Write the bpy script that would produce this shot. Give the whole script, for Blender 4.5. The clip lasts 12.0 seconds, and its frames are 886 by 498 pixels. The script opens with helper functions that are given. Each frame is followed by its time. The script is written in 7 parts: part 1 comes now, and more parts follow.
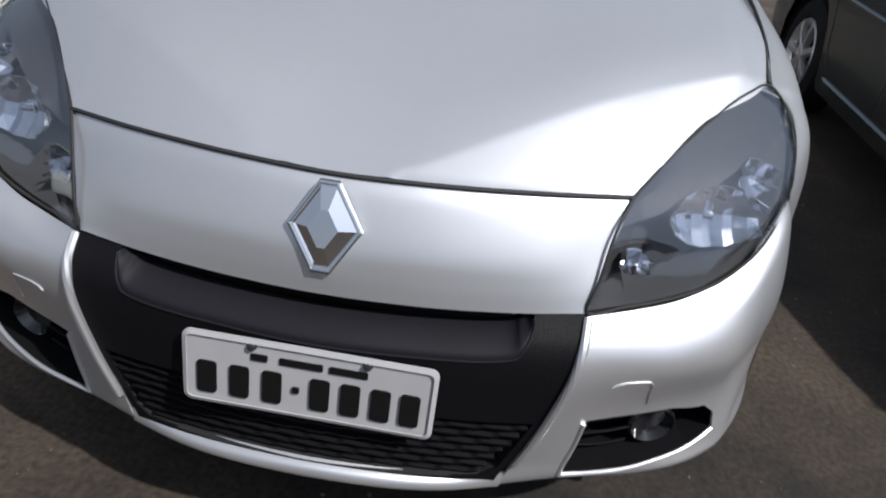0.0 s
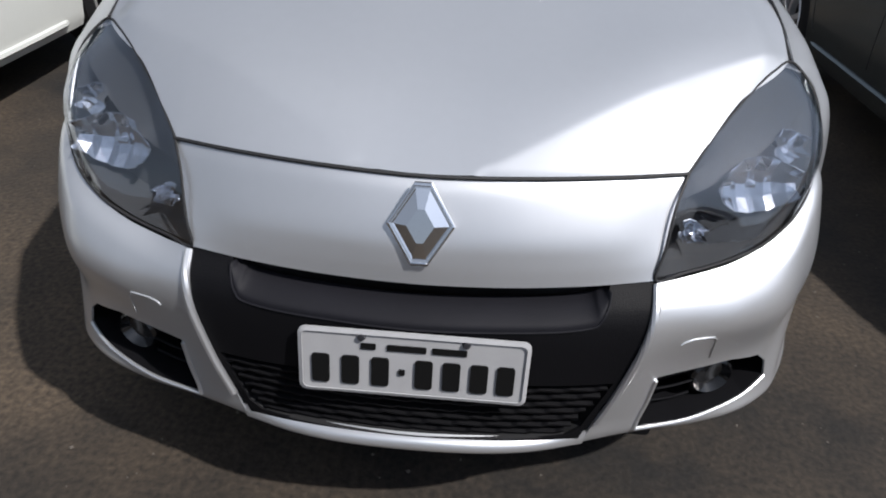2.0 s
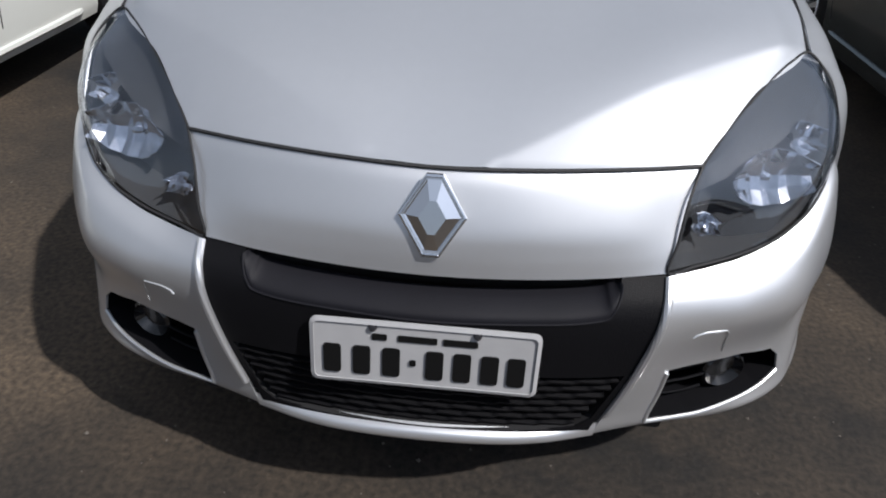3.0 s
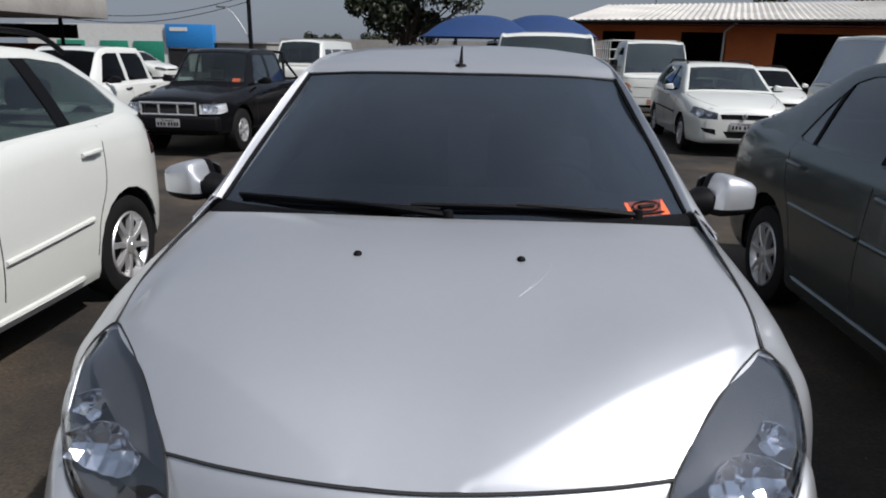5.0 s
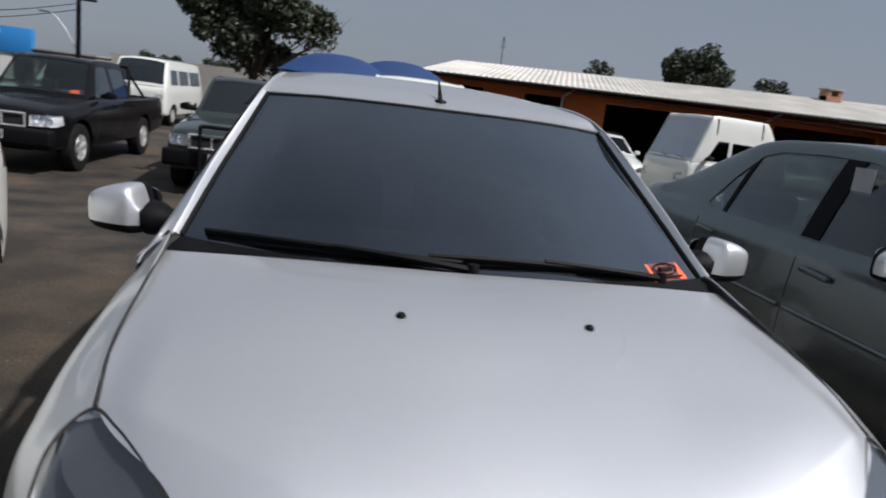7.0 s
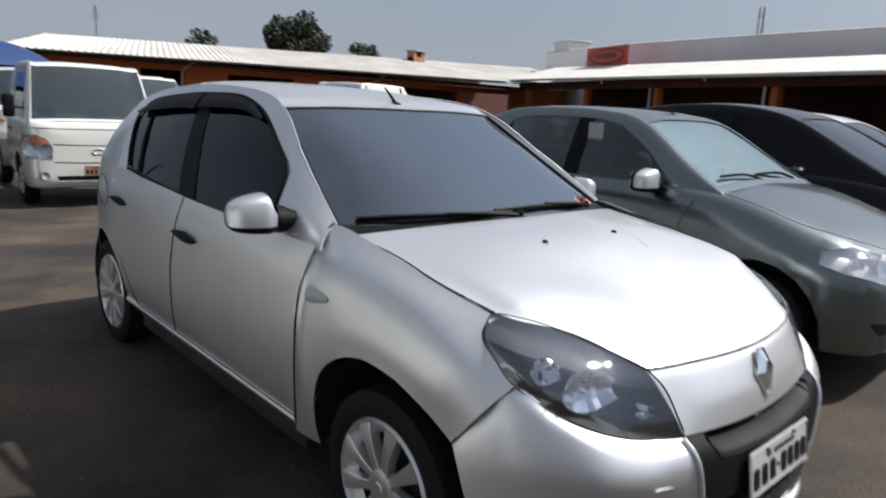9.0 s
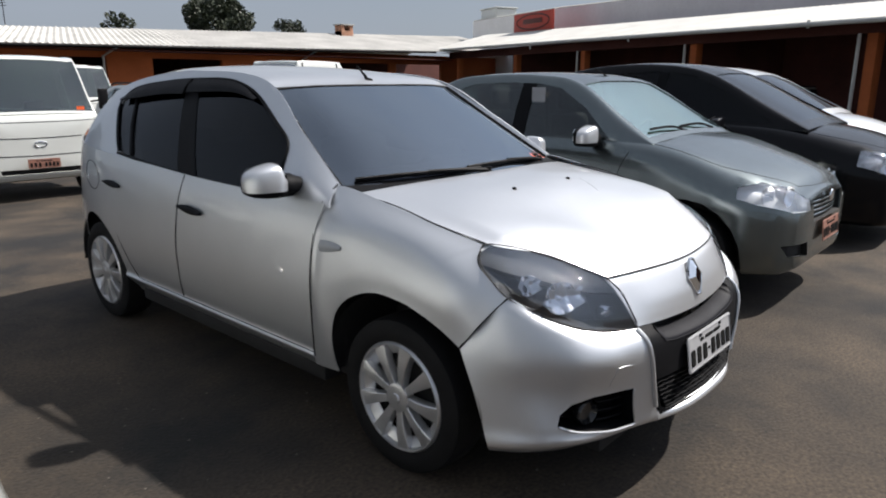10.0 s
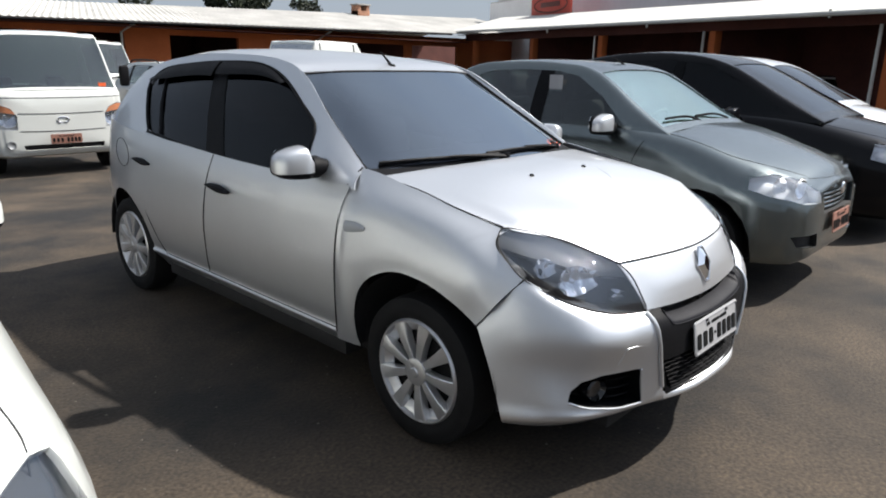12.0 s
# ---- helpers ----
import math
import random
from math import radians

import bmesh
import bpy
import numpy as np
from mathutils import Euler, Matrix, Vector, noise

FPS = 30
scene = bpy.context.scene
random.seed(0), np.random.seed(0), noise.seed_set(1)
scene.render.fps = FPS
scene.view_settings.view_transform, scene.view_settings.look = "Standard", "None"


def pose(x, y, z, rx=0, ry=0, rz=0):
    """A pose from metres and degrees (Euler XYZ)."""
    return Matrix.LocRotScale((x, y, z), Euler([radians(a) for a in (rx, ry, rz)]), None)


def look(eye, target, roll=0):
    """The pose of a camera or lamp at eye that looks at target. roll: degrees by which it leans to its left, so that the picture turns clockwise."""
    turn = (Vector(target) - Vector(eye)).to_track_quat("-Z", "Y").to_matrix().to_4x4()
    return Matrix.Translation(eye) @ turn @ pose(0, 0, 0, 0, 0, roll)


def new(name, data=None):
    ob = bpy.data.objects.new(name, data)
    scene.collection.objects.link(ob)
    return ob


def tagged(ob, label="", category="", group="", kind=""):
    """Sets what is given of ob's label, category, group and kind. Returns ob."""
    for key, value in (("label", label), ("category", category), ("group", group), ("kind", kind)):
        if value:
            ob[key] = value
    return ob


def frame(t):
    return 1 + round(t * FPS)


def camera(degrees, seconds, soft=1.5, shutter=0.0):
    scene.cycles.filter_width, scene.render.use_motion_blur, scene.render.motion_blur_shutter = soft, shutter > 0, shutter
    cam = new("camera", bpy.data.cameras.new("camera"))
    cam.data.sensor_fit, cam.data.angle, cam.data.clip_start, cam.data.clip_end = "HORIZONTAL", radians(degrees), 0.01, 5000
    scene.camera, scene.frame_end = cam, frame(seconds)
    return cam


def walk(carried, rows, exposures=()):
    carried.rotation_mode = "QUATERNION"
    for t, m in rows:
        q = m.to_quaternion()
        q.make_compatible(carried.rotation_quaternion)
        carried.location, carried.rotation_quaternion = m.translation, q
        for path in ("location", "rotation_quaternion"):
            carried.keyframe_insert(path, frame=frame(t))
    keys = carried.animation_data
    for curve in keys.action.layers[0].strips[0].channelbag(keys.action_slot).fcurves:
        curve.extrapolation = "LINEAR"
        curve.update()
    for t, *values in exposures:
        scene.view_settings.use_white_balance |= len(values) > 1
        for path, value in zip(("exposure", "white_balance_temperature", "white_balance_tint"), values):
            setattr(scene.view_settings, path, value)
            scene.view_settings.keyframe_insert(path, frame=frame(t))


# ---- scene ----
# (seconds, eye, aim, lean)
PATH = [
    (0.00, (0.223, -0.799, 1.274), (0.125, 0.875, 0.184), 7.49),
    (0.50, (0.196, -0.848, 1.296), (0.122, 0.791, 0.152), 4.39),
    (1.00, (0.126, -0.891, 1.332), (0.034, 0.784, 0.244), 2.23),
    (1.50, (0.087, -0.907, 1.332), (0.020, 0.762, 0.232), 2.77),
    (2.00, (0.076, -0.919, 1.328), (0.009, 0.743, 0.217), 2.97),
    (2.50, (0.072, -0.920, 1.325), (-0.010, 0.726, 0.191), 2.97),
    (2.70, (0.073, -0.920, 1.322), (-0.013, 0.720, 0.180), 2.88),
    (3.20, (0.077, -0.912, 1.345), (-0.030, 0.735, 0.214), 2.50),
    (3.80, (0.087, -0.899, 1.404), (-0.053, 0.825, 0.396), 1.66),
    (4.30, (0.096, -0.888, 1.463), (-0.041, 0.933, 0.647), 1.06),
    (4.50, (0.099, -0.888, 1.475), (-0.025, 0.979, 0.768), 0.89),
    (5.00, (0.105, -0.878, 1.509), (-0.010, 1.037, 0.941), 1.00),
    (5.50, (0.083, -0.868, 1.510), (0.004, 1.045, 0.932), 1.78),
    (6.00, (0.028, -0.863, 1.507), (0.003, 1.062, 0.963), 1.98),
    (6.50, (-0.108, -0.786, 1.511), (0.023, 1.151, 1.029), 3.87),
    (6.70, (-0.195, -0.703, 1.480), (0.030, 1.232, 1.027), 5.78),
    (7.10, (-0.452, -0.547, 1.440), (-0.042, 1.371, 1.031), 7.10),
    (7.50, (-0.809, -0.442, 1.438), (-0.209, 1.433, 1.056), 5.18),
    (7.90, (-1.188, -0.406, 1.455), (-0.386, 1.395, 1.091), 2.42),
    (8.30, (-1.510, -0.460, 1.471), (-0.489, 1.225, 1.125), 1.20),
    (8.50, (-1.665, -0.525, 1.465), (-0.519, 1.082, 1.140), 1.72),
    (9.00, (-1.969, -0.706, 1.448), (-0.642, 0.733, 1.035), 3.06),
    (9.50, (-2.165, -0.774, 1.435), (-0.727, 0.528, 0.950), 2.12),
    (10.00, (-2.413, -0.903, 1.449), (-0.974, 0.398, 0.963), 0.06),
    (10.50, (-2.524, -0.936, 1.468), (-1.153, 0.441, 0.997), 0.20),
    (11.00, (-2.548, -0.945, 1.454), (-1.178, 0.424, 0.958), 1.12),
    (11.50, (-2.529, -0.953, 1.466), (-1.124, 0.374, 0.950), 1.13),
    (12.00, (-2.520, -0.956, 1.476), (-1.112, 0.359, 0.941), 1.19),
]
cam = camera(66.33, 12.0, soft=1.9, shutter=0.4)
EXPOSURES = [(0.0, 0.20, 6180, 13), (2.7, 0.14, 6180, 13), (4.5, -0.02, 6220, 13), (6.7, 0.04, 6300, 13), (8.3, 0.44, 6430, 13), (10.4, 0.54, 6420, 12), (11.2, 0.72, 6400, 11), (12.0, 0.76, 6400, 11)]
walk(cam, [(t, look(e, a, r)) for t, e, a, r in PATH], EXPOSURES)

# ---------------------------------------------------------------- light
SUN_WAY = Vector((0.70, -0.42, 1.0)).normalized()
world = bpy.data.worlds.new("hazy_sky")
scene.world = world
world.use_nodes = True
wn = world.node_tree
sky = wn.nodes.new("ShaderNodeTexSky")
sky.sky_type, sky.sun_disc = 'NISHITA', False
sky.sun_elevation = math.asin(SUN_WAY.z)
sky.sun_rotation = math.atan2(SUN_WAY.x, SUN_WAY.y)
sky.air_density, sky.dust_density, sky.ozone_density = 1.0, 1.6, 2.0
tc = wn.nodes.new("ShaderNodeTexCoord")
squash = wn.nodes.new("ShaderNodeMapping")
squash.inputs["Scale"].default_value = (1.0, 1.0, 3.0)
cloud = wn.nodes.new("ShaderNodeTexNoise")
cloud.inputs["Scale"].default_value = 2.2
cloud.inputs["Detail"].default_value = 7.0
cloud.inputs["Roughness"].default_value = 0.55
cover = wn.nodes.new("ShaderNodeMapRange")
cover.inputs["From Min"].default_value, cover.inputs["From Max"].default_value = 0.25, 0.80
cover.inputs["To Min"].default_value, cover.inputs["To Max"].default_value = 0.62, 0.98
veil = wn.nodes.new("ShaderNodeMix")
veil.data_type = 'RGBA'
depth = wn.nodes.new("ShaderNodeSeparateXYZ")
haze = wn.nodes.new("ShaderNodeValToRGB")
haze.color_ramp.elements[0].position, haze.color_ramp.elements[0].color = 0.0, (4.5, 5.1, 5.9, 1)
haze.color_ramp.elements[1].position, haze.color_ramp.elements[1].color = 0.95, (4.5, 5.0, 5.7, 1)
wn.links.new(tc.outputs["Generated"], depth.inputs[0])
wn.links.new(depth.outputs["Z"], haze.inputs[0])
wn.links.new(haze.outputs[0], veil.inputs[7])
wn.links.new(tc.outputs["Generated"], squash.inputs[0])
wn.links.new(squash.outputs[0], cloud.inputs["Vector"])
wn.links.new(cloud.outputs["Fac"], cover.inputs["Value"])
wn.links.new(cover.outputs[0], veil.inputs[0])
wn.links.new(sky.outputs[0], veil.inputs[6])
toward, narrow, gain, glow = (wn.nodes.new(n) for n in ("ShaderNodeVectorMath", "ShaderNodeMath", "ShaderNodeMath", "ShaderNodeVectorMath"))
toward.operation, narrow.operation, gain.operation, glow.operation = 'DOT_PRODUCT', 'POWER', 'MULTIPLY_ADD', 'SCALE'
toward.inputs[1].default_value = SUN_WAY
above = wn.nodes.new("ShaderNodeMath")
above.operation = 'MAXIMUM'
above.inputs[1].default_value = 0.0
narrow.inputs[1].default_value = 4.0
gain.inputs[1].default_value, gain.inputs[2].default_value = 2.0, 0.95
wn.links.new(tc.outputs["Generated"], toward.inputs[0])
wn.links.new(toward.outputs["Value"], above.inputs[0])
wn.links.new(above.outputs[0], narrow.inputs[0])
wn.links.new(narrow.outputs[0], gain.inputs[0])
wn.links.new(gain.outputs[0], glow.inputs["Scale"])
wn.links.new(veil.outputs[2], glow.inputs[0])
wn.links.new(glow.outputs[0], wn.nodes["Background"].inputs[0])
wn.nodes["Background"].inputs[1].default_value = 0.06
sun = new("sun", bpy.data.lights.new("sun", 'SUN'))
sun.data.energy, sun.data.angle, sun.data.color = 5.0, radians(1.2), (1.0, 0.95, 0.87)
sun.matrix_world = look(SUN_WAY * 40, (0, 0, 0))

# ---------------------------------------------------------------- tools
def material(name, col, rough=0.5, metal=0.0, coat=0.0, vary=0.12, scale=6.0, bump=0.0, bump_scale=60.0, trans=0.0, second=None, emit=None, spec=0.5, ior=1.5):
    """A node material: base colour varied at two scales, with fine relief."""
    m = bpy.data.materials.new(name)
    m.use_nodes = True
    nt = m.node_tree
    b = nt.nodes["Principled BSDF"]
    b.inputs["Metallic"].default_value, b.inputs["Coat Weight"].default_value = metal, coat
    b.inputs["Coat Roughness"].default_value = 0.04
    b.inputs["Specular IOR Level"].default_value = spec
    b.inputs["Transmission Weight"].default_value = trans
    if emit:
        b.inputs["Emission Color"].default_value, b.inputs["Emission Strength"].default_value = (*emit[:3], 1), emit[3]
    if trans:
        b.inputs["IOR"].default_value = ior
        b.inputs["Base Color"].default_value, b.inputs["Roughness"].default_value = (*col, 1), rough
        return m
    co = nt.nodes.new("ShaderNodeTexCoord")
    big, fine = nt.nodes.new("ShaderNodeTexNoise"), nt.nodes.new("ShaderNodeTexNoise")
    big.inputs["Scale"].default_value, fine.inputs["Scale"].default_value = scale, scale * 14
    big.inputs["Detail"].default_value = 6
    add = nt.nodes.new("ShaderNodeMath")
    add.operation = 'MULTIPLY_ADD'
    add.inputs[1].default_value = 0.35
    mix = nt.nodes.new("ShaderNodeMix")
    mix.data_type = 'RGBA'
    other = second or tuple(c * (1 - 2.2 * vary) for c in col)
    mix.inputs[6].default_value, mix.inputs[7].default_value = (*col, 1), (*other, 1)
    ramp = nt.nodes.new("ShaderNodeMapRange")
    ramp.inputs["From Min"].default_value, ramp.inputs["From Max"].default_value = 0.45, 0.95
    for n in (big, fine):
        nt.links.new(co.outputs["Object"], n.inputs["Vector"])
    nt.links.new(fine.outputs["Fac"], add.inputs[0])
    nt.links.new(big.outputs["Fac"], add.inputs[2])
    nt.links.new(add.outputs[0], ramp.inputs["Value"])
    nt.links.new(ramp.outputs[0], mix.inputs[0])
    nt.links.new(mix.outputs[2], b.inputs["Base Color"])
    rr = nt.nodes.new("ShaderNodeMapRange")
    rr.inputs["To Min"].default_value, rr.inputs["To Max"].default_value = rough * 0.85, min(1, rough * 1.2)
    nt.links.new(big.outputs["Fac"], rr.inputs["Value"])
    nt.links.new(rr.outputs[0], b.inputs["Roughness"])
    if bump:
        bn, bt = nt.nodes.new("ShaderNodeBump"), nt.nodes.new("ShaderNodeTexNoise")
        bt.inputs["Scale"].default_value, bt.inputs["Detail"].default_value = bump_scale, 4
        bn.inputs["Strength"].default_value, bn.inputs["Distance"].default_value = bump, 0.01
        nt.links.new(co.outputs["Object"], bt.inputs["Vector"])
        nt.links.new(bt.outputs["Fac"], bn.inputs["Height"])
        nt.links.new(bn.outputs[0], b.inputs["Normal"])
    return m


def thin_glass(name, col, skin=0.05, rough=0.0, rise=3.6, shine=(0.85, 0.87, 0.90)):
    """A tinted pane: clear through, with a mirror-like skin that grows towards grazing angles."""
    m = bpy.data.materials.new(name)
    m.use_nodes = True
    nt = m.node_tree
    nt.nodes.remove(nt.nodes["Principled BSDF"])
    clear, gloss, mix, rim, power, scale = (nt.nodes.new(n) for n in ("ShaderNodeBsdfTransparent", "ShaderNodeBsdfGlossy", "ShaderNodeMixShader", "ShaderNodeLayerWeight", "ShaderNodeMath", "ShaderNodeMath"))
    clear.inputs[0].default_value = (*col, 1)
    gloss.inputs["Roughness"].default_value = rough
    gloss.inputs["Color"].default_value = (*shine, 1)
    power.operation, scale.operation = 'POWER', 'MULTIPLY_ADD'
    power.inputs[1].default_value = rise
    scale.inputs[1].default_value, scale.inputs[2].default_value = 1 - skin, skin
    nt.links.new(rim.outputs["Facing"], power.inputs[0])
    nt.links.new(power.outputs[0], scale.inputs[0])
    nt.links.new(scale.outputs[0], mix.inputs[0])
    nt.links.new(clear.outputs[0], mix.inputs[1])
    nt.links.new(gloss.outputs[0], mix.inputs[2])
    nt.links.new(mix.outputs[0], nt.nodes["Material Output"].inputs[0])
    return m


def spline(pts, n, closed=False):
    """n + 1 points on a smooth curve through pts."""
    p = np.array(pts, float)
    if len(p) == 2:
        return p[0] + (p[1] - p[0]) * np.linspace(0, 1, n + 1)[:, None]
    a = np.vstack([2 * p[0] - p[1], p, 2 * p[-1] - p[-2]])
    u = np.linspace(0, len(p) - 1, n + 1)
    i = np.minimum(u.astype(int), len(p) - 2)
    s = (u - i)[:, None]
    p0, p1, p2, p3 = a[i], a[i + 1], a[i + 2], a[i + 3]
    return 0.5 * (2 * p1 + (p2 - p0) * s + (2 * p0 - 5 * p1 + 4 * p2 - p3) * s**2 + (3 * p1 - p0 - 3 * p2 + p3) * s**3)


def sheet(rows, nu, nv):
    """A smooth grid of (nv + 1) x (nu + 1) points through rows of guide points."""
    across = np.array([spline(r, nu) for r in rows])
    return np.stack([spline(across[:, j], nv) for j in range(nu + 1)], 1)


def both(rows):
    """Rows given from the middle outward (x >= 0), completed to full width."""
    return [[(-x, y, z) for x, y, z in reversed(r[1:])] + list(r) for r in rows]


def flip(rows, s):
    return [[(s * x, y, z) for x, y, z in r] for r in rows]


def grid_mesh(g):
    bm = bmesh.new()
    v = [[bm.verts.new(p) for p in r] for r in g]
    for a, b in zip(v[:-1], v[1:]):
        for i in range(len(a) - 1):
            bm.faces.new((a[i], a[i + 1], b[i + 1], b[i]))
    bmesh.ops.remove_doubles(bm, verts=bm.verts[:], dist=1e-5)
    return bm


def outward(bm, centre):
    bm.normal_update()
    c = Vector(centre)
    if sum(f.normal.dot(f.calc_center_median() - c) * f.calc_area() for f in bm.faces) < 0:
        bmesh.ops.reverse_faces(bm, faces=bm.faces[:])
    bm.normal_update()
    return bm


def shell(bm, thick, centre=(0, 2, 0.6)):
    """Gives a sheet of faces a thickness, inward from centre's far side."""
    outward(bm, centre)
    normals = {v: v.normal.copy() for v in bm.verts}
    old = list(bm.verts)
    made = bmesh.ops.extrude_face_region(bm, geom=bm.faces[:], use_keep_orig=True)
    fresh = [e for e in made["geom"] if isinstance(e, bmesh.types.BMVert)]
    near = {tuple(v.co): normals[v] for v in old}
    for v in fresh:
        v.co -= near[tuple(v.co)] * thick
    bmesh.ops.recalc_face_normals(bm, faces=bm.faces[:])
    return bm


def inside(p, poly):
    s = 0
    for (ax, ay), (bx, by) in zip(poly, poly[1:] + poly[:1]):
        c = (bx - ax) * (p[1] - ay) - (by - ay) * (p[0] - ax)
        if c * s < 0:
            return False
        s = s or c
    return True


def carve(bm, poly, axes, keep=lambda c: True):
    """Cuts the convex outline poly, laid along the two axes, out of bm; returns what was cut out."""
    i, j = axes
    lo = [min(p[k] for p in poly) - 0.12 for k in (0, 1)]
    hi = [max(p[k] for p in poly) + 0.12 for k in (0, 1)]
    for (ax, ay), (bx, by) in zip(poly, poly[1:] + poly[:1]):
        co, no = [0, 0, 0], [0, 0, 0]
        co[i], co[j], no[i], no[j] = ax, ay, by - ay, ax - bx
        fs = []
        for f in bm.faces:
            c = f.calc_center_median()
            if lo[0] < c[i] < hi[0] and lo[1] < c[j] < hi[1] and keep(c):
                fs.append(f)
        geom = list({e for f in fs for e in f.edges}) + list({v for f in fs for v in f.verts}) + fs
        bmesh.ops.bisect_plane(bm, geom=geom, dist=1e-6, plane_co=co, plane_no=no)
    bm.faces.ensure_lookup_table()
    bm.faces.index_update()
    pick = set()
    for f in bm.faces:
        c = f.calc_center_median()
        if keep(c) and inside((c[i], c[j]), poly):
            pick.add(f.index)
    out = bm.copy()
    bmesh.ops.delete(bm, geom=[f for f in bm.faces if f.index in pick], context='FACES')
    out.faces.ensure_lookup_table()
    bmesh.ops.delete(out, geom=[f for f in out.faces if f.index not in pick], context='FACES')
    return out


def recess(bm, way):
    """Turns a patch into a pocket: its faces moved along way, with walls round them."""
    cover = bm.faces[:]
    made = bmesh.ops.extrude_face_region(bm, geom=cover, use_keep_orig=True)
    for v in made["geom"]:
        if isinstance(v, bmesh.types.BMVert):
            v.co += Vector(way)
    bmesh.ops.delete(bm, geom=[f for f in cover if f.is_valid], context='FACES_ONLY')
    return bm


def shift(bm, way):
    for v in bm.verts:
        v.co += Vector(way)
    return bm


def mesh_of(bm, name, mat, sharp=38):
    me = bpy.data.meshes.new(name)
    bm.to_mesh(me)
    bm.free()
    me.materials.append(mat)
    for p in me.polygons:
        p.use_smooth = True
    me.set_sharp_from_angle(angle=radians(sharp))
    return me


def part(name, bm, mat, parent, label="", sharp=38, at=None):
    ob = new(name, mesh_of(bm, name, mat, sharp))
    ob.parent = parent
    if at is not None:
        ob.matrix_basis = at
    if label:
        ob["label"] = label
    return ob


def base(name, m, label, category, group="", kind=""):
    ob = new(name)
    ob.empty_display_size = 0.2
    ob.matrix_basis = m
    return tagged(ob, label, category, group, kind)


def thing(name, bm, mat, label, category, group="", kind="", sharp=38, at=None):
    ob = new(name, mesh_of(bm, name, mat, sharp))
    if at is not None:
        ob.matrix_basis = at
    return tagged(ob, label, category, group, kind)


def brick_mesh(x0, x1, y0, y1, z0, z1, bevel=0.0, seg=2):
    bm = bmesh.new()
    bmesh.ops.create_cube(bm, size=1)
    for v in bm.verts:
        v.co = ((x0 + x1) / 2 + v.co.x * (x1 - x0), (y0 + y1) / 2 + v.co.y * (y1 - y0), (z0 + z1) / 2 + v.co.z * (z1 - z0))
    if bevel:
        bmesh.ops.bevel(bm, geom=bm.edges[:], offset=bevel, segments=seg, profile=0.5, affect='EDGES')
    return bm


def merge(*bms):
    out = bmesh.new()
    for b in bms:
        me = bpy.data.meshes.new("tmp")
        b.to_mesh(me)
        b.free()
        out.from_mesh(me)
        bpy.data.meshes.remove(me)
    return out


def turned(bm, m):
    bmesh.ops.transform(bm, matrix=m, verts=bm.verts[:])
    return bm


def tube(pts, r, seg=6, taper=None):
    """A round bar along points."""
    p = [Vector(q) for q in pts]
    bm = bmesh.new()
    rings = []
    for k, q in enumerate(p):
        d = (p[min(k + 1, len(p) - 1)] - p[max(k - 1, 0)]).normalized()
        a = d.cross(Vector((0.31, 0.17, 0.93))).normalized()
        b = d.cross(a)
        rr = r if taper is None else r + (taper - r) * k / (len(p) - 1)
        rings.append([bm.verts.new(q + (a * math.cos(w) + b * math.sin(w)) * rr) for w in [math.tau * i / seg for i in range(seg)]])
    for a, b in zip(rings[:-1], rings[1:]):
        for i in range(seg):
            bm.faces.new((a[i], a[(i + 1) % seg], b[(i + 1) % seg], b[i]))
    bm.faces.new(rings[0][::-1])
    bm.faces.new(rings[-1])
    bmesh.ops.recalc_face_normals(bm, faces=bm.faces[:])
    return bm


def lathe(profile, n=48, axis="x"):
    """Turns a profile of (along, radius) round the axis."""
    bm = bmesh.new()
    rings = []
    for a, r in profile:
        if r < 1e-6:
            rings.append([bm.verts.new((a, 0, 0))] * n)
        else:
            rings.append([bm.verts.new((a, r * math.cos(w), r * math.sin(w))) for w in [math.tau * i / n for i in range(n)]])
    for a, b in zip(rings[:-1], rings[1:]):
        for i in range(n):
            q = list(dict.fromkeys((a[i], a[(i + 1) % n], b[(i + 1) % n], b[i])))
            if len(q) > 2:
                bm.faces.new(q)
    bmesh.ops.recalc_face_normals(bm, faces=bm.faces[:])
    if axis == "z":
        turned(bm, Matrix.Rotation(radians(-90), 4, 'Y'))
    if axis == "y":
        turned(bm, Matrix.Rotation(radians(90), 4, 'Z'))
    return bm


def trim_below(bm, z):
    """Cuts away all that lies below a height."""
    bmesh.ops.bisect_plane(bm, geom=bm.verts[:] + bm.edges[:] + bm.faces[:], plane_co=(0, 0, z), plane_no=(0, 0, -1), clear_outer=True)
    return bm


def plate_mesh(outline, depth, axis=1, bevel=0.0):
    """A flat plate from an outline of two coordinates, standing across the axis."""
    bm = bmesh.new()
    k = [a for a in (0, 1, 2) if a != axis]
    vs = []
    for p in outline:
        c = [0, 0, 0]
        c[k[0]], c[k[1]] = p
        vs.append(bm.verts.new(c))
    f = bm.faces.new(vs)
    made = bmesh.ops.extrude_face_region(bm, geom=[f], use_keep_orig=True)
    for v in made["geom"]:
        if isinstance(v, bmesh.types.BMVert):
            v.co[axis] += depth
    bmesh.ops.recalc_face_normals(bm, faces=bm.faces[:])
    if bevel:
        bmesh.ops.bevel(bm, geom=bm.edges[:], offset=bevel, segments=2, profile=0.5, affect='EDGES')
    return bm


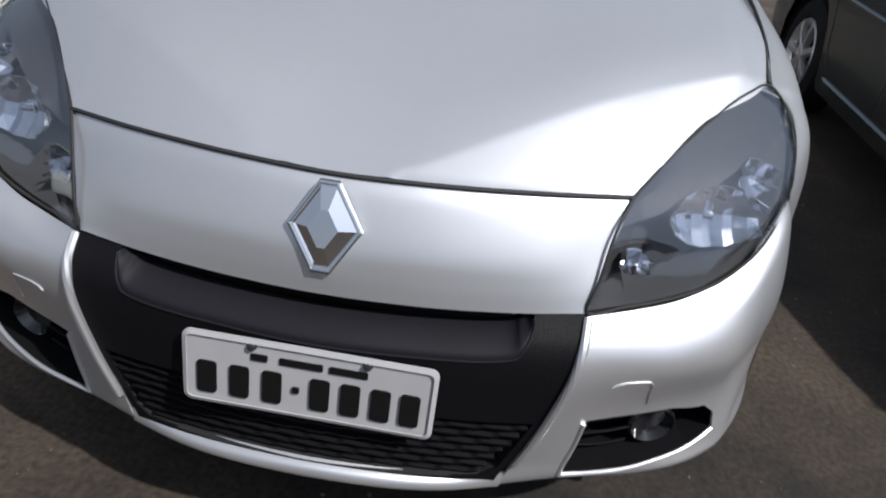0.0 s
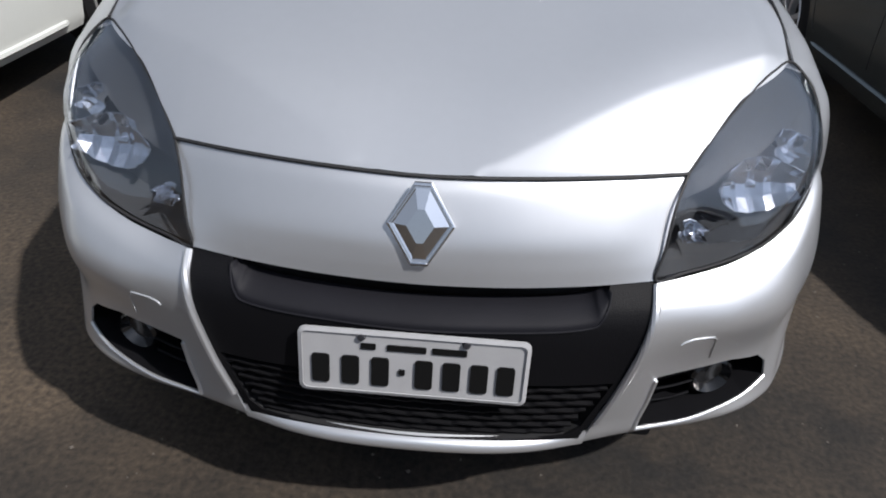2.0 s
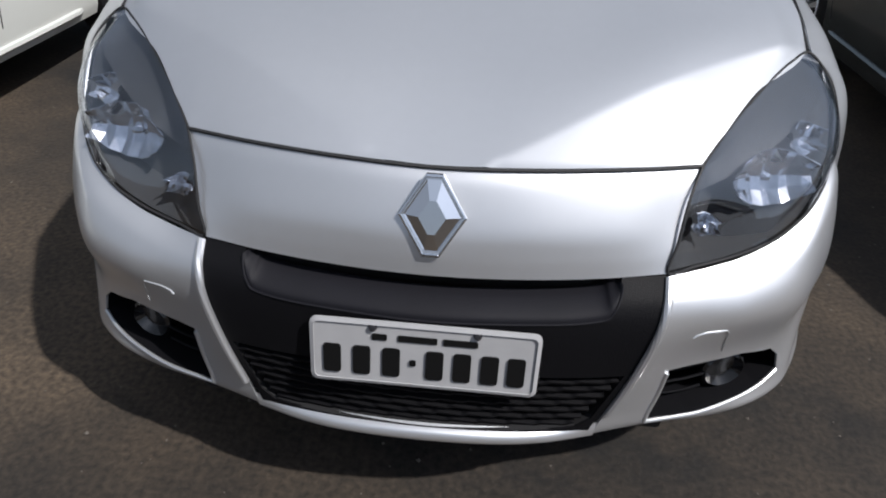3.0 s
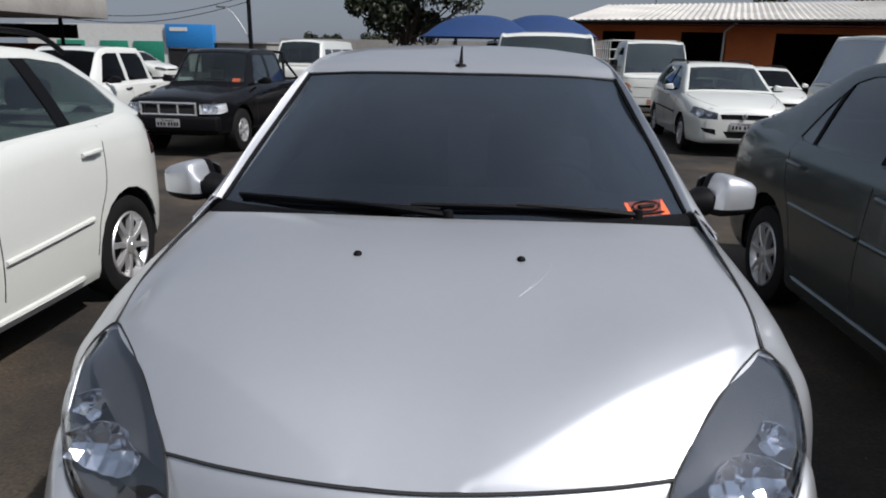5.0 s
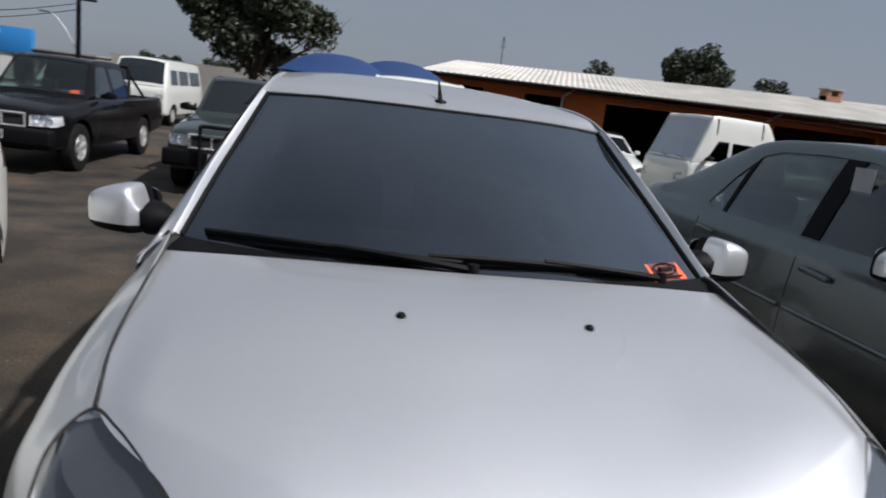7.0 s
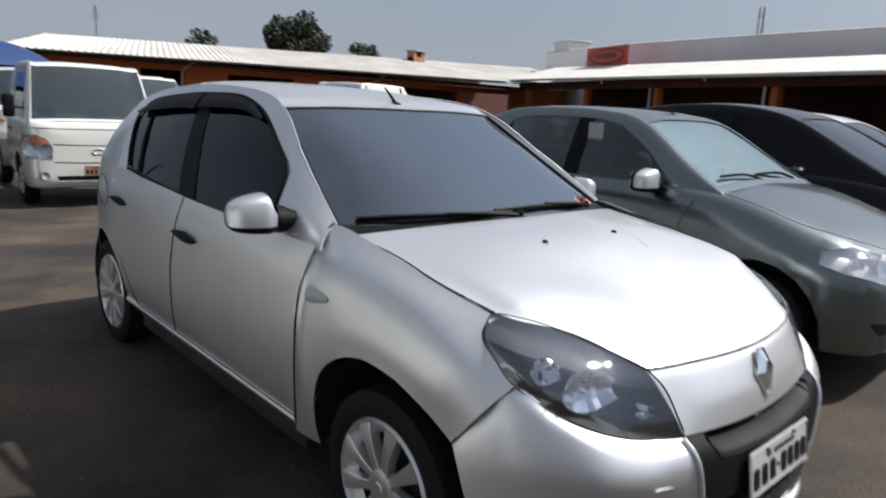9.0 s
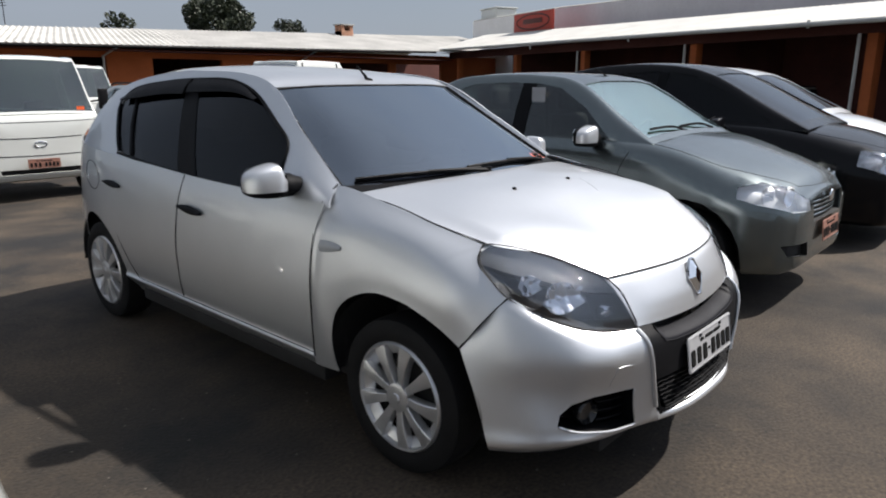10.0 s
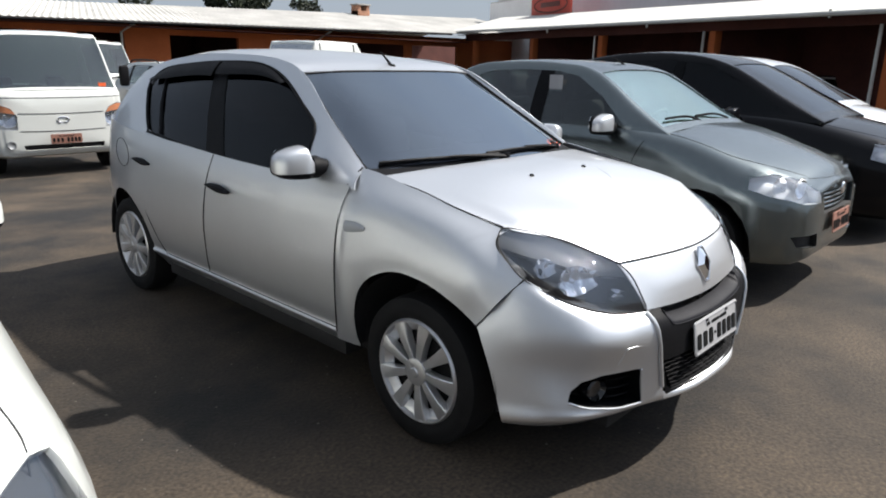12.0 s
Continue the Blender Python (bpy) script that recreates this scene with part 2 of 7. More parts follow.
def rounded(w, h, r, n=5):
    """The outline of a rectangle with round corners, about its middle."""
    out = []
    for cx, cy, a in ((w / 2 - r, h / 2 - r, 0), (-w / 2 + r, h / 2 - r, 90), (-w / 2 + r, -h / 2 + r, 180), (w / 2 - r, -h / 2 + r, 270)):
        out += [(cx + r * math.cos(radians(a + 90 * i / n)), cy + r * math.sin(radians(a + 90 * i / n))) for i in range(n + 1)]
    return out


def ring_poly(cy, cz, ry, rz, n=28):
    return [(cy + ry * math.cos(math.tau * i / n), cz + rz * math.sin(math.tau * i / n)) for i in range(n)]

# ---------------------------------------------------------------- materials
SILVER = material("silver_paint", (0.63, 0.642, 0.66), 0.40, 0.80, coat=0.7, vary=0.02, scale=3.0)
WHITE_PAINT = material("white_paint", (0.58, 0.595, 0.565), 0.3, 0.0, coat=0.8, vary=0.02, scale=3.0)
GREY_PAINT = material("grey_green_paint", (0.165, 0.190, 0.192), 0.24, 0.92, coat=0.5, vary=0.05, scale=3.0)
BLACK_PAINT = material("black_paint", (0.005, 0.005, 0.006), 0.16, 0.0, coat=0.12, vary=0.05, scale=3.0, spec=0.15)
LIGHT_SILVER = material("light_silver_paint", (0.62, 0.63, 0.64), 0.34, 0.6, coat=0.9, vary=0.03, scale=3.0)
TRIM = material("black_plastic", (0.004, 0.004, 0.005), 0.55, spec=0.12, vary=0.1, bump=0.15, bump_scale=400)
DARK_TRIM = material("charcoal_plastic", (0.024, 0.024, 0.028), 0.45, spec=0.4, vary=0.1, bump=0.1, bump_scale=400)
SHELF = material("charcoal_shelf_plastic", (0.008, 0.008, 0.011), 0.6, spec=0.18, vary=0.1, bump=0.1, bump_scale=400)
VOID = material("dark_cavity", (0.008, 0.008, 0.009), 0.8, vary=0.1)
SEAM = material("shut_line_rubber", (0.012, 0.012, 0.013), 0.7, vary=0.05)
RUBBER = material("tyre_rubber", (0.007, 0.007, 0.0075), 0.75, spec=0.25, vary=0.15, bump=0.2, bump_scale=120)
CAP = material("hubcap_silver", (0.70, 0.70, 0.705), 0.34, 0.75, coat=0.3, vary=0.06, scale=20)
CHROME = material("chrome", (0.85, 0.86, 0.88), 0.07, 1.0, vary=0.02)
REFLECTOR = material("lamp_reflector", (0.88, 0.89, 0.90), 0.16, 0.85, vary=0.03)
LAMP_GREY = material("lamp_bezel_grey", (0.044, 0.047, 0.051), 0.6, 0.0, spec=0.2, vary=0.05)
LENS = thin_glass("lamp_lens", (0.90, 0.91, 0.93), 0.08)
SMOKED = thin_glass("tinted_glass", (0.25, 0.265, 0.30), 0.04, 0.02, 2.2, (0.82, 0.90, 0.98))
CLEAR = thin_glass("car_glass", (0.80, 0.88, 0.83), 0.16, 0.02, 2.0, (0.84, 0.95, 0.90))
SEDAN_PANE = thin_glass("sedan_side_glass", (0.40, 0.44, 0.43), 0.06, 0.0, 2.6)
TEAL = thin_glass("green_tinted_glass", (0.36, 0.43, 0.41), 0.09)
LAMP_SILVER = material("lamp_housing_silver", (0.86, 0.87, 0.87), 0.35, 0.25, vary=0.12, scale=14.0)
DARK_GLASS = thin_glass("dark_tinted_glass", (0.15, 0.155, 0.17), 0.022, 0.0, 5.2)
OPEN_GLASS = thin_glass("lightly_tinted_glass", (0.74, 0.80, 0.77), 0.05)
DARK_LAMP = material("smoked_tail_lamp", (0.05, 0.008, 0.01), 0.15, coat=0.8, vary=0.08)
RED_LENS = material("red_lamp_lens", (0.35, 0.012, 0.015), 0.15, coat=0.8, vary=0.08)
AMBER = material("amber_lamp_lens", (0.50, 0.20, 0.10), 0.15, coat=0.8, vary=0.08)
REPEATER = material("side_repeater_lens", (0.36, 0.37, 0.38), 0.35, vary=0.08)
SEAT = material("seat_cloth", (0.05, 0.05, 0.055), 0.85, vary=0.15, bump=0.2, bump_scale=300)
INSIDE = material("interior_plastic", (0.035, 0.035, 0.04), 0.6, vary=0.12)
# interior grey made paler, so the colour carries sunlight on the sedan's dashboard
DASH_GREY = material("sunlit_dashboard_plastic", (0.20, 0.22, 0.20), 0.6, vary=0.12)
PLATE = material("plate_grey_white", (0.34, 0.34, 0.345), 0.45, vary=0.05, scale=20)
INK = material("plate_ink", (0.005, 0.005, 0.005), 0.6, spec=0.15, vary=0.05)
HEADLAMP = material("headlamp_glass_and_reflector", (0.66, 0.67, 0.69), 0.16, 0.3, coat=1.0, vary=0.3, scale=16.0, second=(0.10, 0.10, 0.11))
FOG_GLASS = material("fog_lamp_glass", (0.012, 0.012, 0.013), 0.12, coat=0.3, vary=0.2, scale=20)
RED_PLATE = material("reddish_plate", (0.30, 0.14, 0.10), 0.5, vary=0.1, scale=30)
ORANGE = material("orange_sticker", (0.85, 0.13, 0.03), 0.5, vary=0.06, scale=30)

# ---------------------------------------------------------------- ground, buildings, distance
def ground_z(x, y):
    t = min(1, max(0, (y - 4.4) / 5.0))
    return -0.27 * t * t * (3 - 2 * t)


def ground_material():
    m = bpy.data.materials.new("packed_earth_and_asphalt")
    m.use_nodes = True
    nt = m.node_tree
    b = nt.nodes["Principled BSDF"]
    co = nt.nodes.new("ShaderNodeTexCoord")
    patches, grain, stones = nt.nodes.new("ShaderNodeTexNoise"), nt.nodes.new("ShaderNodeTexNoise"), nt.nodes.new("ShaderNodeTexVoronoi")
    patches.inputs["Scale"].default_value, patches.inputs["Detail"].default_value, patches.inputs["Roughness"].default_value = 0.9, 9, 0.62
    grain.inputs["Scale"].default_value, grain.inputs["Detail"].default_value = 60, 8
    stones.inputs["Scale"].default_value = 70
    stain = nt.nodes.new("ShaderNodeTexNoise")
    stain.inputs["Scale"].default_value, stain.inputs["Detail"].default_value, stain.inputs["Distortion"].default_value = 0.45, 4, 1.2
    c1 = nt.nodes.new("ShaderNodeValToRGB")
    c1.color_ramp.elements[0].position, c1.color_ramp.elements[0].color = 0.38, (0.008, 0.007, 0.006, 1)
    c1.color_ramp.elements[1].position, c1.color_ramp.elements[1].color = 0.68, (0.066, 0.048, 0.031, 1)
    c2 = nt.nodes.new("ShaderNodeMix")
    c2.data_type, c2.blend_type = 'RGBA', 'MULTIPLY'
    c2.inputs[0].default_value = 0.8
    gr = nt.nodes.new("ShaderNodeMapRange")
    gr.inputs["From Min"].default_value, gr.inputs["From Max"].default_value, gr.inputs["To Min"].default_value, gr.inputs["To Max"].default_value = 0.3, 0.7, 0.35, 1.65
    st = nt.nodes.new("ShaderNodeMapRange")
    st.inputs["From Min"].default_value, st.inputs["From Max"].default_value, st.inputs["To Min"].default_value, st.inputs["To Max"].default_value = 0.35, 0.65, 0.5, 1.35
    c3 = nt.nodes.new("ShaderNodeMix")
    c3.data_type, c3.blend_type = 'RGBA', 'MULTIPLY'
    c3.inputs[0].default_value = 0.7
    peb = nt.nodes.new("ShaderNodeMapRange")
    peb.inputs["From Min"].default_value, peb.inputs["From Max"].default_value, peb.inputs["To Min"].default_value, peb.inputs["To Max"].default_value = 0.0, 0.14, 0.55, 0.0
    c4 = nt.nodes.new("ShaderNodeMix")
    c4.data_type = 'RGBA'
    c4.inputs[7].default_value = (0.075, 0.065, 0.055, 1)
    rnd = nt.nodes.new("ShaderNodeMath")
    rnd.operation = 'GREATER_THAN'
    rnd.inputs[1].default_value = 0.72
    mul = nt.nodes.new("ShaderNodeMath")
    mul.operation = 'MULTIPLY'
    for n in (patches, grain, stones, stain):
        nt.links.new(co.outputs["Object"], n.inputs["Vector"])
    nt.links.new(patches.outputs["Fac"], c1.inputs[0])
    nt.links.new(grain.outputs["Fac"], gr.inputs["Value"])
    nt.links.new(stain.outputs["Fac"], st.inputs["Value"])
    nt.links.new(c1.outputs[0], c2.inputs[6])
    nt.links.new(gr.outputs[0], c2.inputs[7])
    nt.links.new(c2.outputs[2], c3.inputs[6])
    nt.links.new(st.outputs[0], c3.inputs[7])
    nt.links.new(stones.outputs["Distance"], peb.inputs["Value"])
    sep = nt.nodes.new("ShaderNodeSeparateColor")
    nt.links.new(stones.outputs["Color"], sep.inputs[0])
    nt.links.new(sep.outputs[0], rnd.inputs[0])
    nt.links.new(rnd.outputs[0], mul.inputs[0])
    nt.links.new(peb.outputs[0], mul.inputs[1])
    nt.links.new(mul.outputs[0], c4.inputs[0])
    nt.links.new(c3.outputs[2], c4.inputs[6])
    nt.links.new(c4.outputs[2], b.inputs["Base Color"])
    b.inputs["Roughness"].default_value = 0.92
    bump = nt.nodes.new("ShaderNodeBump")
    bump.inputs["Strength"].default_value, bump.inputs["Distance"].default_value = 0.5, 0.008
    nt.links.new(grain.outputs["Fac"], bump.inputs["Height"])
    nt.links.new(bump.outputs[0], b.inputs["Normal"])
    return m


GROUND = ground_material()
xs = np.concatenate([np.linspace(-400, -30, 12), np.linspace(-28, 50, 60), np.linspace(55, 400, 12)])
ys = np.concatenate([np.linspace(-400, -20, 10), np.linspace(-18, 3, 12), np.linspace(3.5, 11, 31), np.linspace(12, 60, 20), np.linspace(70, 400, 10)])
ground = thing("ground", grid_mesh([[(x, y, ground_z(x, y)) for x in xs] for y in ys]), GROUND, "brown dusty packed earth and worn asphalt lot", "ground", kind="structure")

STONE = material("gravel_stone", (0.11, 0.095, 0.08), 0.9, vary=0.2, scale=30)
rng = random.Random(5)
gravel = bmesh.new()
for k in range(1400):
    x, y = rng.uniform(-3.2, 3.4), rng.uniform(-1.6, 4.6)
    r = 0.0025 + 0.005 * rng.random() ** 3
    vs = [gravel.verts.new((x + r * math.cos(a) * rng.uniform(0.7, 1.3), y + r * math.sin(a) * rng.uniform(0.7, 1.3), 0.0)) for a in (0, 1.6, 3.1, 4.7)]
    topv = gravel.verts.new((x, y, r * 0.8))
    for i in range(4):
        gravel.faces.new((vs[i], vs[(i + 1) % 4], topv))
thing("gravel", gravel, STONE, "loose pale gravel scattered on the lot", "gravel", kind="stuff")

ORANGE_WALL = material("orange_render", (0.52, 0.135, 0.035), 0.85, vary=0.14, scale=0.7, bump=0.2, bump_scale=25)
FIBRE = material("fibre_cement_roof", (0.54, 0.525, 0.49), 0.9, vary=0.16, scale=0.6, bump=0.1)
PALE = material("pale_fascia", (0.58, 0.57, 0.53), 0.7, vary=0.1, scale=1)
WHITE_WALL = material("white_render", (0.78, 0.78, 0.78), 0.85, vary=0.08, scale=0.4)
# dark red-brown, deepened so that its colour holds the shade of the deep bays
BAY = material("shaded_bay_brown", (0.10, 0.028, 0.02), 0.9, vary=0.2, scale=0.8)
SIGN = material("red_sign_board", (0.42, 0.05, 0.03), 0.6, vary=0.1, scale=2)
SIGN_INK = material("dark_red_sign_ink", (0.10, 0.02, 0.015), 0.6)
BRICK = material("chimney_brick", (0.36, 0.18, 0.11), 0.9, vary=0.25, scale=6)
STEEL = material("galvanised_steel", (0.32, 0.33, 0.34), 0.5, 0.6, vary=0.12)
CONCRETE = material("grey_concrete", (0.30, 0.29, 0.27), 0.9, vary=0.15, scale=0.8)


def wave_roof(p00, p10, p01, p11, pitch, amp, overlap=0.0):
    """A corrugated sheet between four corners; the waves run from the eave (p0.) to the ridge (p1.)."""
    p00, p10, p01, p11 = (np.array(p, float) for p in (p00, p10, p01, p11))
    n = int(np.linalg.norm(p01 - p00) / pitch) * 4
    g = []
    for j in range(5):
        v = j / 4
        a, b = p00 + (p10 - p00) * v, p01 + (p11 - p01) * v
        row = a + (b - a) * np.linspace(0, 1, n + 1)[:, None]
        row[:, 2] += amp * np.sin(np.linspace(0, 1, n + 1) * n / 4 * math.tau)
        g.append(row)
    return grid_mesh(g)


# long orange building, parallel to the rows of cars
hall = base("workshop_building", pose(0, 0, 0), "long orange rendered building with corrugated grey roof", "building")
wall_y, eave_y, ridge_y = 29.0, 27.6, 34.0
openings = [(4.8, 6.15), (8.0, 9.85), (11.8, 15.15), (20.3, 26.0), (26.5, 30.5)]
edge = 3.9
for a, b in openings:
    part("wall", brick_mesh(edge, a, wall_y, wall_y + 0.2, -0.4, 2.85), ORANGE_WALL, hall)
    part("lintel", brick_mesh(a, b, wall_y, wall_y + 0.2, 2.32, 2.85), ORANGE_WALL, hall)
    edge = b
part("wall", brick_mesh(edge, 42.0, wall_y, wall_y + 0.2, -0.4, 2.85), ORANGE_WALL, hall)
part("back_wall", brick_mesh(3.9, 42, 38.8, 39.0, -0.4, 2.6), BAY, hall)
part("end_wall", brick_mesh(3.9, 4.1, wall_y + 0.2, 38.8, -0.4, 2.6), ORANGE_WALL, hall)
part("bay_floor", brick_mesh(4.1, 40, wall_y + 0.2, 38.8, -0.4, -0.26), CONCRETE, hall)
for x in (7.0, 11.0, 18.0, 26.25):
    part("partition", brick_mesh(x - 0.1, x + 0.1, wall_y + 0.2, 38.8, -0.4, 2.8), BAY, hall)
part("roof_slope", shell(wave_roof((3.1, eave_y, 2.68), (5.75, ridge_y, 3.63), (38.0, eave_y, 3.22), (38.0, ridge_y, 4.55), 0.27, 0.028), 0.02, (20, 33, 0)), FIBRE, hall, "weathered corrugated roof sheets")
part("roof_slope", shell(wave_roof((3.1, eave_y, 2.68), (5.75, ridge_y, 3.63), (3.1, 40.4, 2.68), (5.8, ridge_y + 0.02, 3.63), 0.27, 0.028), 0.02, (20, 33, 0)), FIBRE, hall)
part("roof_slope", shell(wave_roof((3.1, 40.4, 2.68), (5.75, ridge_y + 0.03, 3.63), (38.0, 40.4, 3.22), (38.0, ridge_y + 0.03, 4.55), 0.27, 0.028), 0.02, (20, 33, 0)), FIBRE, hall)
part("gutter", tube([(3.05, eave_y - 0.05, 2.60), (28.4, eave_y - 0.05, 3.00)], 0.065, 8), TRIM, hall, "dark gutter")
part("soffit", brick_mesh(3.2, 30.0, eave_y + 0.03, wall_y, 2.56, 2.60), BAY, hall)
for x, z in ((9.7, 2.66), (19.6, 2.82)):
    part("downpipe", tube([(x, eave_y, z), (x, wall_y - 0.08, 2.35), (x, wall_y - 0.08, -0.3)], 0.05, 8), PALE, hall, "pale downpipe")
chim = base("chimney", pose(26.3, 33.4, 3.75) @ Matrix.Scale(0.8, 4), "short brick chimney with an open cap", "chimney")
for x in (-0.42, 0.42):
    part("pier", brick_mesh(x - 0.16, x + 0.16, -0.4, 0.4, 0, 1.15, 0.02), BRICK, chim)
part("stack", brick_mesh(-0.58, 0.58, -0.42, 0.42, -0.2, 0.75, 0.02), BRICK, chim)
part("cap", brick_mesh(-0.66, 0.66, -0.5, 0.5, 1.15, 1.25, 0.02), CONCRETE, chim)

# open-fronted wing with posts, running towards the camera side
wing_m = Matrix.Translation((29.06, 27.45, 0)) @ Matrix.Rotation(math.atan2(-26.5, -11.5), 4, 'Z')
shed = base("open_bay_building", wing_m, "open-fronted orange sheds with pale roof and posts", "building")
for s_ in (0.3, 7.1, 12.95, 19.5, 26.0, 32.5):
    part("post", brick_mesh(s_ - 0.15, s_ + 0.15, 0.75, 1.05, -0.4, 2.75, 0.01), ORANGE_WALL, shed)
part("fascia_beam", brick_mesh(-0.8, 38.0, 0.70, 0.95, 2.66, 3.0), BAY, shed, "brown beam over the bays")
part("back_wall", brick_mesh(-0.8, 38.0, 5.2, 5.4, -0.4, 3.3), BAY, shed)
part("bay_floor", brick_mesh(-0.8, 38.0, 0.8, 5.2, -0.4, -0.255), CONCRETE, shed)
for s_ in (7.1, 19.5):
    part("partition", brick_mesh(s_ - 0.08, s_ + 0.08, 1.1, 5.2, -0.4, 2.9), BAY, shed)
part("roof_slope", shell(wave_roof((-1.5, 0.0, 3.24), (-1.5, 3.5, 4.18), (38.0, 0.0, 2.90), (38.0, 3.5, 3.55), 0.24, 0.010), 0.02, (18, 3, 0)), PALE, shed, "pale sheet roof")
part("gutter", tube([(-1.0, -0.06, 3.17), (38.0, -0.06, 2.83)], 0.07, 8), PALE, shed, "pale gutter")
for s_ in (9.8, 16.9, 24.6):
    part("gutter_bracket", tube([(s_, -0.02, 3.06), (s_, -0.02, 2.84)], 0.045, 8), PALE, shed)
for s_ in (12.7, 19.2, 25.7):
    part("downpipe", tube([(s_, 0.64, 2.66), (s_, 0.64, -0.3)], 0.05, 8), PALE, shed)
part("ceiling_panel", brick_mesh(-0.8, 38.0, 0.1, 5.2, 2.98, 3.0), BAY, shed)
rear = base("white_hall", wing_m, "plain white rendered hall behind the sheds", "building")
pts = [(-7.7, -0.4), (40.0, -0.4), (40.0, 4.60), (24.0, 4.85), (13.0, 5.20), (3.4, 5.46), (-7.7, 5.50)]
part("wall", shift(plate_mesh(pts, 0.25, 1), (0, 5.8, 0)), WHITE_WALL, rear)
part("coping", tube([(x, 5.9, z + 0.03) for x, z in pts[2:]], 0.07, 4), PALE, rear)
part("side_wall", brick_mesh(-7.7, -7.45, 6.05, 14, -0.4, 5.5), WHITE_WALL, rear)
tank = base("water_tank", wing_m @ Matrix.Translation((-6.1, 7.0, 5.5)), "white boxed water tank on the roof", "tank")
part("body", brick_mesh(-1.15, 1.15, -0.8, 0.8, 0.0, 0.72, 0.05), WHITE_PAINT, tank)
part("lid", brick_mesh(-1.25, 1.25, -0.88, 0.88, 0.72, 0.82, 0.03), WHITE_PAINT, tank)
board = base("sign_board", wing_m @ Matrix.Translation((4.3, 3.45, 4.08)), "red rectangular roof sign with a dark oval", "sign")
part("panel", brick_mesh(-2.05, 2.05, 0.0, 0.10, 0.0, 1.0, 0.01), SIGN, board)
part("oval", tube([(1.7 * math.cos(a), -0.01, 0.5 + 0.40 * math.sin(a)) for a in [math.tau * k / 40 for k in range(41)]], 0.045, 4), SIGN_INK, board)
part("bar", brick_mesh(-1.0, 1.0, -0.03, 0.0, 0.40, 0.66, 0.01), SIGN_INK, board)
part("edge", brick_mesh(-2.12, 2.12, 0.02, 0.12, 1.0, 1.04, 0.01), PALE, board)
part("edge", brick_mesh(-2.12, -2.05, 0.02, 0.12, 0.0, 1.0, 0.01), PALE, board)
for x in (-1.8, 1.8):
    part("leg", tube([(x, 0.15, 0.2), (x, 0.6, -0.3)], 0.04, 6), STEEL, board)

# blue tents
BLUE = material("blue_tarpaulin", (0.006, 0.036, 0.135), 0.55, vary=0.12, scale=0.8, bump=0.1, bump_scale=6)
def tent(x, y, w, d, top, label):
    t = base("tent", pose(x, y, -0.27), label, "tent", "blue shade tents")
    g = []
    for j in range(9):
        v = j / 8 * 2 - 1
        row = []
        for i in range(17):
            u = i / 16 * 2 - 1
            r = (1 - abs(u) ** 2.4) ** 0.8 * (1 - abs(v) ** 2.6) ** 0.8
            row.append((u * w / 2, v * d / 2, top - 0.85 + 0.75 * r))
        g.append(row)
    part("canopy", shell(grid_mesh(g), 0.02, (0, 0, 0)), BLUE, t)
    for a in (-1, 1):
        for b_ in (-1, 1):
            part("pole", tube([(a * w * 0.47, b_ * d * 0.47, 0), (a * w * 0.47, b_ * d * 0.47, top - 0.85)], 0.04, 8), STEEL, t)
tent(-0.25, 24, 3.7, 4.0, 3.0, "blue arched shade tent on steel poles")
tent(1.95, 24.6, 3.5, 4.0, 3.06, "blue arched shade tent on steel poles")

# shops across the street
SHOP_WHITE = material("shop_white_panel", (0.60, 0.60, 0.58), 0.6, vary=0.06)
SHOP_BLUE = material("shop_blue_panel", (0.02, 0.19, 0.50), 0.5, vary=0.06)
SHOP_GREEN = material("shop_green_panel", (0.02, 0.20, 0.13), 0.4, vary=0.1)
shop = base("shop_building", pose(0, 45, -0.3), "row of low shops with white and blue fascia", "building")
part("wall", brick_mesh(-31, -21.3, 0.1, 0.6, 0, 3.0), SHOP_WHITE, shop)
part("blue_fascia", brick_mesh(-21.3, -18.1, -0.1, 0.5, 1.55, 3.05, 0.02), SHOP_BLUE, shop)
part("bar", brick_mesh(-21.0, -19.8, -0.13, -0.1, 2.6, 2.85), SHOP_WHITE, shop)
for a, b in ((-28.9, -27.0), (-25.9, -24.0), (-23.6, -21.6)):
    part("window", brick_mesh(a, b, 0.0, 0.1, 0.5, 1.95, 0.01), SHOP_GREEN, shop, "green tinted shop window")
part("door", brick_mesh(-21.2, -20.0, 0.0, 0.2, 0, 1.5), VOID, shop)
part("pillar", brick_mesh(-19.9, -19.2, 0.0, 0.3, 0, 1.55), SHOP_WHITE, shop)
part("dark_bay", brick_mesh(-19.1, -18.1, 0.1, 0.3, 0, 1.5), VOID, shop)
store = base("store_building", pose(0, 45, -0.3), "low grey store with brown shutters", "building")
part("wall", brick_mesh(-18.0, -14.6, 0.2, 6, 0, 1.9), CONCRETE, store)
for a, b in ((-17.7, -16.6), (-16.2, -15.0)):
    part("shutter", brick_mesh(a, b, 0.1, 0.2, 0, 1.4, 0.01), BAY, store)
part("roof", brick_mesh(-18.1, -14.5, 0.0, 6, 1.9, 2.0), CONCRETE, store)
part("wall", brick_mesh(-14.6, 4.0, 3.0, 3.3, 0, 2.3), CONCRETE, base("boundary_wall", pose(0, 45, -0.3), "long weathered grey boundary wall", "wall"))
station = base("steel_canopy", pose(-17.3, 21.5, -0.27), "pale flat canopy on dark steel posts", "canopy")
part("deck", brick_mesh(-9, 2.9, -2, 4, 2.62, 3.3, 0.03), CONCRETE, station)
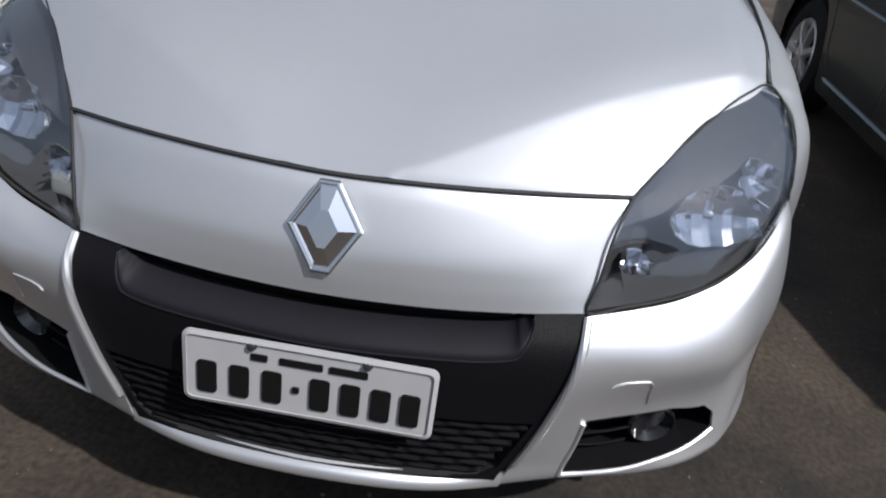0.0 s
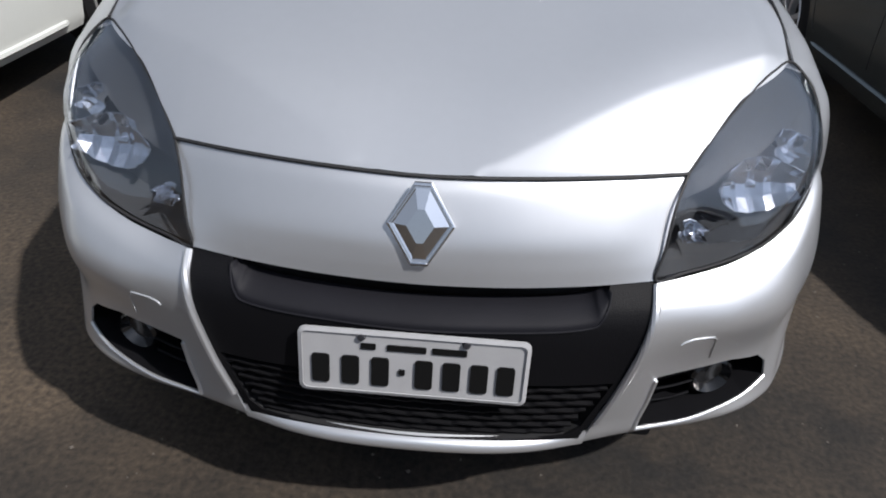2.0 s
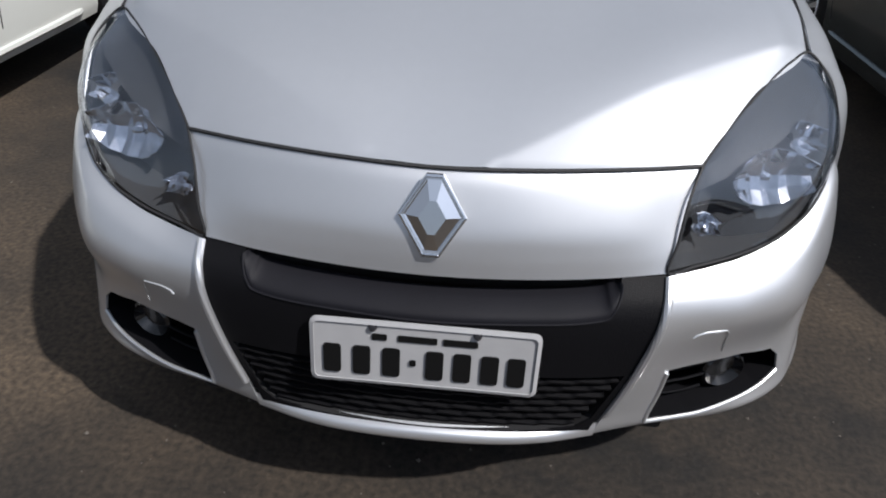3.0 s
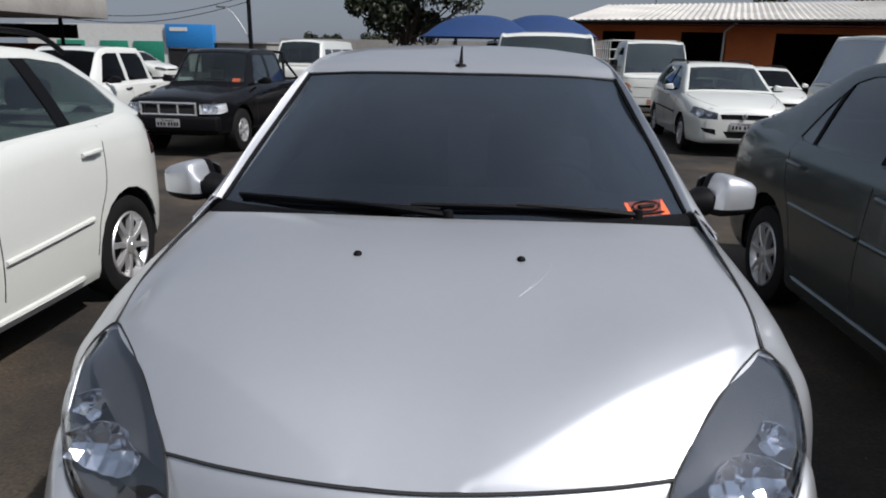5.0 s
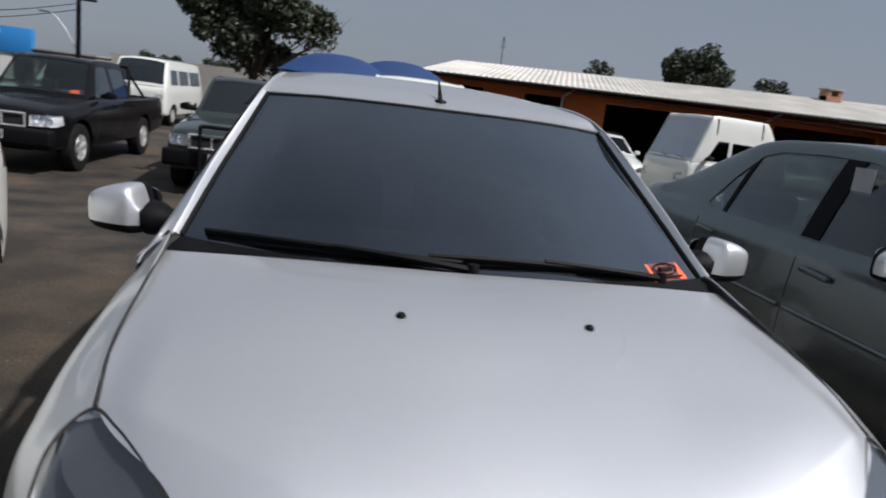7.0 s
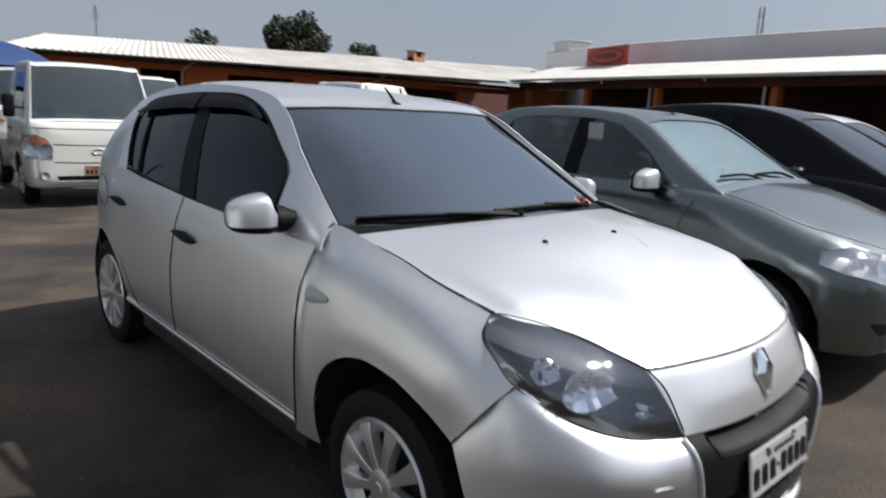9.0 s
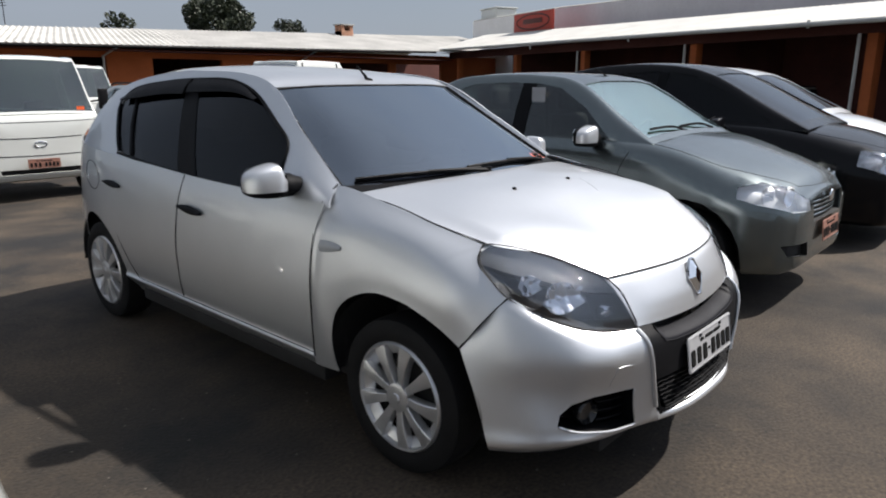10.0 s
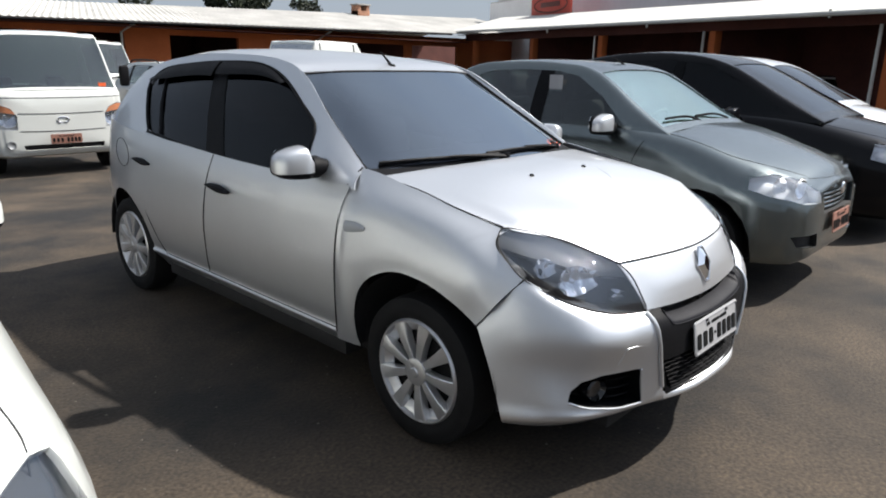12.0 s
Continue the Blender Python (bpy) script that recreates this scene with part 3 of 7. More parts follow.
for x in (-4.0, -1.4, 1.6):
    for y in (-1.6, 3.0):
        part("post", tube([(x, y, 0), (x, y, 2.62)], 0.07, 8), TRIM, station)
part("back_screen", brick_mesh(-9, 2.0, 3.4, 3.5, 0, 1.7), BAY, station)
part("shade_panel", brick_mesh(-9, 2.0, 3.3, 3.38, 1.9, 2.4), TRIM, station)

# poles and wires
pole = base("utility_pole", pose(-13.2, 38, -0.3), "dark concrete utility pole with crossarm and street lamp", "pole")
part("shaft", tube([(0, 0, 0), (0, 0, 8.0)], 0.13, 10, 0.09), TRIM, pole)
for z in (4.55, 5.6):
    part("crossarm", brick_mesh(-0.85, 0.85, -0.06, 0.06, z, z + 0.12, 0.01), TRIM, pole)
    for x in (-0.75, -0.4, 0.4, 0.75):
        part("insulator", shift(lathe([(0, 0.05), (0.12, 0.06), (0.2, 0.02)], 8, "z"), (x, 0, z + 0.12)), TRIM, pole)
part("lamp_arm", tube(spline([(0, 0, 2.0), (-0.5, 0, 2.9), (-1.0, 0, 3.55), (-1.4, 0, 3.8)], 14), 0.028, 6), STEEL, pole)
part("lamp_head", shift(brick_mesh(-0.32, 0.22, -0.12, 0.12, -0.06, 0.06, 0.04), (-1.5, 0, 3.82)), STEEL, pole)
pole2 = base("utility_pole", pose(-2.2, 48, -0.3), "distant utility pole with short crossarm", "pole")
part("shaft", tube([(0, 0, 0), (0, 0, 3.9)], 0.12, 8), TRIM, pole2)
part("crossarm", brick_mesh(-1.0, 1.0, -0.05, 0.05, 3.7, 3.82), TRIM, pole2)
for k, (x, z0, z1) in enumerate(((-26, 3.4, 3.2), (-26, 3.0, 2.9), (-26, 4.3, 4.2))):
    wire = [(x + (12.8) * i / 12, 40 - 2 * i / 12, z0 + (z1 - z0) * i / 12 + 0.9 * (i / 12) ** 2 - 0.5 * math.sin(math.pi * i / 12)) for i in range(13)]
    thing("overhead_cable", tube(wire, 0.02, 4), TRIM, "thin dark overhead street cable", "cable", "street cables")
mast = base("radio_mast", pose(80.5, 36.2, 0), "slim lattice radio mast with antennas", "mast")
for a in (0, 1, 2):
    part("leg", tube([(0.5 * math.cos(a * 2.1), 0.5 * math.sin(a * 2.1), 0), (0.3 * math.cos(a * 2.1), 0.3 * math.sin(a * 2.1), 14.6)], 0.08, 5), STEEL, mast)
brace = []
for k in range(24):
    z = k * 0.6
    a = (k % 3) * 2.1
    brace.append(tube([(0.48 * math.cos(a), 0.48 * math.sin(a), z), (0.46 * math.cos(a + 2.1), 0.46 * math.sin(a + 2.1), z + 0.6)], 0.045, 4))
part("bracing", merge(*brace), STEEL, mast)
for z, x in ((13.6, 0.5), (12.2, -0.6), (12.8, 0.6)):
    part("antenna_panel", brick_mesh(x - 0.15, x + 0.15, -0.1, 0.1, z, z + 1.0, 0.02), WHITE_PAINT, mast)
antm = base("tv_aerial", pose(8.6, 36.8, 3.45), "thin rooftop television aerial", "aerial")
part("rod", tube([(0, 0, 0), (0, 0, 1.9)], 0.02, 5), TRIM, antm)
part("elements", merge(*[tube([(-0.16 + 0.02 * k, 0, 1.3 + 0.12 * k), (0.16 - 0.02 * k, 0, 1.34 + 0.12 * k)], 0.014, 4) for k in range(5)]), TRIM, antm)

# trees
BARK = material("tree_bark", (0.075, 0.055, 0.04), 0.95, vary=0.25, scale=5, bump=0.5, bump_scale=18)


def leaf_material(name, a, b):
    m = bpy.data.materials.new(name)
    m.use_nodes = True
    nt = m.node_tree
    g, r = nt.nodes.new("ShaderNodeNewGeometry"), nt.nodes.new("ShaderNodeValToRGB")
    r.color_ramp.elements[0].color, r.color_ramp.elements[1].color = (*a, 1), (*b, 1)
    p = nt.nodes["Principled BSDF"]
    p.inputs["Roughness"].default_value = 0.6
    nt.links.new(g.outputs["Random Per Island"], r.inputs[0])
    nt.links.new(r.outputs[0], p.inputs["Base Color"])
    return m


LEAF = leaf_material("tree_leaves", (0.008, 0.015, 0.006), (0.034, 0.044, 0.018))


def tree(x, y, z, h, crown, blobs, n, leaf, seed, label, bare=0):
    rng = random.Random(seed)
    t = base("tree", pose(x, y, z), label, "tree")
    trunk = tube(spline([(0, 0, 0), (0.1, 0.05, h * 0.35), (-0.08, 0.1, h * 0.7)], 10), 0.02 * h + 0.12, 8, 0.07)
    limbs = [trunk]
    spots = []
    for k in range(blobs):
        a, el = rng.uniform(0, math.tau), rng.uniform(-1.1, 1.2)
        rr = rng.uniform(0.35, 0.95)
        c = Vector((crown[0] * rr * math.cos(a) * math.cos(el), crown[1] * rr * math.sin(a) * math.cos(el), crown[3] + crown[2] * rr * math.sin(el)))
        spots.append((c, rng.uniform(0.18, 0.36) * max(crown[0], crown[2])))
        if k % 4 == 0:
            limbs.append(tube(spline([(0, 0, h * rng.uniform(0.3, 0.6)), c * 0.5 + Vector((0, 0, h * 0.25)), c], 6), 0.07, 5, 0.02))
    for k in range(bare):
        a = rng.uniform(-0.6, 0.6)
        e = Vector((crown[0] * rng.uniform(1.15, 1.4) * math.cos(a), crown[1] * math.sin(a), crown[3] + crown[2] * rng.uniform(-0.2, 0.5)))
        limbs.append(tube(spline([(0, 0, h * 0.5), e * 0.6 + Vector((0, 0, 0.4)), e], 8), 0.05, 4, 0.012))
    part("trunk", merge(*limbs), BARK, t)
    pos, faces = [], []
    for k in range(n):
        c, r = spots[rng.randrange(len(spots))]
        d = Vector((rng.gauss(0, 1), rng.gauss(0, 1), rng.gauss(0, 0.8)))
        d = d.normalized() * r * (0.55 + 0.45 * rng.random()) if d.length > 0 else d
        q = c + d
        u = Vector((rng.gauss(0, 1), rng.gauss(0, 1), rng.gauss(0, 1))).normalized() * leaf * rng.uniform(0.6, 1.3)
        w = u.cross(Vector((rng.gauss(0, 1), rng.gauss(0, 1), rng.gauss(0, 1)))).normalized() * leaf * 0.5
        i = len(pos)
        pos += [q - u, q + w, q + u, q - w]
        faces.append((i, i + 1, i + 2, i + 3))
    me = bpy.data.meshes.new("crown")
    me.from_pydata([tuple(p) for p in pos], [], faces)
    me.materials.append(LEAF)
    cr = new("crown", me)
    cr.parent = t
    return t


tree(-4.6, 38, -0.3, 4.2, (3.6, 3.2, 2.5, 4.9), 48, 24000, 0.16, 3, "large dark green broadleaf tree with bare side branches", 5)
tree(25.7, 47, -0.3, 4.6, (2.45, 2.3, 2.6, 5.6), 40, 15000, 0.16, 8, "dark green rounded broadleaf tree")
tree(18.4, 47, -0.3, 4.2, (1.3, 1.1, 0.6, 5.35), 10, 700, 0.12, 4, "thin sparse tree behind the roof")
tree(32.2, 47, -0.3, 4.4, (1.6, 1.3, 0.7, 5.75), 12, 1100, 0.12, 6, "small green tree behind the roof")
for k, (x, s) in enumerate(((-12.5, 1.0), (-11.2, 0.8), (-8.8, 1.2), (-7.5, 1.0), (3.0, 1.0))):
    tree(x, 50, -0.3, 2.2, (1.3 * s, 1.0, 0.6 * s, 2.0), 10, 1300, 0.13, 20 + k, "low dark green street tree")

# ---------------------------------------------------------------- the silver hatchback
from mathutils.bvhtree import BVHTree
WHEEL_MESHES = {}


def wheel(parent, m, radius, width, rim, cap_mat, spokes, style="broad"):
    """Tyre, dark drum and cover, axle along x, outer face towards -x."""
    w = width / 2
    key = (radius, width, rim, cap_mat.name, style)
    if key not in WHEEL_MESHES:
        tyre = lathe([(w * 0.7, rim * 0.96), (w * 0.95, rim * 1.03), (w, radius * 0.86), (w * 0.86, radius * 0.975), (w * 0.55, radius), (-w * 0.55, radius), (-w * 0.86, radius * 0.975), (-w, radius * 0.86), (-w * 0.95, rim * 1.06), (-w * 0.78, rim * 0.97), (-w * 0.5, rim * 0.95)], 56)
        drum = lathe([(w * 0.6, rim * 0.98), (-w * 0.35, rim * 0.97), (-w * 0.3, 0.0)], 40)
        ring = lathe([(-w * 0.5, rim * 1.0), (-w * 0.86, rim * 1.02), (-w * 0.98, rim * 0.985), (-w * 0.97, rim * 0.955), (-w * 0.80, rim * 0.93)] + ([(-w * 0.60, rim * 0.78), (-w * 0.55, rim * 0.765), (-w * 0.50, rim * 0.78)] if style == "broad" else [(-w * 0.62, rim * 0.86), (-w * 0.5, rim * 0.9)]), 56)
        sp = bmesh.new()
        rows = []
        for f, broad, thin in ((0.16, 0.070, 0.10), (0.30, 0.072, 0.085), (0.5, 0.086, 0.075), (0.72, 0.112, 0.08), (0.95, 0.150, 0.10)):
            r, half = rim * f, rim * (broad if style == "broad" else thin)
            x = -w * (0.84 + 0.16 * math.sin(f * 2.4))
            rows.append([(x + 0.034, -half * 1.06, r), (x + 0.002, -half, r), (x, -half * 0.86, r), (x + 0.001, half * 0.86, r), (x + 0.004, half, r), (x + 0.034, half * 1.06, r)])
        g = [[sp.verts.new(p) for p in r] for r in rows]
        for a, b in zip(g[:-1], g[1:]):
            for k in range(5):
                sp.faces.new((a[k], a[k + 1], b[k + 1], b[k]))
        shell(sp, 0.004, (0.3, 0, 0.1))
        cap = lathe([(-w * 0.6, rim * 0.27), (-w * 0.97, rim * 0.26), (-w * 1.03, rim * 0.19), (-w * 1.03, rim * 0.10), (-w * 1.08, rim * 0.085), (-w * 1.1, 0.0)], 32)
        WHEEL_MESHES[key] = [mesh_of(tyre, "wheel", RUBBER), mesh_of(drum, "drum", VOID), mesh_of(ring, "rim", cap_mat), mesh_of(cap, "hub", cap_mat, 30), mesh_of(sp, "spoke", cap_mat, 30)]
    tyre, drum, ring, cap, spoke = WHEEL_MESHES[key]
    hub = new("wheel", tyre)
    hub.parent, hub.matrix_basis = parent, m
    for nm, me in (("drum", drum), ("rim", ring), ("hub", cap)):
        new(nm, me).parent = hub
    for k in range(spokes):
        o = new("spoke", spoke)
        o.parent, o.matrix_basis = hub, Matrix.Rotation(math.tau * (k + 0.3) / spokes, 4, 'X')
    return hub


def licence_plate(parent, m, bg=PLATE, chars=True):
    """A plate facing -y with raised rim; its characters are plain bars."""
    pl = part("licence_plate", plate_mesh(rounded(0.40, 0.13, 0.014), 0.003, 1), bg, parent, "grey licence plate with dark bars", at=m)
    o, i = rounded(0.40, 0.13, 0.014), rounded(0.386, 0.116, 0.010)
    bm = bmesh.new()
    a, b = [bm.verts.new((x, -0.001, z)) for x, z in o], [bm.verts.new((x, -0.004, z)) for x, z in i]
    for k in range(len(o)):
        bm.faces.new((a[k], a[(k + 1) % len(o)], b[(k + 1) % len(o)], b[k]))
    part("plate_rim", shell(bm, 0.002, (0, 1, 0)), bg, pl)
    if chars:
        xs = [-0.150, -0.098, -0.046, 0.030, 0.078, 0.126, 0.172]
        for x in xs:
            part("bar", shift(plate_mesh(rounded(0.031, 0.058, 0.006, 3), -0.003, 1), (x - 0.011, -0.0005, -0.016)), INK, pl)
        part("bar", shift(plate_mesh(rounded(0.011, 0.011, 0.002, 2), -0.003, 1), (-0.019, -0.0005, -0.014)), INK, pl)
        for x, w in ((-0.078, 0.026), (-0.012, 0.068), (0.062, 0.060)):
            part("bar", shift(plate_mesh(rounded(w, 0.012, 0.002, 2), -0.002, 1), (x, -0.0005, 0.034)), INK, pl)
        for x in (-0.09, 0.09):
            part("screw", shift(lathe([(-0.007, 0.0), (-0.006, 0.006), (0.0, 0.008)], 12, "y"), (x, 0, 0.052)), DARK_TRIM, pl)
    return pl


def seat(parent, x, y, z, mat=SEAT):
    cushion = shift(brick_mesh(-0.24, 0.24, -0.26, 0.24, 0.0, 0.16, 0.05, 3), (x, y, z))
    back = turned(brick_mesh(-0.24, 0.24, -0.07, 0.07, 0.0, 0.58, 0.06, 3), Matrix.Translation((x, y + 0.24, z + 0.1)) @ Matrix.Rotation(radians(-14), 4, 'X'))
    head = turned(brick_mesh(-0.13, 0.13, -0.05, 0.05, 0.0, 0.17, 0.045, 3), Matrix.Translation((x, y + 0.385, z + 0.70)) @ Matrix.Rotation(radians(-8), 4, 'X'))
    s = part("seat", merge(cushion, back), mat, parent)
    part("headrest", head, mat, s)


def steering_wheel(parent, x, y, z):
    bm = bmesh.new()
    pts = [(0.185 * math.cos(a), 0, 0.185 * math.sin(a)) for a in [math.tau * i / 32 for i in range(33)]]
    ring = tube(pts, 0.015, 8)
    bars = [tube([(0, 0.02, 0), (0.18 * math.cos(a), 0, 0.18 * math.sin(a))], 0.02, 6) for a in (0.1, math.pi - 0.1, -math.pi / 2)]
    bm.free()
    m = Matrix.Translation((x, y, z)) @ Matrix.Rotation(radians(24), 4, 'X')
    sw = part("steering_wheel", merge(ring, *bars, shift(lathe([(-0.03, 0.0), (-0.025, 0.06), (0.03, 0.07)], 20, "y"), (0, 0.02, 0))), INSIDE, parent, at=m)
    return sw


def side_mirror(parent, s, m, paint, size=1.0):
    """A door mirror; m sets its middle; it reaches outward along s."""
    rows = []
    for x, hy, z0, z1 in ((0.0, 0.030, -0.054, -0.004), (0.040, 0.050, -0.062, 0.012), (0.062, 0.064, -0.066, 0.062), (0.085, 0.068, -0.066, 0.074), (0.14, 0.066, -0.064, 0.066), (0.19, 0.056, -0.058, 0.050), (0.218, 0.034, -0.044, 0.030), (0.226, 0.006, -0.012, 0.006)):
        ring = []
        for k in range(17):
            a = math.tau * k / 16
            c, d = math.cos(a), math.sin(a)
            ex = abs(c) ** 0.5 * (1 if c >= 0 else -1)
            ez = abs(d) ** 0.5 * (1 if d >= 0 else -1)
            ring.append((s * x, -hy * ex if ex > 0 else -0.4 * hy * ex + 0.02, (z1 if ez > 0 else -z0) * ez))
        rows.append(ring)
    g = sheet(rows, 32, 16)
    bm = grid_mesh(g)
    bmesh.ops.holes_fill(bm, edges=[e for e in bm.edges if e.is_boundary], sides=0)
    bmesh.ops.recalc_face_normals(bm, faces=bm.faces[:])
    low = carve(bm, [(-0.4, -0.2), (0.4, -0.2), (0.4, -0.036), (-0.4, -0.036)], (0, 2))
    back = carve(bm, [(-0.4, 0.012), (0.4, 0.012), (0.4, 0.2), (-0.4, 0.2)], (0, 1))
    inner = carve(bm, sorted([(0, -0.2), (s * 0.026, -0.2)]) + sorted([(0, 0.2), (s * 0.046, 0.2)], reverse=True), (0, 2))
    mir = part("door_mirror", bm, paint, parent, at=m @ Matrix.Scale(size, 4))
    part("mirror_base", low, TRIM, mir, "black plastic lower half")
    if back.faces:
        part("mirror_frame", back, TRIM, mir, "black plastic mirror frame")
    if inner.faces:
        part("mirror_inner_trim", inner, TRIM, mir, "black plastic inner edge")
    part("mirror_glass", shift(plate_mesh(rounded(0.16, 0.10, 0.03), 0.004, 1), (s * 0.115, 0.052, 0.004)), CHROME, mir)
    stalk = lathe([(0.0, 0.05), (0.03, 0.048), (0.055, 0.036), (0.08, 0.03)], 20)
    if s > 0:
        turned(stalk, Matrix.Rotation(math.pi, 4, 'Z'))
        turned(stalk, Matrix.Translation((0.03, 0.0, -0.02)))
    else:
        turned(stalk, Matrix.Translation((-0.03, 0.0, -0.02)))
    part("mirror_stalk", stalk, TRIM, mir)
    return mir


car = base("hatchback_car", pose(0, 0, 0), "silver five-door hatchback with tinted windows, parked on the lot", "car")

# front panels
HOOD_FRONT = [(0, 0.070, 0.812), (0.16, 0.078, 0.815), (0.32, 0.105, 0.816), (0.448, 0.146, 0.812)]
HOOD = [HOOD_FRONT,
        [(0, 0.27, 0.893), (0.18, 0.275, 0.896), (0.38, 0.285, 0.893), (0.556, 0.300, 0.880)],
        [(0, 0.48, 0.962), (0.24, 0.48, 0.962), (0.48, 0.472, 0.950), (0.690, 0.462, 0.918)],
        [(0, 0.72, 1.020), (0.25, 0.715, 1.018), (0.50, 0.705, 1.004), (0.720, 0.690, 0.966)],
        [(0, 0.985, 1.046), (0.25, 0.992, 1.046), (0.50, 1.025, 1.038), (0.735, 1.095, 1.018)]]
g = sheet(both(HOOD), 110, 110)
for row in g:
    for p in row:
        h = abs(p[0])
        line = 0.02 + 0.645 * h
        d = p[1] - line
        front = 0.075 + 0.16 * (h / 0.45) ** 2 * 0.45 if h < 0.45 else 0.146 + (h - 0.448) * 1.30
        if d < 0:
            k = max(0.0, (p[1] - front) / max(line - front, 0.02))
        else:
            k = math.exp(-(d / 0.22) ** 2)
        a, b = min(1, max(0, (h - 0.02) / 0.40)), min(1, max(0, (0.705 - h) / 0.09))
        p[2] += 0.021 * k * a * a * (3 - 2 * a) * b * b * (3 - 2 * b)
hood = part("hood", shell(grid_mesh(g), 0.004), SILVER, car)
part("hood_gap", tube(spline([(-x, y, z) for x, y, z in reversed(HOOD_FRONT[1:])] + HOOD_FRONT, 60) + np.array((0, -0.002, -0.003)), 0.0036), SEAM, car)
for s in (1, -1):
    noz = lathe([(0.0, 0.011), (0.006, 0.010), (0.010, 0.006), (0.011, 0)], 14, "z")
    part("washer_nozzle", shift(turned(noz, Matrix.Rotation(radians(0), 4, 'X')), (s * 0.201, 0.708, 1.016)), TRIM, hood)

hood_skin = BVHTree.FromBMesh(grid_mesh(g))
for pts in ([(0.275, 0.700), (0.262, 0.655), (0.232, 0.600), (0.190, 0.548)], [(0.240, 0.640), (0.225, 0.600), (0.205, 0.570)]):
    line = [hood_skin.ray_cast(Vector((x, y, 3)), Vector((0, 0, -1)))[0] for x, y, q in spline([(x, y, 0) for x, y in pts], 14)]
    part("scratch", tube(line, 0.0007, 4), CAP, hood, "fine dull scratch in the paint")

NOSE_LOW = [(0, 0.000, 0.638), (0.15, 0.006, 0.640), (0.29, 0.022, 0.645), (0.405, 0.044, 0.651)]
NOSE = [HOOD_FRONT,
        [(0, 0.050, 0.786), (0.16, 0.058, 0.788), (0.315, 0.084, 0.789), (0.438, 0.124, 0.786)],
        [(0, 0.018, 0.724), (0.155, 0.025, 0.726), (0.305, 0.048, 0.727), (0.420, 0.084, 0.726)],
        [(0, 0.006, 0.680), (0.152, 0.013, 0.682), (0.297, 0.032, 0.684), (0.411, 0.060, 0.686)],
        NOSE_LOW]
g = sheet(both(NOSE), 56, 24) + np.array((0, 0, -0.006)) * np.linspace(1, 0, 25)[:, None, None]
nose = part("nose_panel", shell(grid_mesh(g), 0.004), SILVER, car)

# lozenge badge
O = [(-0.013, 0.064), (0.013, 0.064), (0.052, 0.0), (0.013, -0.064), (-0.013, -0.064), (-0.052, 0.0)]
bm = bmesh.new()
loops = []
for f, d in ((1.0, 0.0), (0.99, -0.007), (0.93, -0.008), (0.90, -0.004), (0.86, -0.004), (0.40, -0.017)):
    loops.append([bm.verts.new((x * f, d, z * f)) for x, z in O])
for a, b in zip(loops[:-1], loops[1:]):
    for k in range(6):
        bm.faces.new((a[k], a[(k + 1) % 6], b[(k + 1) % 6], b[k]))
bm.faces.new(loops[-1])
bmesh.ops.recalc_face_normals(bm, faces=bm.faces[:])
part("badge", bm, CHROME, nose, "chrome lozenge badge", 10, pose(0, 0.026, 0.742, -19) @ Matrix.Scale(1.1, 4))

# head lamps
LAMP = [[(0.405, 0.044, 0.651), (0.462, 0.076, 0.650), (0.511, 0.098, 0.653), (0.560, 0.117, 0.664), (0.613, 0.144, 0.680), (0.671, 0.193, 0.707), (0.719, 0.264, 0.738), (0.749, 0.335, 0.777)],
        [(0.414, 0.062, 0.703), (0.470, 0.094, 0.703), (0.525, 0.120, 0.708), (0.582, 0.148, 0.723), (0.640, 0.182, 0.745), (0.695, 0.236, 0.773), (0.737, 0.305, 0.802), (0.757, 0.390, 0.826)],
        [(0.426, 0.100, 0.768), (0.476, 0.133, 0.778), (0.526, 0.165, 0.788), (0.578, 0.200, 0.806), (0.628, 0.242, 0.827), (0.680, 0.298, 0.846), (0.723, 0.358, 0.860), (0.746, 0.440, 0.872)],
        [(0.448, 0.146, 0.812), (0.478, 0.190, 0.832), (0.508, 0.235, 0.850), (0.540, 0.277, 0.868), (0.575, 0.322, 0.886), (0.612, 0.368, 0.901), (0.650, 0.414, 0.911), (0.700, 0.464, 0.915)]]
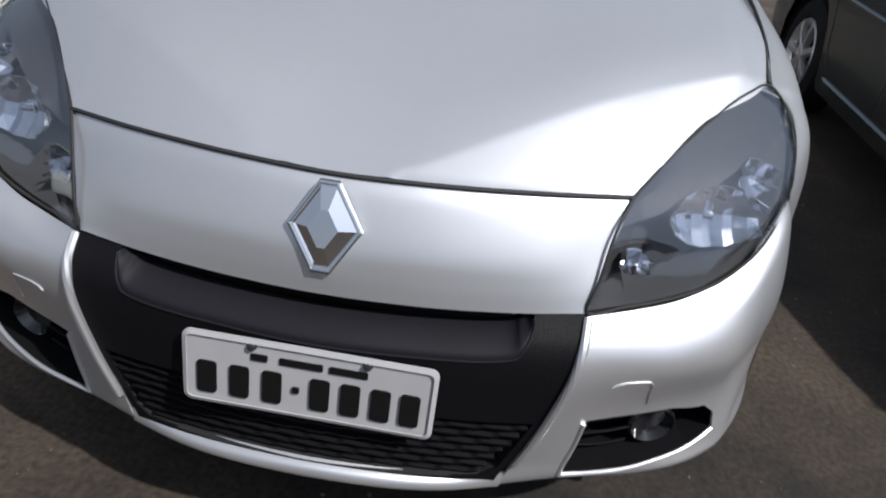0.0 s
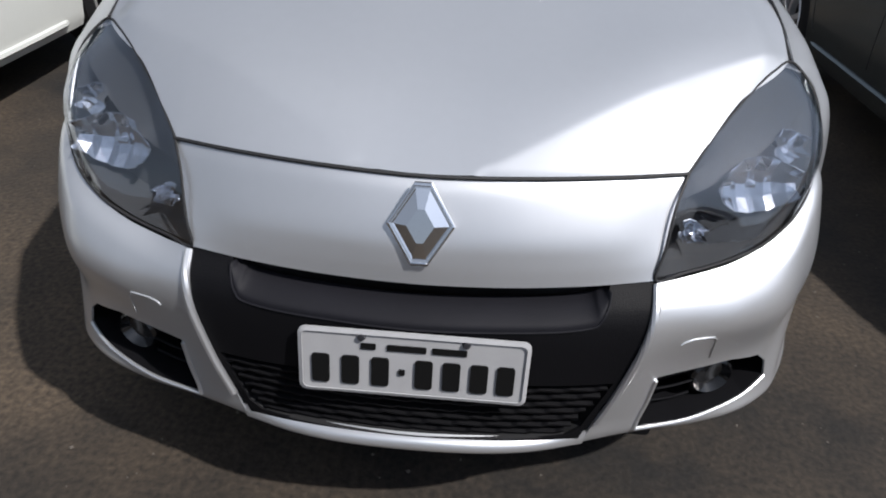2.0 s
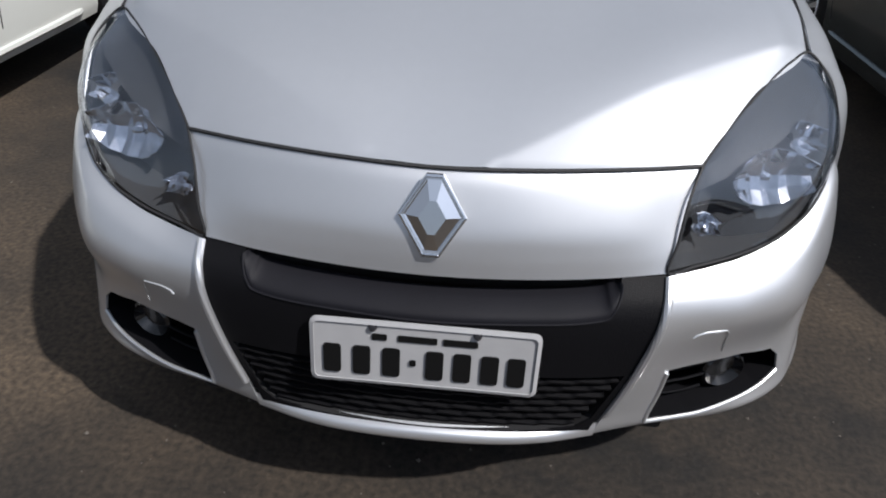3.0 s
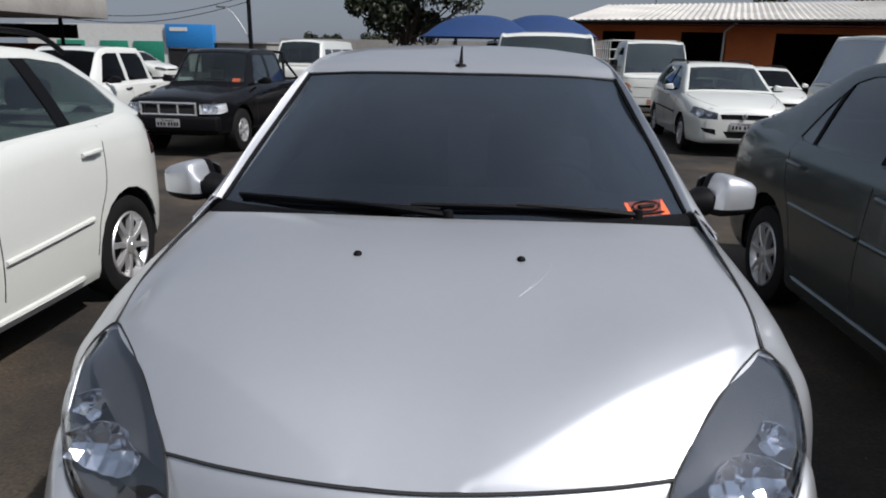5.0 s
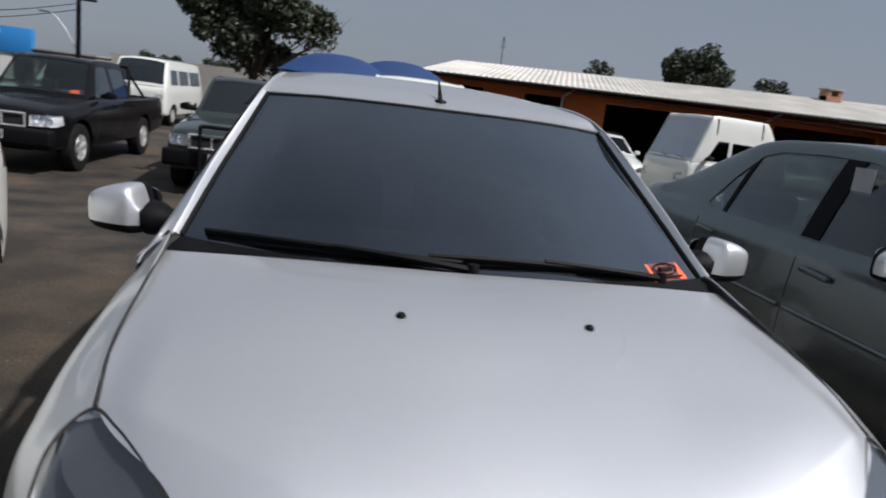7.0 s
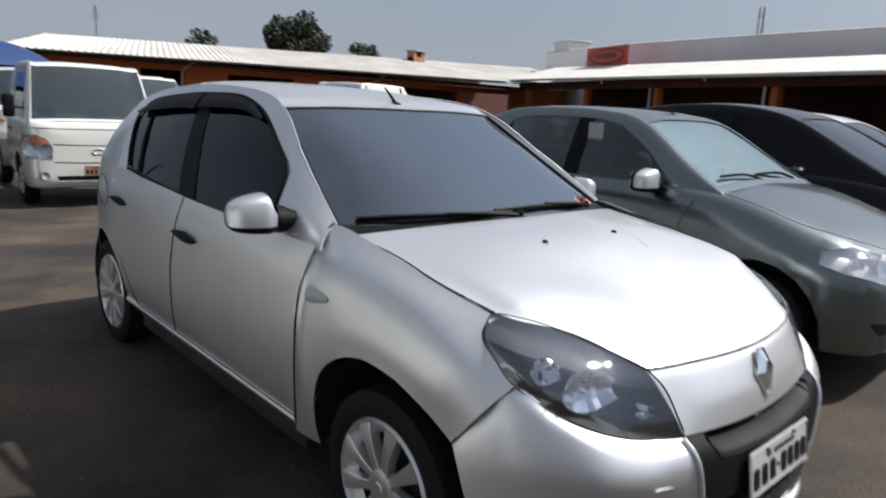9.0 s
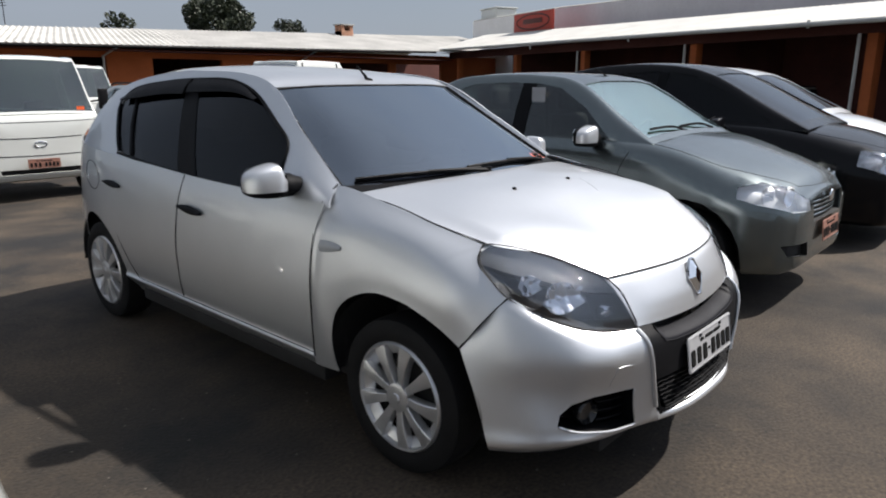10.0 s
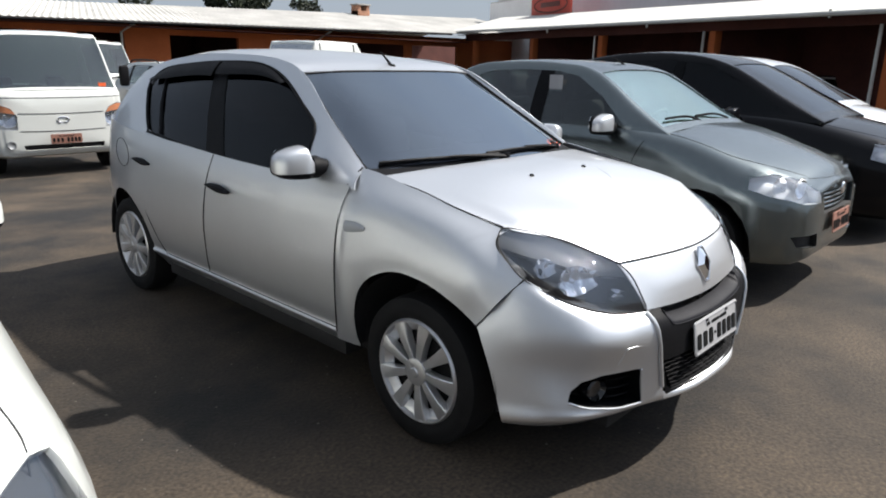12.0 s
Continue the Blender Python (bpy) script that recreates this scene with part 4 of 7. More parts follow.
for s in (1, -1):
    rows = flip(LAMP, s)
    lens = grid_mesh(sheet(rows, 48, 24))
    lamp = part("headlight", shell(lens, 0.003, (s * 0.4, 0.6, 0.6)), LENS, car, "clear lens over a smoky grey lamp")
    lamp.visible_shadow = False
    inner = sheet(rows, 40, 20)
    mid = Vector((s * 0.50, 0.46, 0.70))
    inner = inner + np.where(np.ones((21, 41, 1)), (np.array(mid) - inner) * 0.0, 0)
    for j, row in enumerate(inner):
        for i, p in enumerate(row):
            e = min(i, 40 - i) / 8.0
            f = min(j, 20 - j) / 4.0
            k = min(1, e) * min(1, f)
            p[1] += 0.012 + 0.050 * k * (1.2 if j < 13 else 0.25)
            p[2] -= 0.007 + 0.012 * k
            p[0] -= s * (0.006 + 0.016 * k)
    part("lamp_housing", shell(grid_mesh(inner), 0.003, (s * 0.4, 0.8, 0.6)), LAMP_GREY, lamp, sharp=25)
    flute = random.Random(7)
    for x, y, z, wide, tall, tilt, cols in ((0.592, 0.205, 0.752, 0.080, 0.052, 16, 9), (0.655, 0.290, 0.792, 0.036, 0.034, 30, 6), (0.468, 0.124, 0.692, 0.022, 0.022, 8, 4)):
        m = Matrix.Translation((s * x, y + 0.036, z)) @ Matrix.Rotation(radians(s * tilt), 4, 'Z') @ Matrix.Rotation(radians(-16), 4, 'X')
        mirror_rows = []
        for k in range(5):
            v = 1 - 2 * k / 4
            row = []
            for c in range(cols + 1):
                u = -1 + 2 * c / cols
                row.append((u * wide, -0.030 * (u * u + 0.7 * v * v) + (0.0035 if c % 2 else -0.0035) + flute.uniform(-0.0012, 0.0012), v * tall * math.sqrt(max(0.2, 1 - u * u))))
            mirror_rows.append(row)
        part("reflector", turned(shell(grid_mesh(mirror_rows), 0.002, (0, 1, 0)), m), CHROME, lamp, sharp=2)
        bulb = lathe([(-0.020, 0.0), (-0.016, wide * 0.09), (0.0, wide * 0.11)], 14, "y")
        part("bulb", turned(bulb, m), CHROME, lamp)
    outline = [rows[3][k] for k in range(8)] + [rows[2][7], rows[1][7]] + [rows[0][k] for k in range(7, -1, -1)] + [rows[1][0], rows[2][0], rows[3][0]]
    part("lamp_seal", tube(spline(outline, 90), 0.0027), SEAM, lamp)

# front bumper
BUMP = [[(0.405, 0.042, 0.646), (0.48, 0.080, 0.645), (0.56, 0.113, 0.659), (0.640, 0.163, 0.686), (0.704, 0.236, 0.724), (0.747, 0.328, 0.768), (0.784, 0.390, 0.690), (0.832, 0.452, 0.592)],
        [(0.402, 0.004, 0.612), (0.482, 0.036, 0.616), (0.572, 0.073, 0.630), (0.660, 0.127, 0.655), (0.722, 0.212, 0.688), (0.766, 0.305, 0.716), (0.804, 0.372, 0.645), (0.836, 0.432, 0.555)],
        [(0.394, -0.014, 0.555), (0.478, 0.016, 0.560), (0.575, 0.046, 0.566), (0.668, 0.097, 0.575), (0.730, 0.178, 0.585), (0.780, 0.264, 0.590), (0.814, 0.342, 0.570), (0.839, 0.406, 0.505)],
        [(0.370, -0.018, 0.452), (0.470, 0.028, 0.456), (0.572, 0.072, 0.460), (0.668, 0.122, 0.466), (0.730, 0.194, 0.470), (0.782, 0.268, 0.470), (0.816, 0.334, 0.462), (0.838, 0.380, 0.445)],
        [(0.342, -0.018, 0.362), (0.455, 0.024, 0.356), (0.566, 0.062, 0.354), (0.660, 0.108, 0.352), (0.734, 0.168, 0.352), (0.778, 0.242, 0.352), (0.811, 0.306, 0.352), (0.832, 0.352, 0.352)],
        [(0.322, -0.020, 0.304), (0.438, 0.022, 0.302), (0.555, 0.054, 0.304), (0.652, 0.094, 0.308), (0.728, 0.154, 0.306), (0.780, 0.226, 0.298), (0.816, 0.290, 0.292), (0.834, 0.330, 0.290)],
        [(0.316, 0.024, 0.276), (0.430, 0.062, 0.274), (0.545, 0.098, 0.272), (0.640, 0.136, 0.270), (0.712, 0.190, 0.266), (0.764, 0.250, 0.262), (0.802, 0.304, 0.262), (0.822, 0.330, 0.264)]]
FOG = [(0.447, 0.452), (0.430, 0.316), (0.520, 0.320), (0.604, 0.334), (0.660, 0.346), (0.706, 0.368), (0.697, 0.405), (0.666, 0.438), (0.600, 0.451)]
for s in (1, -1):
    bm = grid_mesh(sheet(flip(BUMP, s), 70, 60))
    pocket = carve(bm, [(s * x, z) for x, z in FOG], (0, 2))
    bumper = part("bumper_corner", shell(bm, 0.004), SILVER, car)
    skin = BVHTree.FromBMesh(grid_mesh(sheet(flip(BUMP, s), 70, 60)))

    def on_skin(x, z, out):
        hit = skin.ray_cast(Vector((s * x, -2, z)), Vector((0, 1, 0)))[0]
        return (s * x, (hit.y if hit else 0.05) - out, z)

    blade = spline([(0.445, 0.446, 0), (0.440, 0.390, 0), (0.429, 0.326, 0), (0.438, 0.316, 0), (0.520, 0.319, 0), (0.604, 0.333, 0), (0.660, 0.345, 0), (0.704, 0.366, 0)], 48)
    part("fog_pocket_blade", tube([on_skin(x, z, 0.001) for x, z, o in blade], 0.0042, 8), SILVER, bumper)
    fold = spline([(r[0][0] + 0.004, r[0][1], r[0][2]) for r in BUMP[:5]], 40)
    part("bumper_fold", tube([(s * x, y - 0.002, z) for x, y, z in fold], 0.0075, 8), SILVER, bumper)
    back = recess(pocket, (-s * 0.03, 0.10, 0.004))
    fog = part("fog_lamp_pocket", outward(back, (s * 0.57, -0.6, 0.36)), TRIM, bumper, "black plastic fog lamp pocket")
    for k in range(3):
        bar = tube(spline([(s * (0.440 + 0.003 * k), 0.060, 0.345 + 0.032 * k), (s * 0.50, 0.078, 0.345 + 0.032 * k), (s * 0.545, 0.096, 0.348 + 0.032 * k)], 10), 0.003)
        part("slat", bar, TRIM, fog)
    lampm = Matrix.Translation((s * 0.585, 0.108, 0.385)) @ Matrix.Rotation(radians(s * 14), 4, 'Z')
    part("fog_lamp", turned(lathe([(0.04, 0.045), (0.0, 0.045), (-0.006, 0.040), (0.012, 0.030), (0.018, 0.0)], 28, "y"), lampm), FOG_GLASS, bumper, "small round fog lamp")
    pts = [(0.470, 0.536), (0.476, 0.543), (0.492, 0.547), (0.520, 0.547), (0.531, 0.546), (0.537, 0.538), (0.540, 0.515), (0.546, 0.478)]
    part("washer_flap_line", tube([on_skin(x, z, 0.0005) for x, z in pts], 0.0016), LIGHT_SILVER, bumper)

# middle of the bumper: black panel, grilles, lip
PANEL = [[(0, 0.002, 0.636), (0.15, 0.008, 0.638), (0.29, 0.024, 0.643), (0.403, 0.044, 0.648)],
         [(0, -0.030, 0.605), (0.16, -0.024, 0.606), (0.30, -0.010, 0.608), (0.400, 0.004, 0.611)],
         [(0, -0.045, 0.560), (0.16, -0.038, 0.560), (0.29, -0.026, 0.560), (0.392, -0.013, 0.556)],
         [(0, -0.055, 0.450), (0.15, -0.048, 0.450), (0.27, -0.036, 0.450), (0.366, -0.018, 0.450)],
         [(0, -0.062, 0.366), (0.14, -0.055, 0.366), (0.25, -0.042, 0.366), (0.332, -0.021, 0.364)],
         [(0, -0.068, 0.318), (0.13, -0.061, 0.318), (0.23, -0.046, 0.316), (0.312, -0.027, 0.310)]]
bm = grid_mesh(sheet(both(PANEL), 64, 56))
carve(bm, [(-0.328, 0.70), (0.328, 0.70), (0.326, 0.625), (0.318, 0.603), (0.296, 0.588), (0.20, 0.579), (0.0, 0.574), (-0.20, 0.579), (-0.296, 0.588), (-0.318, 0.603), (-0.326, 0.625)], (0, 2)).free()
low_hole = carve(bm, [(-0.358, 0.464), (0.358, 0.464), (0.316, 0.352), (0.288, 0.334), (-0.288, 0.334), (-0.316, 0.352)], (0, 2))
mask = part("grille_surround", shell(bm, 0.004), TRIM, car, "matt black plastic grille surround", 30)
# shelf of the upper opening: a rim on the panel, sloping back and up into a dark slot
front = BVHTree.FromBMesh(grid_mesh(sheet(both(PANEL), 64, 56)))
RIM = [(-0.328, 0.640), (-0.326, 0.622), (-0.317, 0.602), (-0.295, 0.587), (-0.20, 0.578), (0.0, 0.573), (0.20, 0.578), (0.295, 0.587), (0.317, 0.602), (0.326, 0.622), (0.328, 0.640)]
rim = []
for x, z in RIM:
    hit = front.ray_cast(Vector((x, -2, min(z, 0.634))), Vector((0, 1, 0)))[0]
    rim.append((x, hit.y, z))
shelf = [rim]
for deep, pull, rise in ((0.004, 0.010, 0.010), (0.018, 0.022, 0.019), (0.040, 0.030, 0.027), (0.062, 0.034, 0.031)):
    shelf.append([(x * (1 - pull), y + deep, z + rise * (1 - max(0, (z - 0.60) / 0.045))) for x, y, z in rim])
up = part("upper_grille", outward(grid_mesh(sheet(shelf, 80, 16)), (0, -1.5, 2.0)), SHELF, mask, "charcoal shelf of the upper opening", 60)
part("opening_rim", tube([(x, y - 0.001, z) for x, y, z in spline(rim, 80)], 0.0022, 6), SHELF, up)
# black sheet added to close the slot; its colour stands for the shade inside
part("slot_shade_sheet", brick_mesh(-0.318, 0.318, 0.052, 0.056, 0.585, 0.655, 0.001), VOID, up)
part("badge_bracket", brick_mesh(-0.075, 0.075, 0.022, 0.05, 0.618, 0.640, 0.004), TRIM, up)
part("lower_grille", outward(recess(low_hole, (0, 0.06, 0.0)), (0, -1.5, 0.4)), VOID, mask)
for r in range(7):
    z = 0.342 + 0.0178 * r
    wide = 0.286 + 0.066 * r / 6
    rows = [[], []]
    for k in range(161):
        x = -wide + 2 * wide * k / 160
        saw = ((x + (0.028 if r % 2 else 0)) / 0.056) % 1.0
        dz = 0.0042 * (1 - min(1, saw / 0.82)) if saw < 0.82 else 0.0042 * (saw - 0.82) / 0.18
        y = -0.052 + 0.26 * x * x
        rows[0].append((x, y, z + dz - 0.002))
        rows[1].append((x, y + 0.030, z + dz + 0.004))
    part("grille_slat", shell(grid_mesh(rows), 0.005, (0, 0, -5)), TRIM, mask, sharp=60)
LIP = [[(0, -0.058, 0.336), (0.12, -0.052, 0.335), (0.22, -0.039, 0.333), (0.330, -0.0200, 0.334)],
       [(0, -0.076, 0.327), (0.13, -0.070, 0.325), (0.23, -0.053, 0.321), (0.328, -0.0225, 0.312)],
       [(0, -0.074, 0.305), (0.13, -0.068, 0.304), (0.23, -0.050, 0.301), (0.325, -0.018, 0.298)],
       [(0, -0.026, 0.288), (0.13, -0.020, 0.287), (0.23, -0.004, 0.284), (0.320, 0.024, 0.277)]]
part("bumper_lip", shell(grid_mesh(sheet(both(LIP), 48, 16)), 0.004), SILVER, car)
licence_plate(car, pose(0, -0.060, 0.506, -9))

# front wings
WING = [[(0.834, 0.452, 0.592), (0.846, 0.525, 0.640), (0.852, 0.610, 0.676), (0.853, 0.700, 0.698), (0.853, 0.850, 0.702), (0.852, 0.985, 0.652), (0.850, 1.070, 0.575), (0.847, 1.104, 0.470), (0.840, 1.102, 0.375), (0.832, 1.085, 0.318)],
        [(0.812, 0.405, 0.662), (0.842, 0.498, 0.735), (0.846, 0.590, 0.770), (0.847, 0.690, 0.790), (0.848, 0.855, 0.798), (0.851, 1.010, 0.760), (0.855, 1.108, 0.660), (0.857, 1.142, 0.520), (0.847, 1.146, 0.400), (0.834, 1.136, 0.314)],
        [(0.779, 0.362, 0.725), (0.812, 0.476, 0.818), (0.806, 0.560, 0.868), (0.808, 0.670, 0.900), (0.812, 0.858, 0.925), (0.826, 1.050, 0.908), (0.847, 1.150, 0.790), (0.857, 1.182, 0.600), (0.849, 1.188, 0.440), (0.836, 1.186, 0.312)],
        [(0.748, 0.328, 0.770), (0.757, 0.440, 0.862), (0.704, 0.468, 0.917), (0.726, 0.640, 0.955), (0.730, 0.860, 1.000), (0.741, 1.150, 1.047), (0.802, 1.178, 0.984), (0.847, 1.206, 0.800), (0.850, 1.224, 0.560), (0.838, 1.226, 0.312)]]
for s in (1, -1):
    wing = part("front_wing", shell(grid_mesh(np.concatenate([sheet([r[:3] for r in flip(WING, s)], 22, 30)[:, :-1], sheet([r[2:] for r in flip(WING, s)], 76, 30)], 1)), 0.004), SILVER, car)
    edge_line = spline([(0.690, 0.455, 0.910), (0.708, 0.56, 0.932), (0.722, 0.690, 0.957), (0.729, 0.860, 0.990), (0.738, 1.100, 1.008)], 30)
    part("wing_flange", shell(grid_mesh([[(s * (x + dx), y, z + dz) for x, y, z in edge_line] for dx, dz in ((-0.022, -0.002), (0.0, -0.004), (0.030, -0.012))]), 0.002, (0, 1, 0)), SILVER, wing)
    part("bumper_gap", tube(spline([(s * x, y, z) for x, y, z in ((0.748, 0.326, 0.769), (0.787, 0.389, 0.690), (0.836, 0.452, 0.592))], 12), 0.0035), SEAM, wing)
    part("hood_side_gap", tube(spline([(s * x, y, z) for x, y, z in ((0.694, 0.462, 0.920), (0.722, 0.655, 0.960), (0.725, 0.860, 1.002), (0.738, 1.100, 1.030))], 24), 0.0028), SEAM, wing)
    part("door_gap", tube(spline([(s * x, y, z) for x, y, z in ((0.742, 1.160, 1.052), (0.802, 1.182, 0.986), (0.830, 1.192, 0.905), (0.848, 1.206, 0.800), (0.855, 1.218, 0.660), (0.850, 1.224, 0.500), (0.842, 1.226, 0.345))], 24), 0.0035), SEAM, wing)
    part("side_repeater", shell(grid_mesh(sheet(flip([[(0.848, 1.150, 0.850), (0.846, 1.095, 0.852), (0.840, 1.036, 0.844)], [(0.857, 1.152, 0.828), (0.855, 1.095, 0.832), (0.850, 1.030, 0.834)], [(0.853, 1.150, 0.804), (0.852, 1.095, 0.810), (0.847, 1.036, 0.824)]], s), 10, 6)), 0.004), REPEATER, wing, "pale grey side repeater lamp")
    for cy in (0.765, 3.352):
        well = lathe([(s * (0.835 if cy < 1 else 0.79), 0.395), (s * 0.60, 0.40), (s * 0.52, 0.38), (s * 0.50, 0.0)], 40)
        part("wheel_well", trim_below(shift(well, (0, cy - 0.02 if cy < 1 else cy, 0.315)), 0.30), VOID, car)

# body sides and doors
def body_side(s):
    rows = []
    for z, h, y0 in ((0.245, 0.765, 1.226), (0.275, 0.785, 1.226), (0.335, 0.838, 1.226), (0.352, 0.848, 1.226), (0.375, 0.838, 1.226), (0.45, 0.850, 1.225), (0.62, 0.858, 1.220), (0.80, 0.850, 1.204), (0.91, 0.836, 1.186), (1.0, 0.815, 1.155)):
        r = []
        for y in (y0, 1.6, 2.1, 2.5, 2.9, 3.2, 3.45, 3.65, 3.82, 3.93, 3.97):
            f = 1 - 0.21 * max(0, (y - 3.0) / 0.97) ** 2.2
            flare = 0.012 * math.exp(-((y - 3.34) / 0.35) ** 2) * math.exp(-((z - 0.68) / 0.14) ** 2)
            top = max(0, (z - 0.62) / 0.38)
            lift = top * (0.0 if y < 2.1 else (y - 2.1) * 0.045)
            r.append((s * (h * f + flare), y - (0.05 * top * max(0, y - 3.6) / 0.37), z + lift - (0.015 * top if y < 1.8 else 0.006 * top)))
        rows.append(r)
    bm = grid_mesh(sheet(rows, 100, 44))
    carve(bm, ring_poly(3.352, 0.305, 0.372, 0.368), (1, 2)).free()
    carve(bm, [(2.980, 0.10), (3.724, 0.10), (3.724, 0.31), (2.980, 0.31)], (1, 2)).free()
    front = carve(bm, [(1.0, 0.358), (1.0, 1.10), (2.205, 1.10), (2.278, 0.856), (2.312, 0.65), (2.318, 0.358)], (1, 2))
    rear = carve(bm, [(2.10, 0.358), (2.10, 1.15), (3.06, 1.15), (3.098, 0.90), (3.085, 0.72), (2.985, 0.546), (2.885, 0.42), (2.825, 0.358)], (1, 2))
    quarter = part("body_side", shell(bm, 0.004), SILVER, car)
    f = part("front_door", shell(front, 0.004), SILVER, car)
    r = part("rear_door", shell(rear, 0.004), SILVER, car)
    part("door_gap", tube(spline([(s * x, y, z) for x, y, z in ((0.816, 2.236, 0.998), (0.845, 2.278, 0.856), (0.859, 2.312, 0.65), (0.851, 2.316, 0.45), (0.839, 2.318, 0.366))], 20), 0.0032), SEAM, r)
    part("door_gap", tube(spline([(s * x, y, z) for x, y, z in ((0.806, 3.078, 1.035), (0.834, 3.098, 0.90), (0.855, 3.085, 0.72), (0.857, 2.985, 0.546), (0.846, 2.885, 0.42), (0.840, 2.825, 0.366))], 20), 0.0032), SEAM, r)
    part("sill_gap", tube([(s * 0.841, 1.23, 0.362), (s * 0.841, 2.0, 0.362), (s * 0.841, 2.82, 0.362)], 0.003), SEAM, quarter)
    for door, y0, y1, z0, z1, h in ((f, 2.035, 2.235, 0.832, 0.850, 0.848), (r, 2.925, 3.115, 0.868, 0.884, 0.838)):
        ym, zm = (y0 + y1) / 2, (z0 + z1) / 2
        cup = turned(lathe([(0.004, 0.0), (0.002, 0.034), (-0.003, 0.045)], 20), Matrix.Translation((s * (h - 0.002), ym, zm - 0.028)) @ Matrix.Diagonal((s * -1, 1.1, 1.0, 1)))
        part("handle_cup", cup, LIGHT_SILVER, door)
        grip = sheet([[(s * (h + dx), y0 + (y1 - y0) * k / 5, z0 + (z1 - z0) * k / 5 + dz * math.sin(math.pi * (k + 0.5) / 6)) for k in range(6)] for dx, dz in ((0.004, 0.016), (0.024, 0.020), (0.034, 0.004), (0.026, -0.016), (0.008, -0.016))], 16, 10)
        part("door_handle", shell(grid_mesh(grip), 0.006), TRIM, door, "black door handle")
    part("fuel_flap_line", tube([(s * 0.852, 3.28 + 0.085 * math.cos(a), 0.905 + 0.085 * math.sin(a)) for a in [math.tau * k / 28 for k in range(29)]], 0.002), SEAM, quarter) if s < 0 else None
    return f


doors = {s: body_side(s) for s in (1, -1)}

# cabin: pillars and side glass
FOOT = [(0.810, 1.134, 0.972), (0.811, 1.42, 0.966), (0.811, 2.0, 0.968), (0.811, 2.5, 0.990), (0.808, 2.95, 1.014), (0.795, 3.3, 1.030), (0.738, 3.66, 1.048), (0.672, 3.80, 1.054)]
RAIL = [(0.736, 1.160, 1.048), (0.676, 1.46, 1.235), (0.584, 1.85, 1.446), (0.560, 2.5, 1.492), (0.556, 3.0, 1.466), (0.560, 3.3, 1.424), (0.548, 3.56, 1.366), (0.522, 3.65, 1.33)]
DLO = [(1.49, 0.978), (2.2, 0.992), (2.955, 1.040), (3.03, 1.060), (3.16, 1.20), (3.25, 1.30), (3.235, 1.350), (3.10, 1.405), (2.71, 1.438), (2.43, 1.448), (2.16, 1.446), (1.99, 1.420), (1.84, 1.370), (1.65, 1.270), (1.515, 1.190), (1.49, 1.10)]
for s in (1, -1):
    f, r = np.array(FOOT), np.array(RAIL)
    rows = []
    for k in (0.0, 0.3, 0.6, 0.85, 1.0):
        q = f + (r - f) * k
        q[:, 0] += 0.028 * math.sin(math.pi * k) * np.linspace(0.5, 1, 8)
        q[:, 0] *= s
        rows.append(q)
    bm = grid_mesh(sheet(rows, 110, 40))
    flat = BVHTree.FromBMesh(bm)
    glass = carve(bm, DLO, (1, 2))
    pillar = part("cabin_side", shell(bm, 0.005, (0, 2.3, 1.1)), SILVER, car)
    outward(glass, (0, 2.3, 1.1))
    for v in glass.verts:
        v.co -= v.normal * 0.007
    post = carve(glass, [(2.11, 0.9), (2.29, 0.9), (2.58, 1.5), (2.455, 1.5)], (1, 2))
    front_pane = carve(glass, [(1.2, 0.9), (2.13, 0.9), (2.48, 1.55), (1.2, 1.55)], (1, 2))
    quarter_pane = carve(glass, [(2.77, 0.9), (3.4, 0.9), (3.4, 1.5), (3.17, 1.5)], (1, 2))
    part("b_pillar", shell(shift(post, (s * 0.004, 0, 0)), 0.004, (0, 2.3, 1.1)), TRIM, car, "black pillar trim")
    for nm, pane in (("front_side_window", front_pane), ("rear_side_window", glass), ("quarter_window", quarter_pane)):
        w = part(nm, shell(pane, 0.004, (0, 2.3, 1.1)), DARK_GLASS, car, "dark tinted side window")
        w.visible_shadow = False
    def on_side(y, z, out=0.0):
        hit = flat.ray_cast(Vector((s * 2, y, z)), Vector((-s, 0, 0)))[0]
        return ((hit.x if hit else s * 0.70) + s * out, y, z)

    seal = [on_side(y, z, 0.0) for y, z in DLO + DLO[:1]]
    part("window_seal", tube([on_side(p[1], p[2]) for p in spline(seal, 150)], 0.008, 6), TRIM, pillar)
    part("window_divider", tube([on_side(2.865, 1.045), on_side(2.965, 1.195), on_side(3.075, 1.36)], 0.009), TRIM, pillar)
    # rain visors
    for pts in ([(1.84, 1.366, 1.358), (1.99, 1.420, 1.386), (2.16, 1.446, 1.392), (2.47, 1.450, 1.384)], [(2.50, 1.450, 1.376), (2.71, 1.440, 1.372), (3.05, 1.412, 1.345), (3.23, 1.352, 1.328)]):
        g = sheet([[on_side(y, z1, 0.012) for y, z1, z0 in pts], [on_side(y, (z0 + z1) / 2, 0.026) for y, z1, z0 in pts], [on_side(y, z0, 0.028) for y, z1, z0 in pts]], 24, 8)
        part("rain_visor", shell(grid_mesh(g), 0.003, (0, 2.3, 1.1)), TRIM, pillar, "glossy black rain visor")
    side_mirror(car, s, pose(s * 0.812, 1.375, 1.056, 0, 0, s * 15) @ Matrix.Diagonal((0.95, 1.30, 1.08, 1.0)), SILVER, 0.9)

